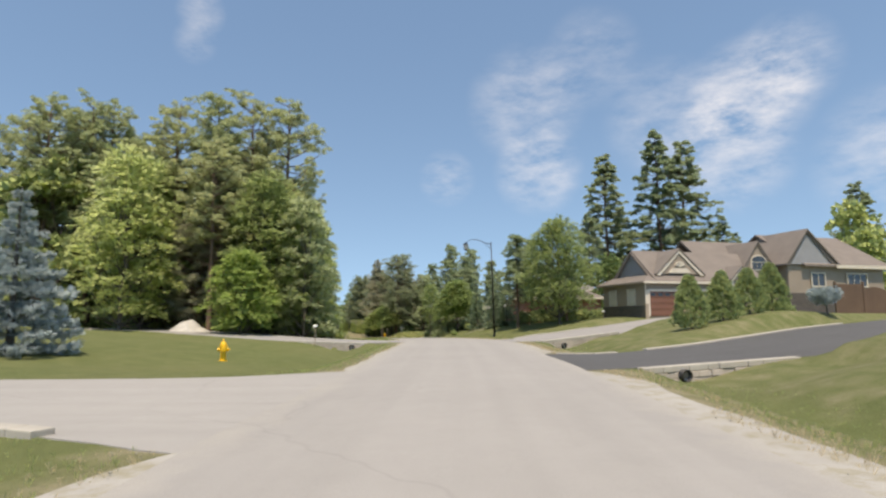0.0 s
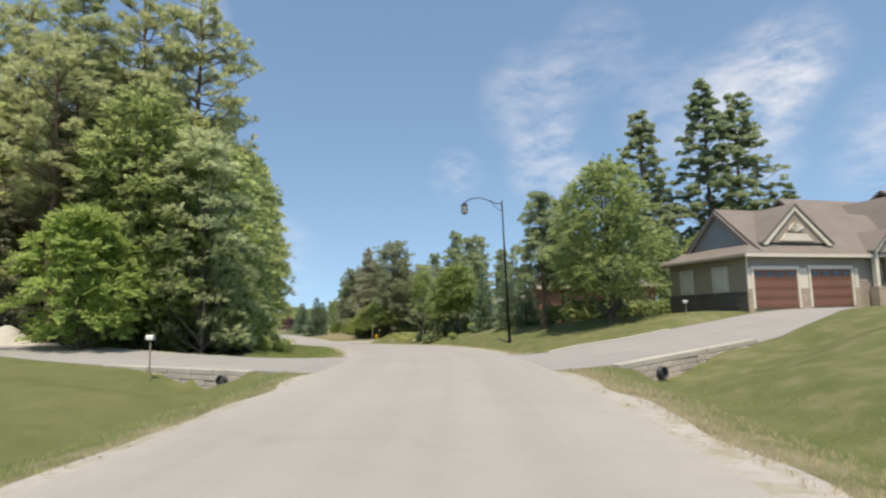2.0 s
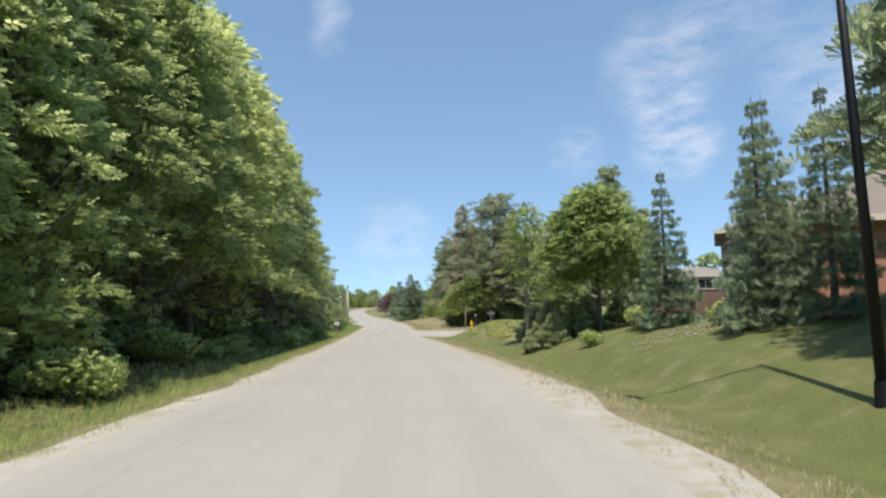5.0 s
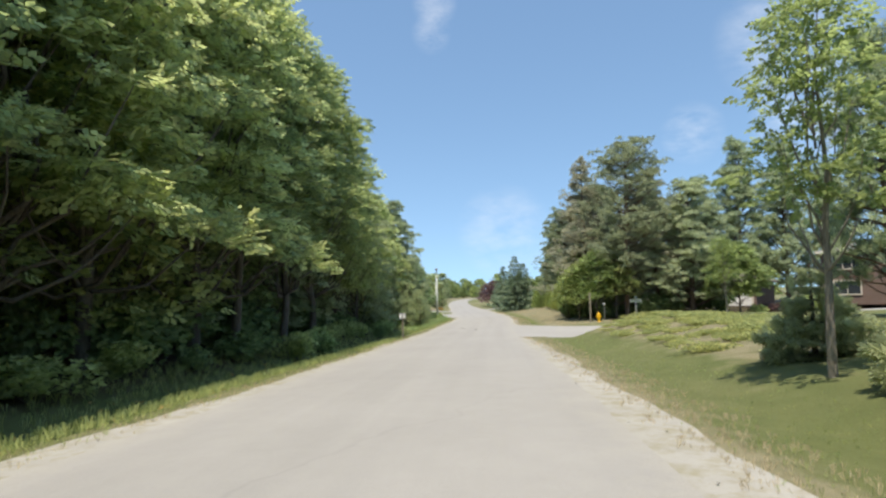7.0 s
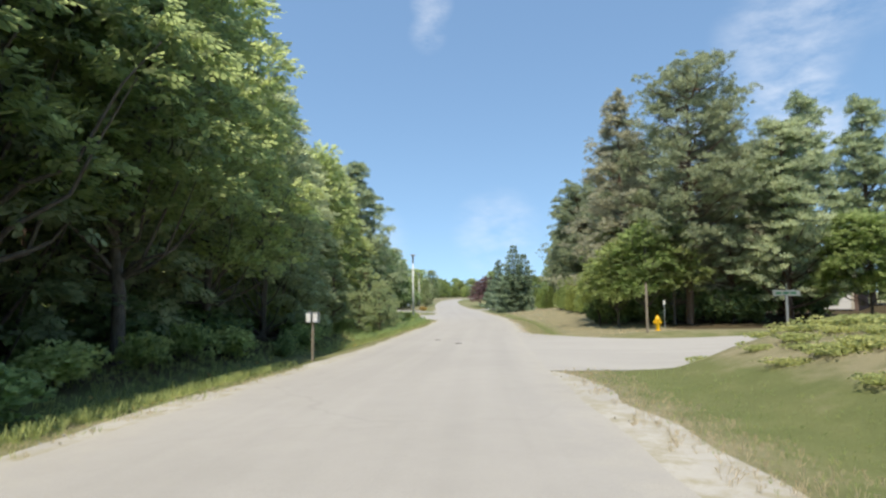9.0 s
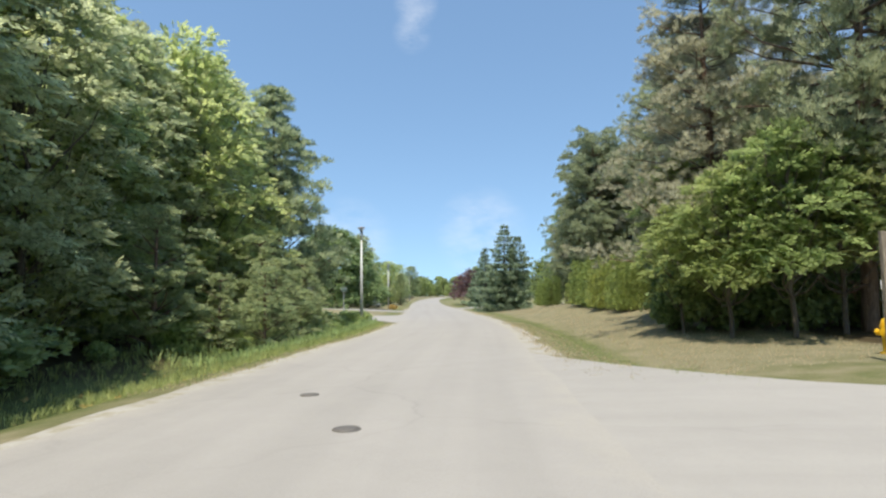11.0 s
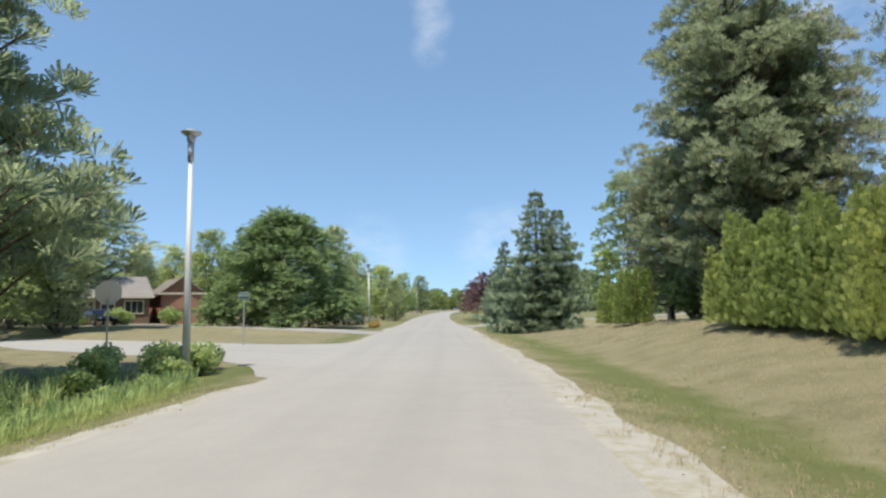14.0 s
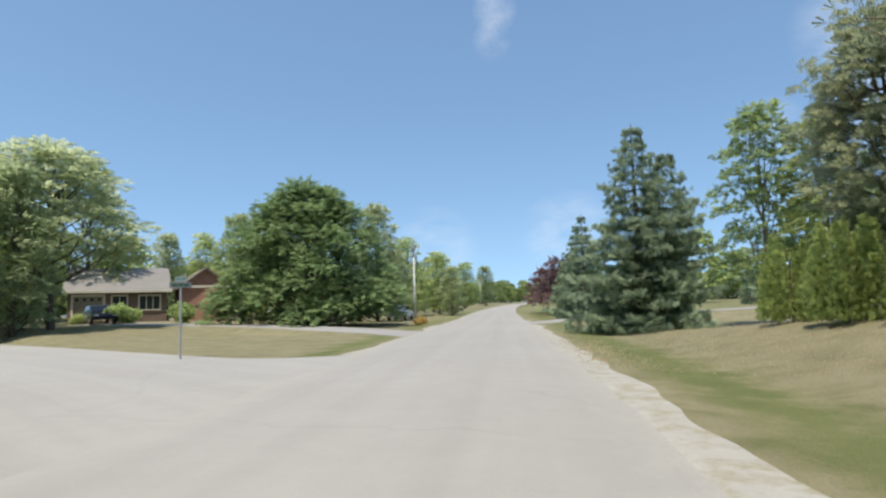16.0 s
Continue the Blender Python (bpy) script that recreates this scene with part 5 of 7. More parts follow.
    for k in range(5):
        an = radians(30 * k + 30)
        cone(bm, 0, 0, 0, 0.5, 0.05, 0.16, 8, Matrix.Translation((3.75, 0.06, 4.38)) @ Matrix.Rotation(radians(90) - an, 4, 'Y'))
    part("gable_rosette", bm, M_TRIM, h, "cream fan ornament")
    # side windows with closed blinds
    window_unit(h, 1.5, 2.45, -0.02, 1.15, 2.4, "x", 1, 1, M_BLIND)
    window_unit(h, 4.4, 5.3, -0.02, 1.15, 2.4, "x", 1, 1, M_BLIND)
    for a, b in ((1.55, 2.4), (4.45, 5.25)):
        boxpart("closed_blind", (-0.065, a, 1.18), (-0.055, b, 2.37), M_BLIND, h, "pale closed blind", 0)
    # entrance porch
    bm = bmesh.new()
    prism(bm, [(8.55, 3.15), (9.9, 4.45), (11.3, 3.15), (11.3, 3.3), (9.9, 4.62), (8.55, 3.3)], "y", -0.7, 3.2)
    part("porch_roof", bm, M_SHINGLE, h)
    triangle_gable("porch_gable", h, 8.85, 11.0, 9.9, -0.45, 3.2, 4.3, 0.1, M_SIDING)
    barge(h, 8.65, 11.2, 9.9, -0.55, 3.2, 4.5, M_TRIM, 0.16)
    for a in (8.95, 10.75):
        boxpart("porch_pier", (a - 0.28, -0.62, -0.3), (a + 0.28, -0.1, 1.2), M_PALESTONE, h, "pale stone pier", 0.02)
        boxpart("porch_post", (a - 0.13, -0.48, 1.2), (a + 0.13, -0.22, 3.2), M_TRIM, h, "cream post", 0.015)
    boxpart("front_door", (9.45, 1.5, 0.2), (10.4, 1.62, 2.35), M_GARAGE, h, "brown front door", 0.02)
    boxpart("door_surround", (9.15, 1.54, 0.1), (10.7, 1.6, 2.6), M_TRIM, h, "", 0.01)
    boxpart("porch_step", (9.1, -0.9, -0.4), (10.9, 1.6, 0.15), M_BRICKBROWN, h, "brick porch step", 0.02)
    # middle part with arched dormer
    window_unit(h, 12.3, 13.8, 1.55, 1.75, 3.0, "y", 2, 1)
    bm = bmesh.new()
    prism(bm, [(1.0, 3.3), (6.05, 7.5), (11.1, 3.3), (11.1, 3.48), (6.05, 7.7), (1.0, 3.48)], "x", 8.9, 18.5)
    part("roof", bm, M_SHINGLE, h)
    triangle_gable("dormer_gable", h, 12.0, 15.9, 13.95, 1.45, 4.3, 6.9, 0.12, M_SIDING)
    boxpart("dormer_wall", (12.5, 1.47, 3.2), (15.4, 3.5, 4.7), M_SIDING, h, "", 0)
    barge(h, 11.9, 16.0, 13.95, 1.45, 4.3, 7.05, M_SHINGLE, 0.16)
    bm = bmesh.new()
    prism(bm, [(11.8, 4.2), (13.95, 7.05), (16.1, 4.2), (16.1, 4.35), (13.95, 7.25), (11.8, 4.35)], "y", 1.3, 6.0)
    part("dormer_roof", bm, M_SHINGLE, h)
    arch = [(13.0 + 0.95 * (1 - math.cos(math.pi * i / 14)), 5.25 + 0.62 * math.sin(math.pi * i / 14)) for i in range(15)]
    bm = bmesh.new()
    prism(bm, [(13.0, 4.35), *arch[::1], (14.9, 4.35)], "y", 1.36, 1.45)
    win = part("arched_window", bm, M_TRIM, h, "cream arched frame")
    arch = [(13.14 + 0.81 * (1 - math.cos(math.pi * i / 14)), 5.3 + 0.45 * math.sin(math.pi * i / 14)) for i in range(15)]
    bm = bmesh.new()
    prism(bm, [(13.14, 5.22), *arch, (14.76, 5.22)], "y", 1.33, 1.37)
    part("pane", bm, M_GLASS, win, "dark arched pane")
    for a in (13.14, 13.7, 14.26):
        boxpart("pane", (a, 1.33, 4.47), (a + 0.5, 1.37, 5.12), M_GLASS, win, "dark pane", 0)
    # right wing with big grey gable
    bm = bmesh.new()
    prism(bm, [(0.1, 4.75), (5.8, 8.4), (11.5, 4.75), (11.5, 4.95), (5.8, 8.6), (0.1, 4.95)], "x", 18.2, 29.6)
    part("roof", bm, M_SHINGLE, h)
    triangle_gable("big_gable", h, 16.4, 22.4, 18.9, 0.35, 4.95, 8.0, 0.12, M_GREYSIDING, "blue-grey siding gable")
    barge(h, 16.1, 22.7, 18.9, 0.35, 4.8, 8.3, M_SHINGLE, 0.2)
    bm = bmesh.new()
    prism(bm, [(16.0, 4.8), (18.9, 8.25), (22.8, 4.8), (22.8, 4.98), (18.9, 8.45), (16.0, 4.98)], "y", 0.1, 6.0)
    part("gable_roof", bm, M_SHINGLE, h)
    boxpart("eave_fascia", (22.2, 0.05, 4.62), (29.6, 0.1, 4.95), M_TRIM, h, "tan eave board", 0)
    window_unit(h, 19.4, 21.0, 0.52, 2.9, 4.1, "y", 2, 1)
    window_unit(h, 24.0, 26.5, 0.52, 2.9, 4.1, "y", 3, 1)
    return h


main_house()


def simple_house(label, m, w, d, hgt, roof_h, wall_mat, roof_mat, windows, doors=(), hip=True, base=0.5, along="x", door_mat=None):
    """A further house: walls, roof, windows as (u0, u1, z0, z1, columns) in its front, garage doors as (u0, u1, z1)."""
    h = tagged(new("house"), label, "house")
    h.matrix_basis = m
    boxpart("wall", (0, 0, -base), (w, d, hgt), wall_mat, h, "", 0)
    if hip:
        hip_roof("roof", h, 0, w, 0, d, hgt, hgt + roof_h, roof_mat)
    else:
        gable_roof("roof", h, 0, w, 0, d, hgt, hgt + roof_h, along, roof_mat)
        bm = bmesh.new()
        if along == "y":
            prism(bm, [(0, hgt - 0.02), (w, hgt - 0.02), (w / 2, hgt + roof_h)], "y", 0.0, 0.12)
        else:
            prism(bm, [(0, hgt - 0.02), (d, hgt - 0.02), (d / 2, hgt + roof_h)], "x", 0.0, 0.12)
        part("gable_wall", bm, wall_mat, h)
    boxpart("eave_fascia", (-0.4, -0.48, hgt - 0.2), (w + 0.4, -0.45, hgt), M_TRIM, h, "", 0)
    for u0, u1, z0, z1, cols in windows:
        window_unit(h, u0, u1, -0.01, z0, z1, "y", cols, 1, M_TRIM)
    for u0, u1, z1 in doors:
        garage_door(h, u0, u1, -0.03, 0.0, z1, door_mat or M_WHITE)
    return h


simple_house("red brick house half hidden behind pines", pose(8.4, 66.8, 0.9, 0, 0, 2), 9.5, 8, 3.0, 2.2, M_BRICK, M_SHINGLE, [(5.4, 6.8, 1.6, 2.5, 2)])
simple_house("two-storey brown brick house behind the spruces", pose(10.0, 86.0, 0.2, 0, 0, -12), 12, 10, 5.4, 2.4, M_BRICKBROWN, M_GREYROOF, [(1.0, 2.4, 3.4, 4.8, 2), (4.5, 6.5, 3.4, 4.8, 2), (1.0, 2.6, 0.8, 2.2, 2), (7.5, 9.5, 3.4, 4.8, 2)])
simple_house("two-storey house with shallow hipped roof", pose(7.6, 130, -0.4, 0, 0, -15), 14, 9, 4.6, 1.3, M_BRICKBROWN, M_GREYROOF, [(1, 3.2, 2.9, 4.1, 3), (5, 7.4, 2.9, 4.1, 3), (9, 11.5, 2.9, 4.1, 3), (1, 3, 0.5, 1.7, 2)])
simple_house("low house with pale garage door", pose(-2.3, 133.6, -0.95, 0, 0, -18), 4.6, 8, 2.6, 1.0, M_BRICKBROWN, M_SHINGLE, (), [(0.3, 4.2, 2.2)])
simple_house("brick bungalow with pale grey roof", pose(-77.7, 158.8, -1.0, 0, 0, 58), 7.6, 9, 2.6, 2.1, M_BRICKBROWN, M_GREYROOF, [(3.3, 4.4, 0.9, 2.1, 2), (5.4, 7.0, 0.9, 2.1, 3)], [(0.4, 2.6, 2.1)], False, along="x", door_mat=M_WEATHERED)
simple_house("red brick wing with dark gable roof", pose(-74.1, 167.1, -1.0, 0, 0, 58), 4.2, 8, 3.0, 1.6, M_BRICK, M_SHINGLE, (), (), False, along="y")


# ---- street furniture ----
def lamp_lantern(x, y):
    """A dark pole with a curved arm and a lantern."""
    z = gz(x, y)
    lamp = tagged(new("street_lamp"), "tall black street lamp with curved arm and hanging lantern", "street lamp")
    lamp.matrix_basis = pose(x, y, z, 0, 0, 0)
    bm = bmesh.new()
    cone(bm, 0, 0, -0.2, 8.7, 0.08, 0.042, 12, Matrix.Rotation(radians(-1.2), 4, 'Y'))
    part("pole", bm, M_BLACKMETAL, lamp, smooth=True)
    bm = bmesh.new()
    cone(bm, 0, 0, -0.1, 0.3, 0.12, 0.1, 12)
    part("base_collar", bm, M_BLACKMETAL, lamp)
    top = np.array([-0.18, 0, 8.5])
    arm = [top + np.array(p) for p in ((0, 0, 0), (-0.35, 0.03, 0.06), (-0.8, 0.08, 0.26), (-1.3, 0.14, 0.44), (-1.75, 0.2, 0.46), (-2.1, 0.25, 0.34), (-2.32, 0.28, 0.14))]
    v, f = tubes([(arm, [0.032, 0.03, 0.028, 0.027, 0.026, 0.025, 0.024]), ([top + np.array((0, 0, -0.45)), top + np.array((-0.3, .04, -.28)), top + np.array((-0.72, 0.08, 0.2))], [0.02, 0.018, 0.016])], 8)
    mesh_object("arm", v, f, M_BLACKMETAL, lamp, shade=True)
    hx, hy, hz = arm[-1]
    bm = bmesh.new()
    cone(bm, hx, hy, hz - 0.16, hz + 0.06, 0.27, 0.06, 8)
    cone(bm, hx, hy, hz + 0.05, hz + 0.14, 0.04, 0.02, 8)
    cone(bm, hx, hy, hz - 0.68, hz - 0.6, 0.1, 0.13, 8)
    for k in range(8):
        a = 2 * math.pi * k / 8
        v0, v1 = Vector((hx + 0.24 * math.cos(a), hy + 0.24 * math.sin(a), hz - 0.16)), Vector((hx + 0.13 * math.cos(a), hy + 0.13 * math.sin(a), hz - 0.62))
        box(bm, (v0 + v1) / 2 - Vector((0.012, 0.012, 0.23)), (v0 + v1) / 2 + Vector((0.012, 0.012, 0.23)))
    hood = part("lantern", bm, M_BLACKMETAL, lamp, "black lantern frame")
    bm = bmesh.new()
    cone(bm, hx, hy, hz - 0.61, hz - 0.17, 0.12, 0.22, 8)
    part("lantern_glass", bm, M_LAMPGLASS, hood, "frosted glass")
    return lamp


def lamp_top(x, y, h, lift=0.0):
    """A pale tapered pole with a wide disc-shaped head."""
    lamp = tagged(new("street_lamp"), "pale grey street lamp pole with saucer-shaped head", "street lamp")
    lamp.matrix_basis = pose(x, y, gz(x, y), 0, 0, 0)
    bm = bmesh.new()
    cone(bm, 0, 0, -0.2, h - 0.75, 0.105, 0.05, 14)
    part("pole", bm, M_CONCRETE_POLE, lamp, smooth=True)
    bm = bmesh.new()
    cone(bm, 0, 0, h - 0.8, h - 0.3, 0.075, 0.085, 12)
    cone(bm, 0, 0, h - 0.3, h - 0.12, 0.085, 0.13, 12)
    neck = part("neck", bm, M_STEEL, lamp, smooth=True)
    bm = bmesh.new()
    cone(bm, 0, 0, h - 0.13, h - 0.05, 0.14, 0.25, 20)
    cone(bm, 0, 0, h - 0.05, h - 0.02, 0.25, 0.245, 20)
    cone(bm, 0, 0, h - 0.02, h + 0.05, 0.24, 0.07, 20)
    part("lamp_head", bm, M_STEEL, lamp, "saucer-shaped metal head", smooth=False)
    bm = bmesh.new()
    cone(bm, 0, 0, h - 0.145, h - 0.132, 0.1, 0.13, 16)
    part("lens", bm, M_LAMPGLASS, lamp, "frosted lens")
    bm = bmesh.new()
    box(bm, (-0.05, -0.14, 0.6), (0.05, -0.1, 0.85), 0.01)
    part("hand_hole_cover", bm, M_STEEL, lamp)
    return lamp


def hydrant(x, y, h=0.85, turn=0.0, label="bright yellow fire hydrant on the grass"):
    hy = tagged(new("fire_hydrant"), label, "fire hydrant")
    hy.matrix_basis = pose(x, y, gz(x, y) - 0.02, 0, 0, turn) @ Matrix.Diagonal((h, h, h, 1))
    bm = bmesh.new()
    cone(bm, 0, 0, 0, 0.05, 0.19, 0.19, 16)
    cone(bm, 0, 0, 0.05, 0.62, 0.125, 0.12, 16)
    cone(bm, 0, 0, 0.62, 0.69, 0.17, 0.17, 16)
    part("barrel", bm, M_YELLOW, hy)
    bm = bmesh.new()
    ball(bm, 0, 0, 0.69, 0.15, 1.25)
    cone(bm, 0, 0, 0.86, 0.97, 0.045, 0.035, 5)
    part("bonnet", bm, M_YELLOW, hy, smooth=True)
    for ang, r in ((0, 0.075), (180, 0.075), (270, 0.1)):
        bm = bmesh.new()
        m = Matrix.Rotation(radians(ang), 4, 'Z') @ Matrix.Translation((0, 0, 0.52)) @ Matrix.Rotation(radians(90), 4, 'Y')
        cone(bm, 0, 0, 0.1, 0.2, r, r, 12, m)
        cone(bm, 0, 0, 0.2, 0.235, r * 1.2, r * 1.1, 8, m)
        cone(bm, 0, 0, 0.235, 0.28, r * 0.35, r * 0.3, 5, m)
        part("nozzle_cap", bm, M_YELLOW, hy)
    return hy


def post(x, y, h, r, mat, name, label, category="post", square=True):
    p = tagged(new(name), label, category)
    p.matrix_basis = pose(x, y, gz(x, y), 0, 0, 15)
    bm = bmesh.new()
    if square:
        box(bm, (-r, -r, -0.25), (r, r, h), 0.01)
    else:
        cone(bm, 0, 0, -0.25, h, r, r, 10)
    part("post", bm, mat, p)
    return p


def street_sign(x, y, h, turn, label):
    s = post(x, y, h, 0.035, M_STEEL, "street_sign", label, "street sign", False)
    for k, (dz, rot) in enumerate(((0.02, turn), (0.2, turn + 90))):
        bm = bmesh.new()
        box(bm, (-0.34, -0.008, 0), (0.34, 0.008, 0.17), 0.004)
        for v in bm.verts:
            v.co = Matrix.Translation((0, 0, h - 0.02 + dz)) @ Matrix.Rotation(radians(rot), 4, 'Z') @ v.co
        blade = part("name_plate", bm, M_SIGNWHITE, s, "pale name plate")
        bm = bmesh.new()
        for i in range(3):
            box(bm, (-0.26 + 0.18 * i, -0.0105, 0.055), (-0.12 + 0.18 * i, 0.0105, 0.115))
        for v in bm.verts:
            v.co = Matrix.Translation((0, 0, h - 0.02 + dz)) @ Matrix.Rotation(radians(rot), 4, 'Z') @ v.co
        part("lettering", bm, M_SIGNGREEN, blade, "dark bars")
    return s


def mailbox(x, y, turn, h=1.15, white=True):
    s = post(x, y, h, 0.022, M_WEATHERED, "mailbox", "small pale mailbox on a thin post", "mailbox")
    bm = bmesh.new()
    prof = [(-0.06, h), (0.06, h), (0.06, h + 0.08)] + [(0.06 * math.cos(math.pi * i / 8), h + 0.08 + 0.06 * math.sin(math.pi * i / 8)) for i in range(1, 8)] + [(-0.06, h + 0.08)]
    prism(bm, prof, "y", -0.13, 0.13)
    for v in bm.verts:
        v.co = Matrix.Rotation(radians(turn), 4, 'Z') @ v.co
    part("box", bm, M_WHITE if white else M_BLACKMETAL, s)
    bm = bmesh.new()
    box(bm, (-0.05, -0.14, h + 0.015), (0.05, -0.13, h + 0.12), 0.004)
    for v in bm.verts:
        v.co = Matrix.Rotation(radians(turn), 4, 'Z') @ v.co
    part("door", bm, M_SIGNWHITE, s)
    return s


lamp_lantern(4.7, 54.6)
lamp_top(-33.6, 131.6, 6.3)
lamp_top(-51.4, 171.7, 6.2)
lamp_top(-86, 256, 6.5)
hydrant(-8.7, 23.7, 0.9, 20)
hydrant(-10.9, 112.0, 0.85, -30, "yellow fire hydrant on dry grass by the side street")
post(-11.3, 110.5, 2.35, 0.05, M_WEATHERED, "wooden_post", "tall weathered square wooden post in dry grass")
mk = post(-10.6, 113.2, 1.35, 0.018, M_STEEL, "marker_stake", "thin hydrant marker with white reflector", "marker", False)
boxpart("reflector", (-0.05, -0.03, 1.3), (0.05, -0.018, 1.5), M_WHITE, mk, "white reflector")
street_sign(-6.9, 99.6, 1.75, -20, "street sign with two pale blades on a steel post")
street_sign(-41.2, 142.3, 2.15, 65, "street sign with pale blade on a thin steel post")
mailbox(-7.75, 36.2, 60, 1.2)
s = post(-20.6, 96.5, 1.25, 0.04, M_WEATHERED, "box_post", "post with two small pale metal boxes at the wood's edge", "mailbox")
for u in (-0.2, 0.02):
    bx = boxpart("metal_box", (u, -0.12, 1.2), (u + 0.18, 0.12, 1.55), M_SIGNWHITE, s, "pale grey metal box", 0.015)
    boxpart("flap", (u + 0.02, -0.135, 1.24), (u + 0.16, -0.12, 1.5), M_WHITE, bx, "pale flap", 0.004)
mailbox(13.2, 48.9, 10, 0.6)


def stop_sign(x, y, turn):
    s = post(x, y, 2.5, 0.03, M_STEEL, "stop_sign", "octagonal road sign seen from its bare metal back", "road sign", False)
    bm = bmesh.new()
    cone(bm, 0, 0, -0.006, 0.006, 0.4, 0.4, 8, Matrix.Translation((0, 0, 2.2)) @ Matrix.Rotation(radians(turn), 4, 'Z') @ Matrix.Rotation(radians(90), 4, 'X') @ Matrix.Rotation(radians(22.5), 4, 'Z'))
    part("plate", bm, M_SIGNWHITE, s)
    return s


stop_sign(-38.6, 133.3, 28)


def culvert(x, y, turn, r, z, label="black corrugated culvert pipe end in the bank"):
    c = tagged(new("culvert_pipe"), label, "culvert")
    c.matrix_basis = pose(x, y, z, 90, 0, turn)
    bm = bmesh.new()
    n, rings = 20, []
    for rr, z in ((r, 0.45), (r, 0.0), (r * 0.92, 0.0), (r * 0.92, 0.43)):
        rings.append([bm.verts.new((rr * math.cos(2 * math.pi * i / n), rr * math.sin(2 * math.pi * i / n), z)) for i in range(n)])
    for a, b in zip(rings, rings[1:]):
        for i in range(n):
            bm.faces.new((a[i], a[(i + 1) % n], b[(i + 1) % n], b[i]))
    bm.faces.new(rings[3])
    bmesh.ops.recalc_face_normals(bm, faces=bm.faces)
    part("pipe", bm, M_PIPE, c, smooth=True)
    return c


def head_wall(pts, z_top, courses, label):
    """A dry wall of cut stones along a line, at a culvert: every stone a piece."""
    w = tagged(new("culvert_head_wall"), label, "retaining wall")
    p = np.array(pts, float)
    L = np.hypot(*(p[1] - p[0]))
    ang = math.degrees(math.atan2(p[1][1] - p[0][1], p[1][0] - p[0][0]))
    w.matrix_basis = pose(p[0][0], p[0][1], 0, 0, 0, ang)
    rs = random.Random(int(L * 100))
    for c in range(courses):
        u = -0.2 * (c % 2)
        while u < L:
            ln = rs.uniform(0.35, 0.62)
            z0 = z_top[0] + (z_top[1] - z_top[0]) * min(1, max(0, u / L)) - 0.17 * (c + 1)
            bm = bmesh.new()
            box(bm, (u + 0.012, rs.uniform(-0.02, 0.02), z0), (min(L, u + ln), 0.3, z0 + 0.16), 0.02)
            for v in bm.verts:
                v.co.z += (z_top[1] - z_top[0]) / L * (v.co.x - u)
            part("stone", bm, M_ROCK if c else M_KERB, w)
            u += ln
    return w


head_wall(WALLS[0][1:3], WALLS[0][3:5], 5, "stacked grey stone culvert wall beside the driveway")
head_wall(WALLS[1][1:3], WALLS[1][3:5], 5, "stacked grey stone culvert wall beside the gravel drive")
head_wall(WALLS[2][1:3], WALLS[2][3:5], 4, "low stone culvert wall below the blacktop drive")
culvert(7.15, 35.1, 214, 0.17, -0.12)
culvert(-5.53, 35.95, 159, 0.16, -0.16)
culvert(6.23, 15.35, 198, 0.16, -0.08)


def kerb_run(pts, h=0.1, w=0.28, label="line of pale flat kerb stones"):
    """Flat kerb stones end to end along a line on the ground."""
    k = tagged(new("kerb"), label, "kerb", kind="structure")
    p = smooth_line(np.array(pts, float), 0.95)
    for a, b in zip(p[:-1], p[1:]):
        d = b - a
        ln, an = np.hypot(*d), math.degrees(math.atan2(d[1], d[0]))
        bm = bmesh.new()
        box(bm, (0.01, -w / 2, -0.1), (ln - 0.01, w / 2, h), 0.018)
        ob = part("kerb_stone", bm, M_KERB, k)
        za, zb = gz(*a), gz(*b)
        ob.matrix_basis = pose(a[0], a[1], za + 0.02, 0, -math.degrees(math.atan2(zb - za, ln)), an)


p, (hl, _) = SPUR_LINES["driveway_blacktop"], spur_edges("driveway_blacktop")
tn = np.gradient(p[:, :2], axis=0)
tn /= np.linalg.norm(tn, axis=1)[:, None]
north = np.stack([p[:, 0] - tn[:, 1] * (hl + 0.1), p[:, 1] + tn[:, 0] * (hl + 0.1)], 1)
far_run = np.cumsum(np.hypot(*np.diff(north, axis=0, prepend=north[:1]).T))
kerb_run(north[(far_run > 6.2) & (far_run < 24)][::4], 0.05, 0.24)
kerb_run(north[(far_run > 2.6) & (far_run < 5.2)][::2], 0.03, 0.2)
kerb_run([(4.9, 41.1), (6.3, 41.9), (8.0, 42.9), (11.0, 45.4)], 0.04, 0.18)
kerb_run([(-12.0, 46.0), (-8.5, 43.6), (-5.2, 43.2)], 0.03, 0.18)
kerb_run([(-9.5, 7.7), (-7.0, 7.5), (-5.5, 7.3), (-4.6, 7.0)], 0.07, 0.3)


def cover(x, y, r, label):
    c = tagged(new("valve_cover"), label, "manhole cover")
    k, d = across(x, y)
    c.matrix_basis = pose(x, y, float(road_z(CL[k[0], 1])) + 0.05 * (1 - (d[0] / HALF) ** 2) - 0.012, 0, 0, 0)
    bm = bmesh.new()
    cone(bm, 0, 0, 0, 0.02, r, r * 0.97, 20)
    part("rim", bm, M_IRON, c)
    bm = bmesh.new()
    cone(bm, 0, 0, 0.02, 0.026, r * 0.82, r * 0.8, 20)
    part("lid", bm, M_IRON, c)


cover(-19.87, 105.0, 0.14, "small round iron cover in the asphalt")
cover(-18.16, 103.1, 0.15, "round iron cover in a dark asphalt patch")


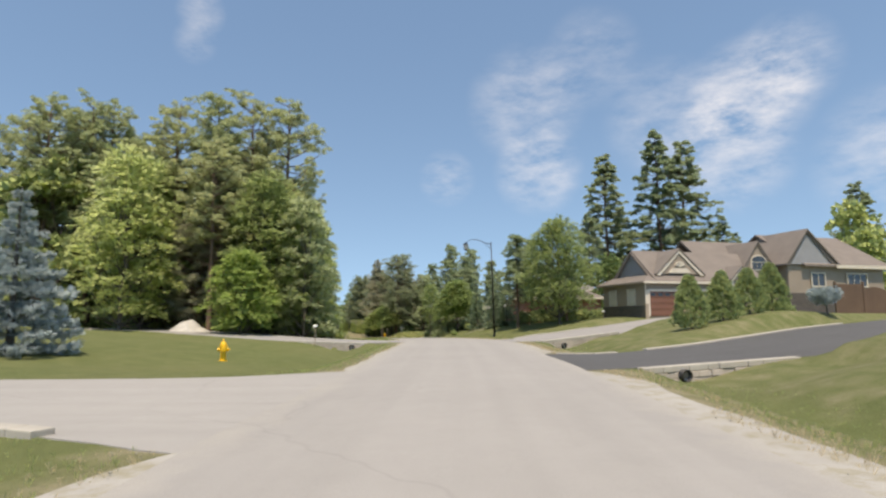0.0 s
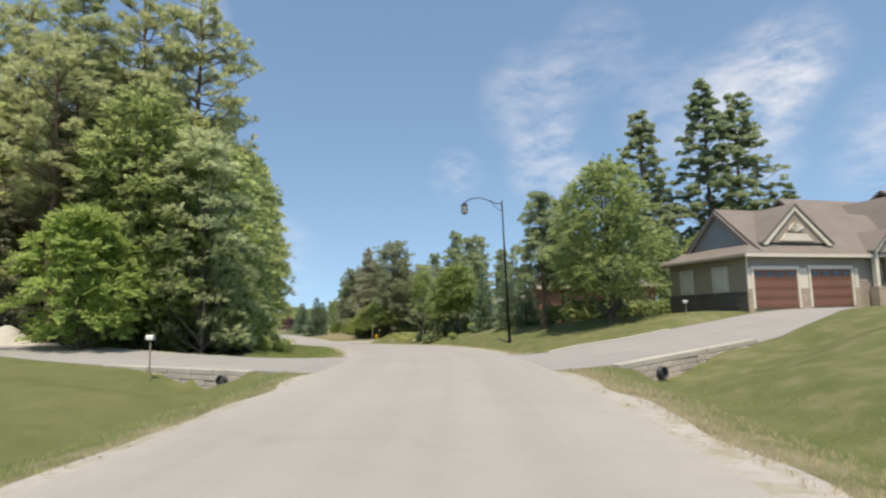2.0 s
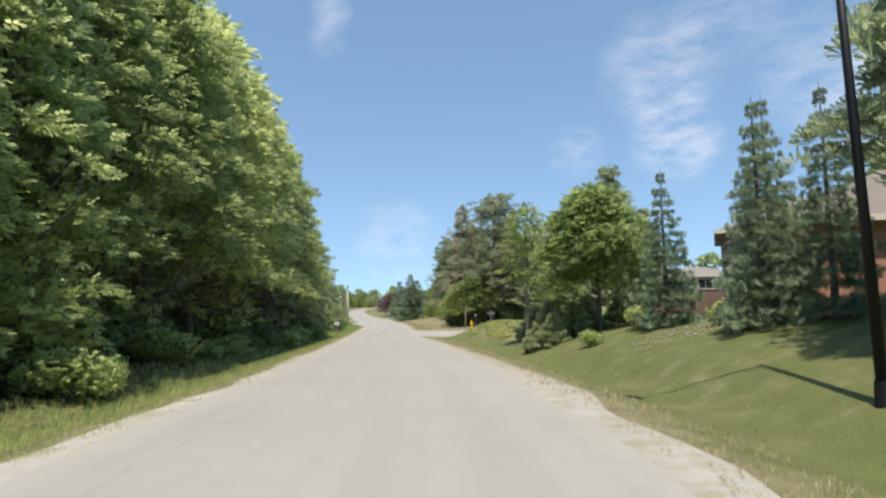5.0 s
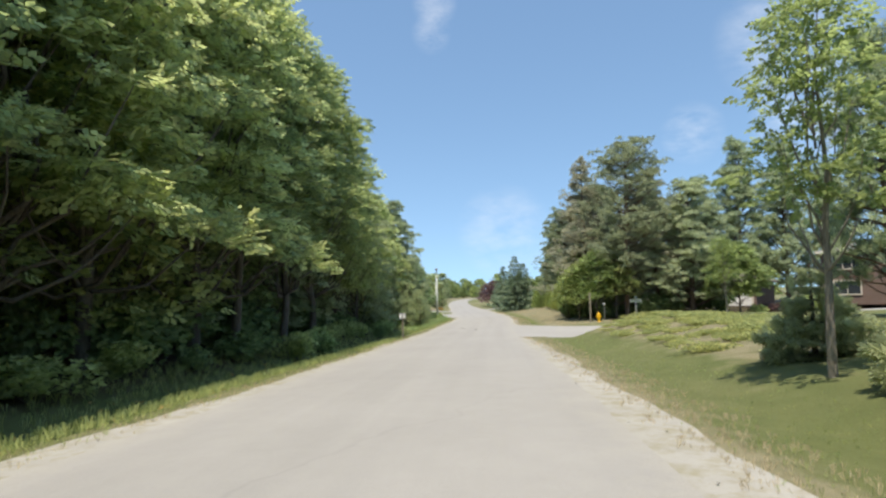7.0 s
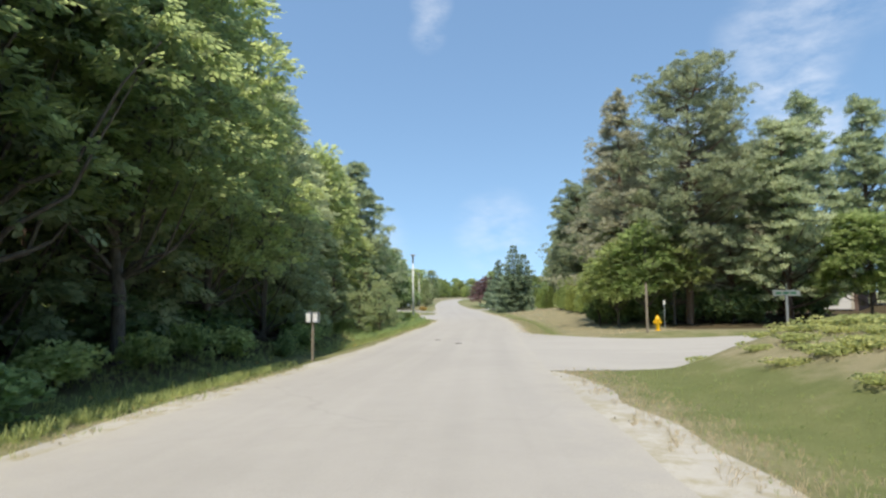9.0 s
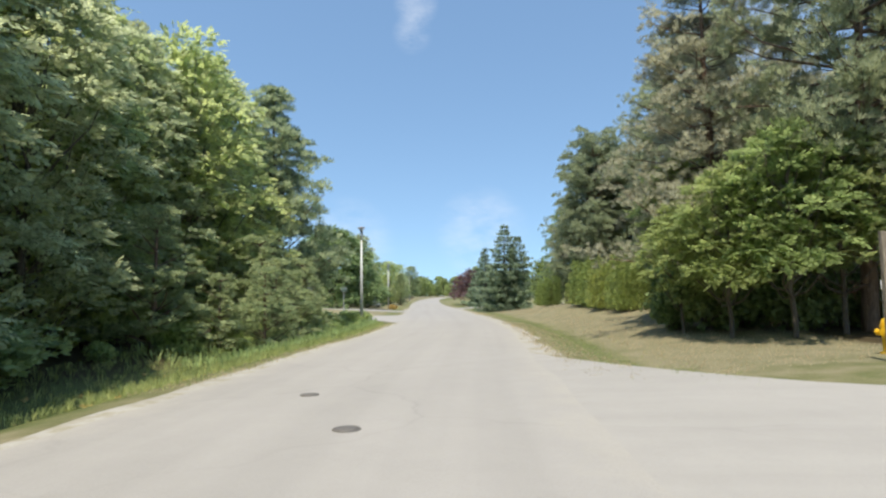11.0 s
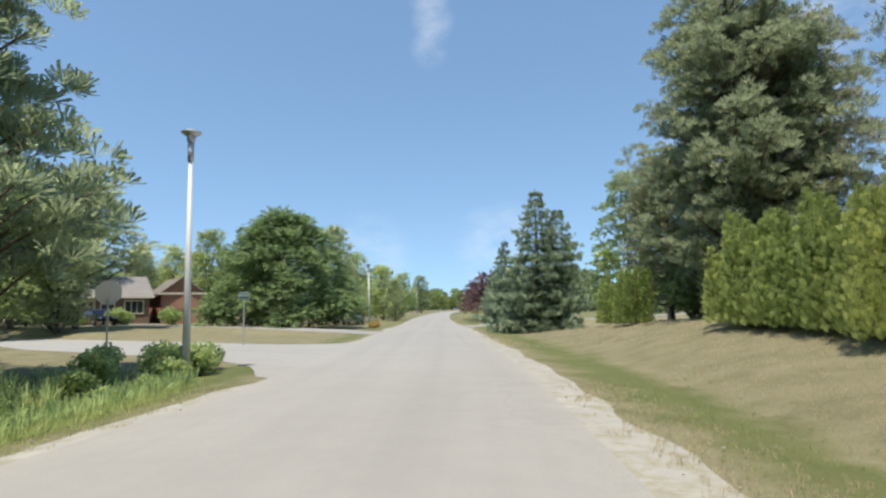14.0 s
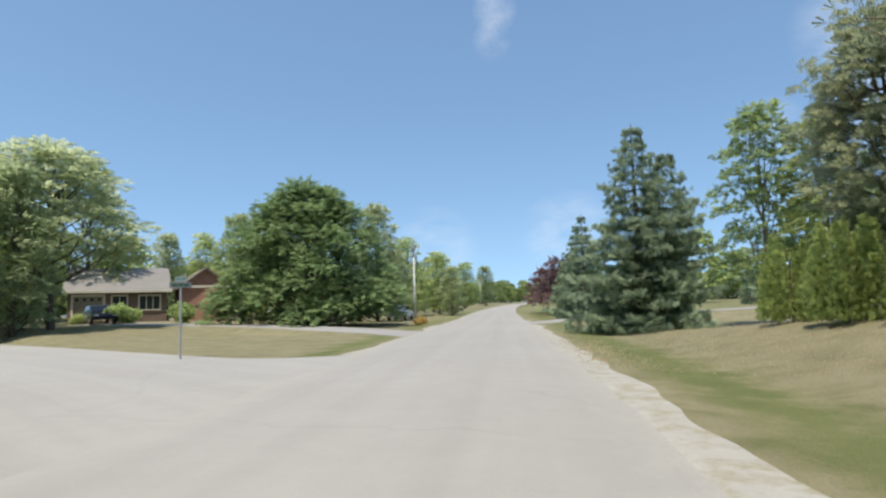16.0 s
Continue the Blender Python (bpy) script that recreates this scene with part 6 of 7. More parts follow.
def gravel_pile():
    g = tagged(new("gravel_pile"), "heap of pale crushed gravel beside the drive", "gravel heap")
    x, y = -19.5, 45.6
    bm = bmesh.new()
    bmesh.ops.create_grid(bm, x_segments=40, y_segments=40, size=1.9)
    for v in bm.verts:
        r = math.hypot(v.co.x * 1.0, v.co.y * 1.1)
        v.co.z = 0.95 * math.exp(-(r / 1.12) ** 2.6) + 0.12 * noise.noise(v.co * 1.7) * (r < 1.5) - 0.08 + 0.04 * noise.noise(v.co * 7)
    g.matrix_basis = pose(x, y, gz(x, y))
    part("heap", bm, M_HEAP, g, smooth=True)


gravel_pile()


def boulder(x, y, r):
    b = tagged(new("boulder"), "pale grey boulder on the lawn before the wood", "rock")
    b.matrix_basis = pose(x, y, gz(x, y) - 0.1)
    bm = bmesh.new()
    bmesh.ops.create_icosphere(bm, subdivisions=3, radius=r)
    for v in bm.verts:
        v.co *= 1 + 0.35 * noise.noise(v.co * 1.6 / r)
        v.co.z = v.co.z * 0.7 + 0.3 * r
    part("stone", bm, M_ROCK, b)


boulder(-25.6, 43.0, 0.42)


def fence():
    """A board fence with a stepped top beside the house."""
    f = tagged(new("fence"), "brown wooden board fence with square posts", "fence")
    f.matrix_basis = pose(25.6, 38.6, gz(25.6, 38.6) - 0.1, 0, 0, 14)
    for i in range(46):
        boxpart("board", (i * 0.2, 0, -0.2), (i * 0.2 + 0.185, 0.03, 1.75 + (0.3 if i < 12 else 0.12 * math.sin(i * 0.5))), M_DARKWOOD, f, "", 0)
    for i in range(5):
        boxpart("post", (i * 2.3 - 0.06, -0.05, -0.3), (i * 2.3 + 0.06, 0.08, 2.2), M_DARKWOOD, f, "", 0.01)
    for z in (0.4, 1.4):
        boxpart("rail", (0, 0.03, z), (9.2, 0.07, z + 0.1), M_DARKWOOD, f, "", 0)


fence()


def car(x, y, turn, mat, label):
    c = tagged(new("car"), label, "car")
    c.matrix_basis = pose(x, y, gz(x, y) + 0.04, 0, 0, turn)
    body = [(-2.2, 0.35), (-2.25, 0.62), (-2.15, 0.86), (-1.5, 0.95), (-1.05, 0.98), (1.05, 0.93), (2.0, 0.78), (2.25, 0.6), (2.25, 0.35)]
    cabin = [(-1.75, 0.93), (-1.1, 1.38), (-0.2, 1.46), (0.4, 1.40), (1.25, 0.92)]
    bm = bmesh.new()
    prism(bm, body, "y", -0.86, 0.86)
    bmesh.ops.bevel(bm, geom=[e for e in bm.edges], offset=0.05, segments=2, affect='EDGES')
    b = part("body", bm, mat, c, smooth=False)
    bm = bmesh.new()
    prism(bm, cabin, "y", -0.7, 0.7)
    bmesh.ops.bevel(bm, geom=[e for e in bm.edges], offset=0.06, segments=2, affect='EDGES')
    cab = part("cabin", bm, mat, c)
    for s in (-1, 1):
        bm = bmesh.new()
        prism(bm, [(-1.5, 0.99), (-1.02, 1.32), (-0.2, 1.39), (0.36, 1.33), (0.98, 0.97)], "y", s * 0.7, s * 0.712)
        part("side_window", bm, M_GLASS, cab)
    for px in (-1.35, 1.4):
        for s in (-1, 1):
            m = Matrix.Translation((px, s * 0.78, 0.31)) @ Matrix.Rotation(radians(90), 4, 'X')
            bm = bmesh.new()
            cone(bm, 0, 0, -0.1, 0.1, 0.31, 0.31, 20, m)
            w = part("wheel", bm, M_RUBBER, c)
            bm = bmesh.new()
            cone(bm, 0, 0, -0.115, 0.115, 0.19, 0.19, 12, m)
            part("rim", bm, M_ALLOY, w)
    for s in (-1, 1):
        boxpart("headlight", (2.16, s * 0.62 - 0.16, 0.6), (2.27, s * 0.62 + 0.16, 0.72), M_LIGHTLENS, c)
        boxpart("tail_light", (-2.27, s * 0.66 - 0.12, 0.66), (-2.2, s * 0.66 + 0.12, 0.8), M_GARAGE, c)
    return c


car(-70.6, 157.3, -20, M_CARPAINT, "dark saloon car parked on the bungalow drive")
car(-57.5, 178.8, 110, M_WHITE, "white car parked beyond the lamp")
print("things ready")

# ---- planting ----
def off_road(y, e, side):
    """The place beside the road at the middle line's y, e metres from its edge."""
    k = int(np.abs(CL[:, 1] - y).argmin())
    return CL[k] + CN[k] * side * (HALF + e)


rp = random.Random(5)
# west wood, along the road: leafy edge, taller trees and pines behind it
y = 50.0
while y < 127:
    late = float(np.interp(y, [50, 58, 66, 78, 98, 108, 127], [0.85, 0.93, 1.06, 1.2, 1.2, 0.9, 0.82]))
    x0, y0 = off_road(y, rp.uniform(0, 1.0) + float(np.interp(y, [50, 60, 68, 76, 92, 104, 110, 114], [6.6, 6.0, 5.5, 6.2, 6.2, 5.5, 5.8, 8.0])), -1)
    stand(rp.choice(OVERHANG * 2 if 64 < y < 104 else EDGE + EDGE[2:]), x0, y0, rp.uniform(0.92, 1.08) * late, group="west wood edge")
    x0, y0 = off_road(y + 2, rp.uniform(8.5, 10.5), -1)
    stand(rp.choice(FOREST), x0, y0, rp.uniform(1.15, 1.3) * late, group="west wood")
    if rp.random() < 0.75:
        x0, y0 = off_road(y + 1, rp.uniform(12, 15), -1)
        stand(rp.choice(PINES), x0, y0, rp.uniform(0.85, 1.02) * late, group="west wood")
    x0, y0 = off_road(y, rp.uniform(17, 21), -1)
    stand(rp.choice(FOREST_FAR if y > 66 else FOREST), x0, y0, rp.uniform(1.0, 1.2), group="west wood")
    y += rp.uniform(4.0, 5.2)
# the wood's south side, facing the lawn
for x0, y0, s in ((-13.6, 48.5, 0.9), (-13.2, 52.5, 1.0)):
    stand(EDGE[int(abs(x0)) % 3], x0, y0, s, group="west wood")
HIGH_MAPLE = broadleaf("tall maple with its crown above bare shaded trunks", 15.5, 3.8, 5.2, 74, 74, 0.32, L_DUSKY, shape=0.6, lobe_r=0.25, flat=0.55)
stand(HIGH_MAPLE, -27.8, 50.6, 1.0)
YELLOW_MAPLE = broadleaf("yellow-green young maple at the wood's edge", 6.2, 2.7, 0.25, 60, 46, 0.36, L_YELLOW, shape=0.9, lobe_r=0.24)
stand(YELLOW_MAPLE, -14.9, 44.0, 1.0)
for x0, y0, s, k in ((-14.6, 54.0, 1.1, 0), (-17.3, 53, 1.05, 1), (-19.5, 50.5, 1.0, 2), (-21.5, 54, 0.98, 0), (-24, 51.5, 1.0, 1), (-26.5, 55, 0.92, 2), (-28.5, 53, 0.95, 0),
                     (-31, 51.5, 0.98, 1), (-33.5, 54, 1.0, 2), (-36, 52, 0.9, 0), (-39, 54, 1.0, 1), (-42, 52, 0.95, 2), (-45, 55, 1.0, 0), (-22.5, 58, 0.95, 1), (-18.5, 59, 0.9, 2),
                     (-30, 60, 1.0, 0), (-38, 60, 1.0, 1), (-34.8, 50.8, 1.0, 0), (-30.2, 52.4, 1.02, 1)):
    stand(PINES[k], x0, y0, s * 1.07, group="tall pines")
for x0, y0 in ((-28, 64), (-36, 66), (-45, 62), (-52, 57), (-50, 68), (-42, 72), (-33, 74), (-58, 62)):
    stand(rp.choice(FOREST_FAR), x0, y0, rp.uniform(1.0, 1.3), group="west wood")
for x0, y0, s in ((-20.6, 49.6, 0.72), (-24.2, 50.6, 0.8), (-27.4, 51.6, 0.7)):
    stand(FULL_PINES[0], x0, y0, s, group="pines at the lawn")
UNDER = [shrub("leafy undergrowth at the wood's edge", 1.7, 1.3, 620, 0.17, L_FOREST), shrub("light green shrub in rough grass", 1.2, 1.0, 520, 0.14, L_SHRUB)]
# same shrub in darker leaves: the shade under the trees is in the colour
SHADE_TONED = shrub("leafy undergrowth under the trees, shade put into its dark leaf colour", 1.7, 1.3, 620, 0.17, L_DOME)
y = 55.0
while y < 127:
    x0, y0 = off_road(y, rp.uniform(3.4, 5.0), -1)
    stand(rp.choice([SHADE_TONED, SHADE_TONED] + UNDER if 60 < y < 108 else UNDER[:1] * 3 + UNDER[1:]), x0, y0, rp.uniform(0.4, 0.85), wide=1.4 + 0.5 * math.sin(5 * y), group="undergrowth")
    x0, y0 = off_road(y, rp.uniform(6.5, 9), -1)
    stand(SHADE_TONED if 60 < y < 108 else UNDER[0], x0, y0, rp.uniform(0.9, 1.6), wide=1.25 + 0.35 * math.sin(7 * y), group="undergrowth")
    y += rp.uniform(2.2, 3.4)
for i in range(16):
    stand(UNDER[0], -13 - i * 1.9, 49 + rp.uniform(-1, 1.5) + 0.15 * i, rp.uniform(0.7, 1.3), group="undergrowth")

# lawn before the wood
stand(BLUE_SPRUCE, -14.85, 20.5, 0.98, wide=1.24)

# house plot
CEDARS = [cedar("clipped conical cedar on a lawn", 2.7, 0.85, 1500, 0.24, L_CEDAR, blunt=0.8)]
for x0, y0, s in ((11.5, 27.6, 0.92), (13.7, 29.1, 0.9), (15.8, 30.6, 0.88), (18.2, 32.8, 0.98)):
    stand(CEDARS[0], x0, y0, s, wide=1.0, group="cedars before the house")
GLOBE = shrub("grafted globe blue spruce on a short stem", 1.0, 0.85, 900, 0.16, L_BLUE, "globe_spruce", "spruce", 8)
stand(GLOBE, 21.6, 33.4, 1.0, z=gz(21.6, 33.4) + 0.55)
bm = bmesh.new()
cone(bm, 0, 0, -0.7, 0.5, 0.05, 0.04, 8)
part("stem", bm, M_BARK, GLOBE)
ROUND = shrub("round clipped green shrub by the porch", 1.3, 0.9, 700, 0.18, L_CEDAR)
for x0, y0, s in ((26.6, 47.5, 1.0), (28.4, 49.2, 0.8), (23.5, 40.5, 0.6)):
    stand(ROUND, x0, y0, s)
BIG_MAPLE = broadleaf("full rounded shade maple on the lawn", 10.6, 3.9, 1.1, 130, 62, 0.29, L_MAPLE, shape=0.9, lobe_r=0.25, flat=0.75)
stand(BIG_MAPLE, 10.2, 52.0, 0.88)
LAWN_PINE = pine("young white pine with bare lower trunk and soft layered boughs", 9.2, 2.3, 2.6, 15, 60, 0.3, L_WHITEPINE, 0.0, False, 3, 0.75, name="white_pine_tree", loose=0.5, rise=(-0.05, 0.3))
for x0, y0, s in ((7.1, 56.4, 0.96), (8.8, 58.6, 0.9), (10.6, 59.8, 0.85), (12.2, 58.6, 0.8)):
    stand(LAWN_PINE, x0, y0, s, group="pines behind the lawn maple")
for x0, y0, s, k in ((36.2, 97.3, 1.12, 0), (41, 99.1, 1.14, 1), (27.2, 96.8, 0.98, 0), (66, 92, 0.8, 1), (31, 101, 0.75, 1), (22, 88, 0.6, 0), (46, 96, 0.62, 0), (52, 104, 0.6, 1)):
    stand(WHITE_PINES[k], x0, y0, s, group="white pines behind the house")
for x0, y0, s, w in ((2.1, 149.5, 2.1, 0.85), (7.2, 149.5, 2.0, 0.85), (12.5, 151, 1.7, 0.9), (-2.5, 147, 1.6, 0.9), (3.6, 92.0, 1.15, 0.9)):
    stand(FULL_PINES[2], x0, y0, s, wide=w, label="tall full white pine far behind the lawns", group="white pines beyond the side street")
for x0, y0, s in ((29, 84, 0.85), (36, 80, 0.8), (44, 82, 0.85), (58, 84, 0.95), (61, 86, 1.35), (60, 62, 1.1), (54, 75, 0.9), (22, 78, 0.8), (66, 70, 1.1)):
    stand(rp.choice(FOREST_FAR), x0, y0, s, group="trees behind the house")

for i in range(11):
    stand(ROUND, 8.0 + 0.78 * i, 58.6 + 0.2 * i + rp.uniform(-.2, .2), rp.uniform(1.0, 1.25), label="dark green clipped hedge shrub behind the maple", group="dark hedge")

# east side, from the lantern to the side street
for x0, y0, s, w in ((3.8, 67.0, 0.5, 1.0), (5.2, 61.2, 0.52, 0.9), (6.5, 60.6, 0.5, 0.9), (5.9, 62.8, 0.56, 0.9)):
    stand(SPRUCES[0], x0, y0, s, wide=w, group="spruces on the bank")
GOLD_TREE = broadleaf("bright green young maple on the grass bank", 6.2, 2.35, 1.5, 60, 60, 0.36, L_BRIGHT, shape=0.45, lobe_r=0.3, flat=0.5)
stand(GOLD_TREE, 1.75, 71.6, 1.0)
YOUNG = broadleaf("slender young tree with pale trunk and open crown", 8.6, 1.9, 3.2, 36, 42, 0.28, L_BRIGHT, M_PALEBARK, shape=0.75)
stand(YOUNG, -1.6, 75.0, 0.8, wide=0.85)
stand(YOUNG, -2.1, 99.6, 0.5)
BANK_SPRUCE = spruce("small dark bushy spruce on the grass bank", 1.9, 1.15, 9, 34, 0.2, L_BANKSPRUCE, 0.04, droop=0.15)
for x0, y0, s, w in ((-0.9, 70.9, 0.6, 1.1), (-0.2, 70.6, 0.75, 1.1), (0.6, 71.4, 0.85, 1.1), (-0.5, 73.4, 1.0, 1.0), (1.2, 73.0, 0.9, 1.1), (-1.4, 77.8, 1.05, 1.1), (2.6, 73.6, 0.8, 1.0)):
    stand(BANK_SPRUCE, x0, y0, s, wide=w, group="small spruces on the bank")
BED = shrub("low bright green ground cover on the bank", 0.4, 1.1, 380, 0.095, L_COVER, "ground_cover", "leaf_small", 8)
for i in range(130):
    x0, y0 = off_road(78.5 + 0.14 * i + rp.uniform(-.6, .6), rp.uniform(4.2, 10.4), 1)
    stand(BED, x0, y0, rp.uniform(0.3, 0.6), wide=1.7, group="planting on the bank")
for x0, y0, s in ((3, 68.5, 0.7), (1.2, 66.8, 0.5), (5.0, 64.0, 0.6), (2.6, 81, 0.9), (5, 84, 0.8)):
    stand(UNDER[1], x0, y0, s, group="planting on the bank")

# past the side street: dense pines, hedge, spruces
for x0, y0, s, k in ((-13.3, 122.0, 0.86, 0), (-9.4, 118.8, 0.96, 1), (-12.6, 128.0, 0.78, 1), (-6.8, 121.5, 0.78, 0), (-9.0, 129.5, 0.8, 0), (-14.0, 136.5, 0.82, 1)):
    stand(SCOTCH[k], x0, y0, s, group="pines beyond the side street")
for x0, y0, s, k in ((-10, 135, 0.8, 1), (-6, 131, 0.8, 0)):
    stand(FULL_PINES[k], x0, y0, s, group="pines beyond the side street")
for x0, y0, s, w in ((-3.9, 121.0, 1.2, 1.4),):
    stand(FULL_PINES[2], x0, y0, s, wide=w, label="full white pine with soft boughs down to the ground", group="white pines beyond the side street")
stand(GOLD_TREE, -0.3, 119.0, 1.0, label="small light green tree before a pale garage door")
GARDEN = [shrub("green shrub in a garden bed", 1.2, 1.1, 420, 0.16, L_SHRUB), shrub("purple-leaved shrub in a garden bed", 1.1, 1.0, 420, 0.16, L_PURPLE),
          shrub("golden-green shrub in a garden bed", 1.1, 1.0, 420, 0.16, L_YELLOW)]
for x0, y0, s, k in ((0.9, 118.2, 0.9, 0), (1.9, 119.7, 1.1, 1), (2.9, 120.2, 1.0, 1), (3.6, 119.4, 0.9, 0), (5.1, 122.2, 1.1, 2), (6.1, 122.6, 1.6, 0), (7.9, 125.6, 1.2, 0)):
    stand(GARDEN[k], x0, y0, s, group="garden shrubs past the side street")
OPEN_MAPLE = [broadleaf("open light green maple with many stems under the pines", 7.4, 2.3, 2.0, 44, 40, 0.34, L_BRIGHT, shape=0.35, lobe_r=0.26),
              broadleaf("light green leafy tree with bare lower stems", 7.8, 2.2, 2.2, 44, 40, 0.34, L_MAPLE, shape=0.5, lobe_r=0.26)]
for x0, y0, s, k in ((-13.3, 117.0, 0.72, 0), (-11.7, 116.8, 0.86, 0), (-14.6, 118.6, 0.6, 0), (-10.2, 118.0, 0.8, 1), (-14.3, 122.4, 0.9, 0)):
    stand(OPEN_MAPLE[k], x0, y0, s, group="leafy trees under the pines")
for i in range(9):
    stand(SHADE_TONED, -15 + i * 1.15, 119.6 + rp.uniform(-1, 1.6), rp.uniform(0.8, 1.4), group="undergrowth")
# added backdrop row: closes the sky gaps between trunks with shade-dark leaves
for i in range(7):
    stand(SHADE_TONED, -14 + 2.1 * i, 128.5 - 0.3 * i, 1.75 + 0.1 * (i % 3), label="tall undergrowth added behind the pines, dark leaf colour in place of shade", group="undergrowth")
for x0, y0, s, k in ((-20.2, 144.6, 1.0, 1), (-22.8, 150.0, 0.62, 1), (-19.4, 146.2, 0.95, 1), (-18.0, 147, 0.8, 0), (-14.5, 139, 0.62, 1)):
    stand(FULL_PINES[k], x0, y0, s, group="pines behind the hedge")
HEDGE = [cedar("golden-green cedar hedge bush with feathery tips", 3.3, 1.35, 5200, 0.17, L_HEDGE, "hedge_bush", "hedge", 0.7, 30),
         cedar("golden-green cedar hedge bush with uneven top", 3.1, 1.3, 5000, 0.17, L_HEDGE, "hedge_bush", "hedge", 0.75, 28)]
for i in range(7):
    stand(HEDGE[i % 2], -20.7 + 0.62 * i + rp.uniform(-.2, .2), 139.3 - 1.55 * i + rp.uniform(-.2, .2), rp.uniform(0.86, 1.0), group="cedar hedge")
stand(HEDGE[1], -24.3, 147.5, 0.82, group="cedar hedge")
stand(HEDGE[0], -25.4, 150.2, 0.76, group="cedar hedge")
stand(SPRUCES[1], -30.9, 157.4, 0.98, turn=20, wide=1.16, label="dense grey-green spruce with two tops on a dry lawn")
stand(SPRUCES[0], -39.6, 179.5, 0.8, wide=1.5)
stand(SPRUCES[0], -42.0, 186, 0.8, wide=1.5)
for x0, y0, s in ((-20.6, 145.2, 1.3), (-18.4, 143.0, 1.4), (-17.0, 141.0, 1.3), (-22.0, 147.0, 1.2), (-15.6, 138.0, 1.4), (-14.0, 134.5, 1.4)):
    stand(SHADE_TONED, x0, y0, s, group="undergrowth")
ASPEN = broadleaf("tall slender light green tree", 13, 2.4, 2.0, 40, 60, 0.36, L_MAPLE, M_PALEBARK, shape=0.5)
stand(ASPEN, -26.0, 165.5, 0.92)
stand(ASPEN, -23.4, 164, 0.8)
PLUM = broadleaf("purple-leaved plum tree beyond the spruces", 6, 2.6, 1.0, 24, 40, 0.5, L_PURPLE, shape=0.4)
stand(PLUM, -45, 190, 1.0)
stand(PLUM, -49, 197, 0.9)

for x0, y0, s, w, k in ((-57.8, 175.5, 0.92, 1.0, 1), (-63.8, 189.6, 0.72, 1.1, 0), (-73.1, 212, 0.68, 1.4, 2), (-85.5, 247, 0.78, 1.4, 0), (-97.4, 283, 0.95, 1.3, 1), (-69, 200, 0.6, 1.2, 1), (-60.4, 182.5, 0.6, 1.1, 1), (-63.5, 197.0, 0.62, 1.3, 0), (-59.5, 193.0, 0.5, 1.2, 1)):
    stand(FOREST[k], x0, y0, s, wide=w, group="far roadside trees")

# west side past the lamp
DOME = broadleaf("large dense dome-shaped maple", 10.8, 5.9, 0.1, 230, 66, 0.38, L_DOME, shape=0.12, lobe_r=0.16, flat=0.75)
stand(DOME, -55.6, 163.8, 0.96, wide=1.18)
for x0, y0, s, k in ((-47, 118, 0.95, 0), (-41, 123.5, 0.9, 1), (-44, 127, 0.95, 2)):
    stand(FOREST[k], x0, y0, s, group="west wood")
for x0, y0, s in ((-29.1, 110.8, 0.92), (-27.8, 114.3, 0.66), (-29.3, 116.8, 0.73), (-30.2, 119.3, 0.66), (-31.2, 121.5, 0.78), (-32.6, 123.8, 0.69), (-34.1, 126.0, 0.73), (-28.6, 113.0, 0.55), (-31.3, 118.5, 0.92), (-33.2, 121.8, 0.96)):
    stand(YOUNG_PINE, x0, y0, s, wide=1.15, group="young pines at the roadside")
for x0, y0, s, k in ((-37.4, 121.6, 1.1, 2),):
    stand(EDGE[k], x0, y0, s, group="west wood edge")
stand(FULL_PINES[2], -37.2, 127.2, 1.4, wide=1.1, label="tall white pine at the end of the wood")
SHRUBS_AT = ((-34.2, 131.6, 0.74), (-33.3, 130.9, 0.55), (-35.2, 132.3, 0.69), (-36.2, 131.4, 0.64), (-32.6, 129.6, 0.41), (-32.0, 128.2, 0.41), (-33.6, 128.8, 0.51), (-34.8, 130.0, 0.64), (-31.2, 126.2, 0.41), (-32.6, 126.6, 0.46), (-30.2, 123.6, 0.41), (-29.4, 121.4, 0.37), (-33.6, 132.1, 0.62), (-34.3, 132.9, 0.66), (-35.2, 133.4, 0.6))
for x0, y0, s in SHRUBS_AT:
    stand(UNDER[1], x0, y0, s, group="shrubs round the lamp")
for x0, y0, s, k in ((-61.0, 147.0, 0.78, 1), (-68.5, 148.5, 0.95, 1), (-62.8, 143.6, 0.95, 2), (-74.0, 153.2, 0.85, 0), (-75, 148, 1.2, 0), (-80.8, 162, 1.15, 2), (-86, 156, 1.1, 0), (-83, 172, 0.8, 1), (-74, 174, 0.85, 2), (-66, 175, 0.8, 0), (-62, 171, 0.72, 1), (-82, 176, 0.75, 0), (-78, 181, 0.72, 2), (-71, 179, 0.7, 1)):
    stand(FOREST[k], x0, y0, s, group="trees round the bungalow")
stand(FOREST[1], -65.2, 149.4, 0.55, wide=1.2, group="trees round the bungalow")
stand(HIGH_MAPLE, -64.2, 150.6, 0.75, wide=1.75, label="spreading grey-green tree shading the bungalow drive")
for x0, y0, s in ((-68.8, 157.8, 1.3), (-69.8, 159.4, 1.0), (-66.8, 161.6, 1.4), (-71, 156, 0.7)):
    stand(UNDER[1], x0, y0, s, group="shrubs at the bungalow")
GOLDENROD = shrub("clump of yellow flowers by the road", 0.8, 0.9, 300, 0.15, L_FLOWER, "flower_clump", "leaf_small", 6, "flowers")
for x0, y0, s in ((-49.5, 169.5, 0.7), (-50.6, 171.2, 0.8), (-48.6, 167.6, 0.6), (5.6, 85.5, 0.9), (6.8, 86.5, 0.9)):
    stand(GOLDENROD, x0, y0, s)

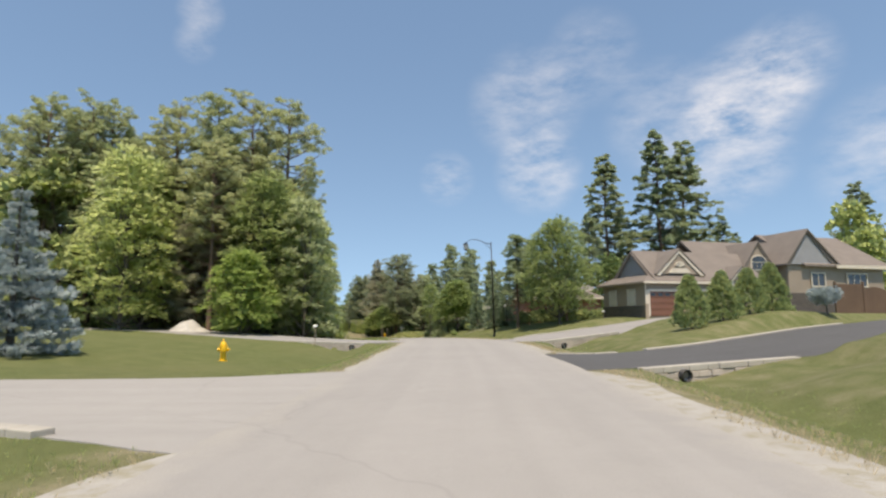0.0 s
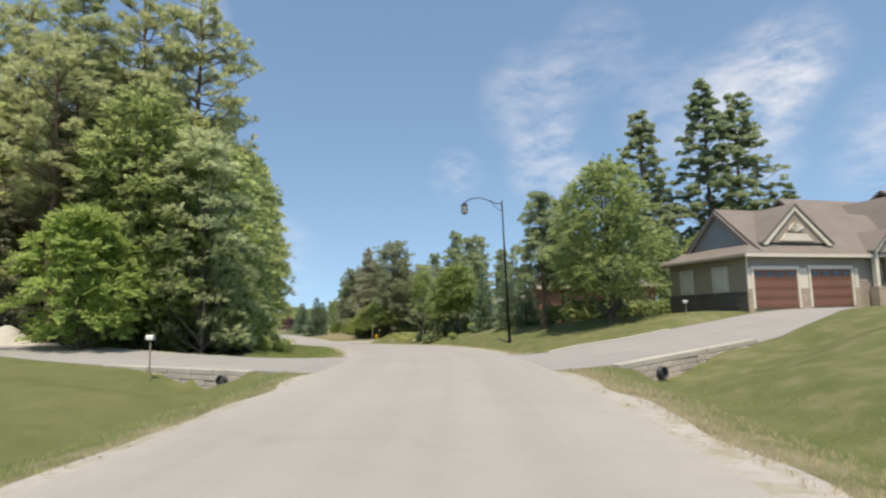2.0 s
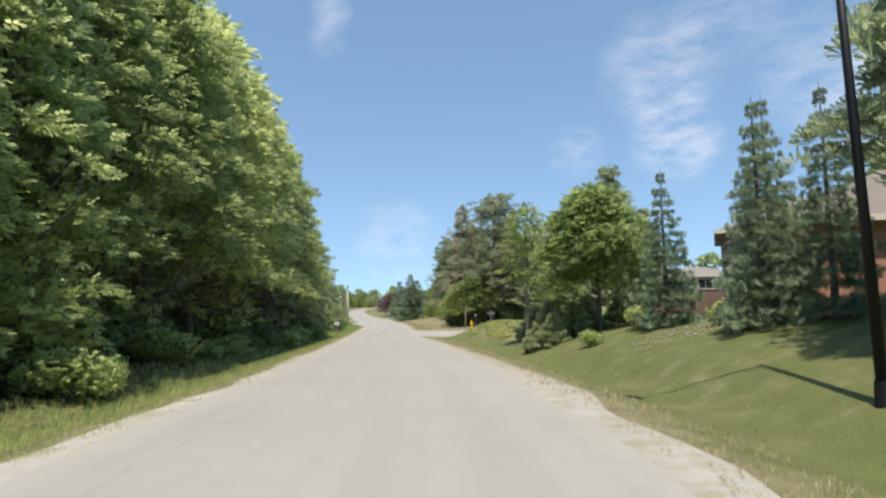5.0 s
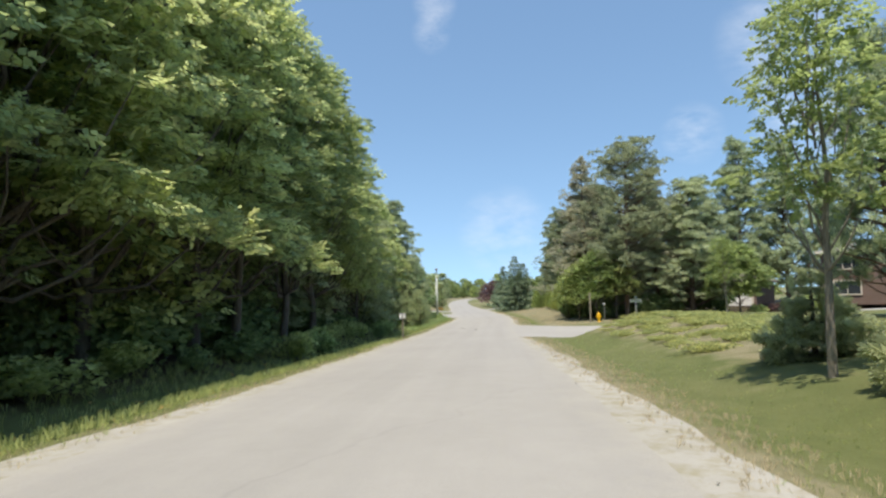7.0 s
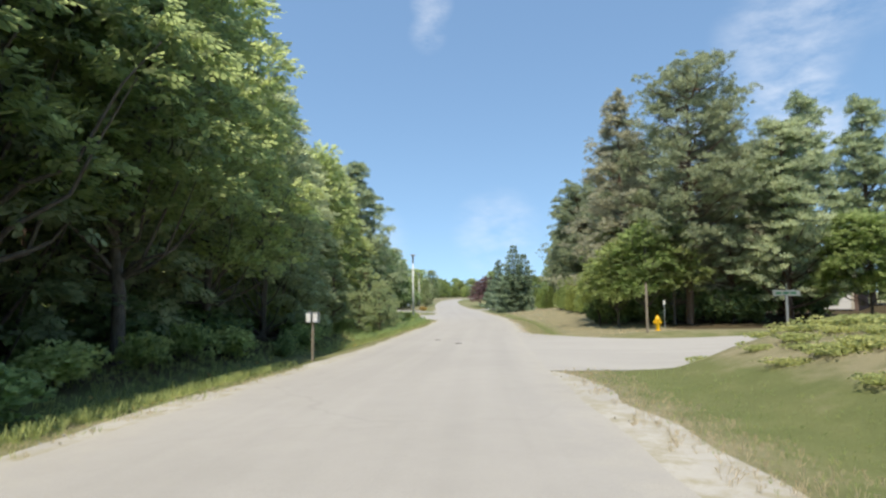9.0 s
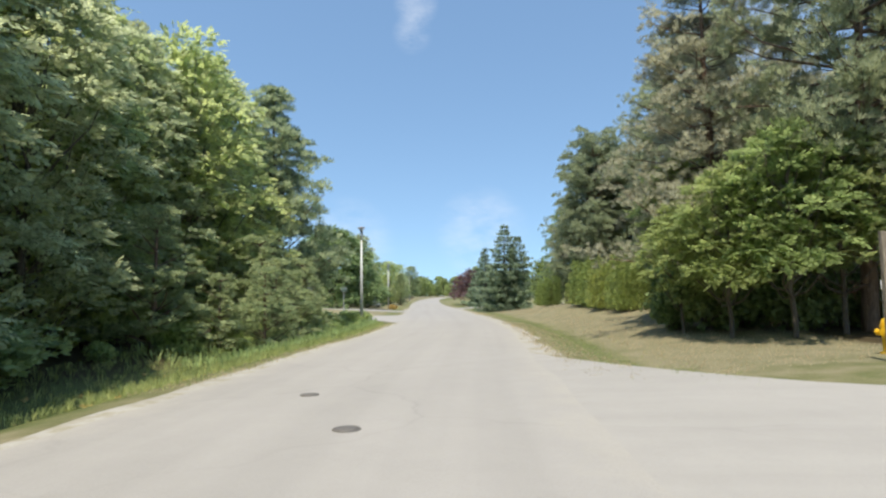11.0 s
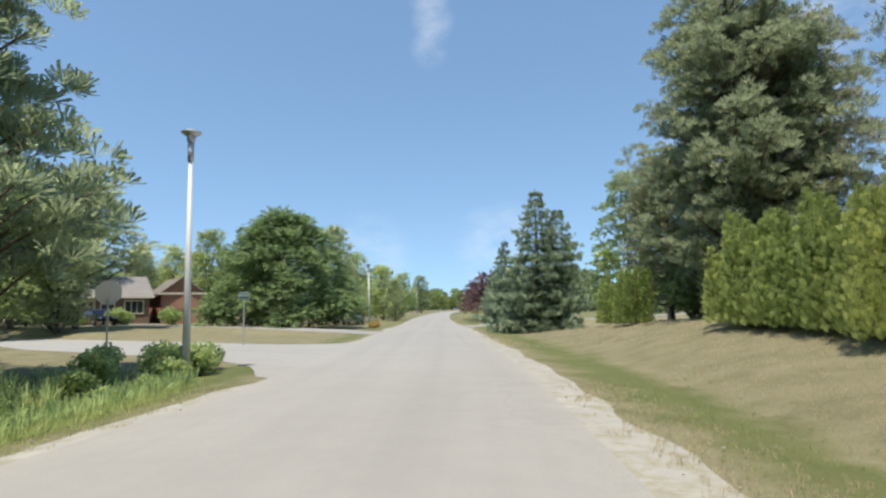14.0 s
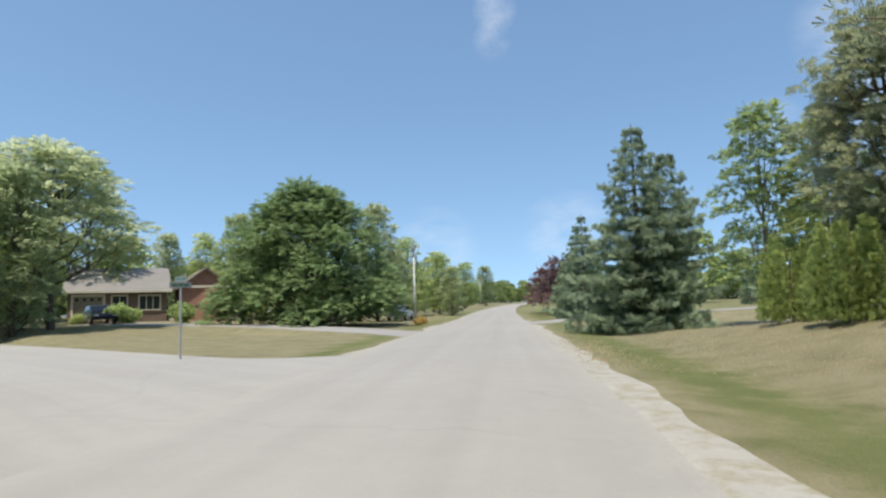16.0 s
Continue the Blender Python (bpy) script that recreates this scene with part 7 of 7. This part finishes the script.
# far trees along the road and behind everything
for i in range(34):
    yy = 176 + i * 6.5
    x0, y0 = off_road(min(yy, 460), rp.uniform(13, 20), -1)
    stand(rp.choice(FOREST_FAR), x0, y0, rp.uniform(0.45, 0.62), wide=1.35, label="distant tree in the belt along the road", group="far roadside trees")
    x0, y0 = off_road(min(yy + 18, 460), rp.uniform(9, 15), 1)
    stand(rp.choice((SPRUCE_FAR, SPRUCE_FAR, FOREST_FAR[0])), x0, y0, rp.uniform(0.5, 0.75), label="distant tree in the belt along the road", group="far roadside trees")
def far_wood(count, y0, y1, e0, e1, side, low, high, wide=1.2):
    """A loose belt of far trees beside the road, well clear of it."""
    for _ in range(count):
        yy = rp.uniform(y0, y1)
        x0, y0_ = off_road(yy, rp.uniform(e0, e1), side)
        if abs(across(x0, y0_)[1][0]) > e0:
            stand(rp.choice(FOREST_FAR + [SPRUCE_FAR]), x0, y0_, rp.uniform(low, high), wide=wide, group="far wood")


far_wood(34, 196, 300, 34, 90, -1, 0.8, 1.05)
far_wood(30, 176, 290, 26, 70, 1, 0.75, 1.0)
far_wood(26, 300, 420, 16, 60, -1, 0.6, 0.85, 1.5)
far_wood(26, 300, 420, 16, 60, 1, 0.6, 0.85, 1.5)
far_wood(30, 55, 112, 22, 52, -1, 0.95, 1.25)
far_wood(16, 112, 128, 16, 60, -1, 0.9, 1.15)
far_wood(18, 120, 165, 55, 95, 1, 0.6, 0.8)
for i in range(40):
    stand(rp.choice(FOREST_FAR), -190 + i * 5.2, 470 + rp.uniform(-20, 20) + 30 * math.sin(i * 0.7), rp.uniform(0.8, 1.1), wide=1.6, group="far wood")
for i in range(12):
    stand(rp.choice(FOREST_FAR), -90 - 3.5 * i + rp.uniform(-3, 3), 142 + 4.5 * i + rp.uniform(-8, 8), rp.uniform(0.9, 1.2), group="far wood")


# ---- grass, weeds and stones ----
def tufts(name, label, count, place_fn, size, mat, kind="grass"):
    pts = np.array([place_fn() for _ in range(count)])
    z = ground_z(pts[:, 0], pts[:, 1])
    pos = np.stack([pts[:, 0], pts[:, 1], z - 0.01], 1)
    aim = np.array([0, 0, 1.0]) + RNG.normal(size=(count, 3)) * 0.22
    v, f = sprigs(kind, pos, aim, size * RNG.uniform(0.45, 1.25, count) * (pts[:, 2] if pts.shape[1] > 2 else 1))
    return tagged(mesh_object(name, v, f, mat), label, "grass", kind="stuff")


def clear_of_spurs(x, y):
    for k, p in SPUR_LINES.items():
        d = np.hypot(p[:, 0] - x, p[:, 1] - y)
        i = d.argmin()
        if d[i] < spur_half_cache[k][i] + 0.1:
            return False
    return True


spur_half_cache = {k: spur_half(k) for k in SPUR_LINES}


def beside(y0, y1, e0, e1, side):
    def fn():
        while True:
            x, y = off_road(rp.uniform(y0, y1), e0 + (e1 - e0) * rp.random() ** 1.3, side)
            x, y = x + rp.uniform(-.5, .5) * 0, y + rp.uniform(-.6, .6)
            if clear_of_spurs(x, y):
                return (x, y)
    return fn


tufts("tall_grass", "tall rough grass and weeds along the wood", 13000, beside(46, 131, 0.8, 4.8, -1), 0.27, L_WEED)
tufts("tall_grass", "tall weeds round the lamp's foot", 2600, beside(112, 132.5, 1.3, 5.0, -1), 0.5, L_SHRUB)
tufts("verge_grass", "short ragged grass at the road's edge", 7000, beside(4, 131, 0.35, 2.2, -1), 0.11, L_WEED)
tufts("verge_grass", "short ragged grass at the road's edge", 9000, beside(4, 150, 0.7, 3.4, 1), 0.09, L_WEED)
tufts("dry_grass", "dry straw-coloured grass on the bank", 9000, beside(108, 160, 3.2, 8.5, 1), 0.09, L_STRAW)
tufts("dry_grass", "dry straw grass tips along the gravel", 9000, beside(4, 150, 0.35, 1.7, 1), 0.11, L_STRAW)
tufts("dry_grass", "dry straw grass tips at the wood side of the road", 4500, beside(4, 131, 0.2, 1.0, -1), 0.09, L_STRAW)
tufts("wild_flowers", "small yellow flower heads in the rough grass", 500, beside(50, 125, 1.6, 3.6, -1), 0.10, L_FLOWER, "leaf_small")


def stones(name, label, count, place_fn, size):
    V, F, base = [], [], 0
    ico = bmesh.new()
    bmesh.ops.create_icosphere(ico, subdivisions=1, radius=1)
    iv = np.array([v.co[:] for v in ico.verts])
    fi = np.array([[v.index for v in f.verts] for f in ico.faces])
    ico.free()
    for _ in range(count):
        x, y = place_fn()
        s = size * rp.uniform(0.4, 1.3)
        v = iv * np.array([s * rp.uniform(.7, 1.3), s * rp.uniform(.7, 1.3), s * 0.6]) * RNG.uniform(0.8, 1.15, (len(iv), 1))
        V.append(v + np.array([x, y, gz(x, y) + 0.03 + s * 0.2]))
        F.append(fi + base)
        base += len(iv)
    return tagged(mesh_object(name, np.vstack(V), np.vstack(F), M_GRAVEL), label, "gravel", kind="stuff")


stones("loose_stones", "loose pale stones along the gravel shoulder", 260, beside(4, 150, 0.1, 1.1, 1), 0.018)
stones("loose_stones", "rough stones and rubble on the bank below the spruces", 160, lambda: (rp.uniform(2.4, 5.2), rp.uniform(62.8, 65.4)), 0.035)
stones("loose_stones", "loose pale stones along the road's edge", 160, beside(4, 131, 0.0, 0.7, -1), 0.018)
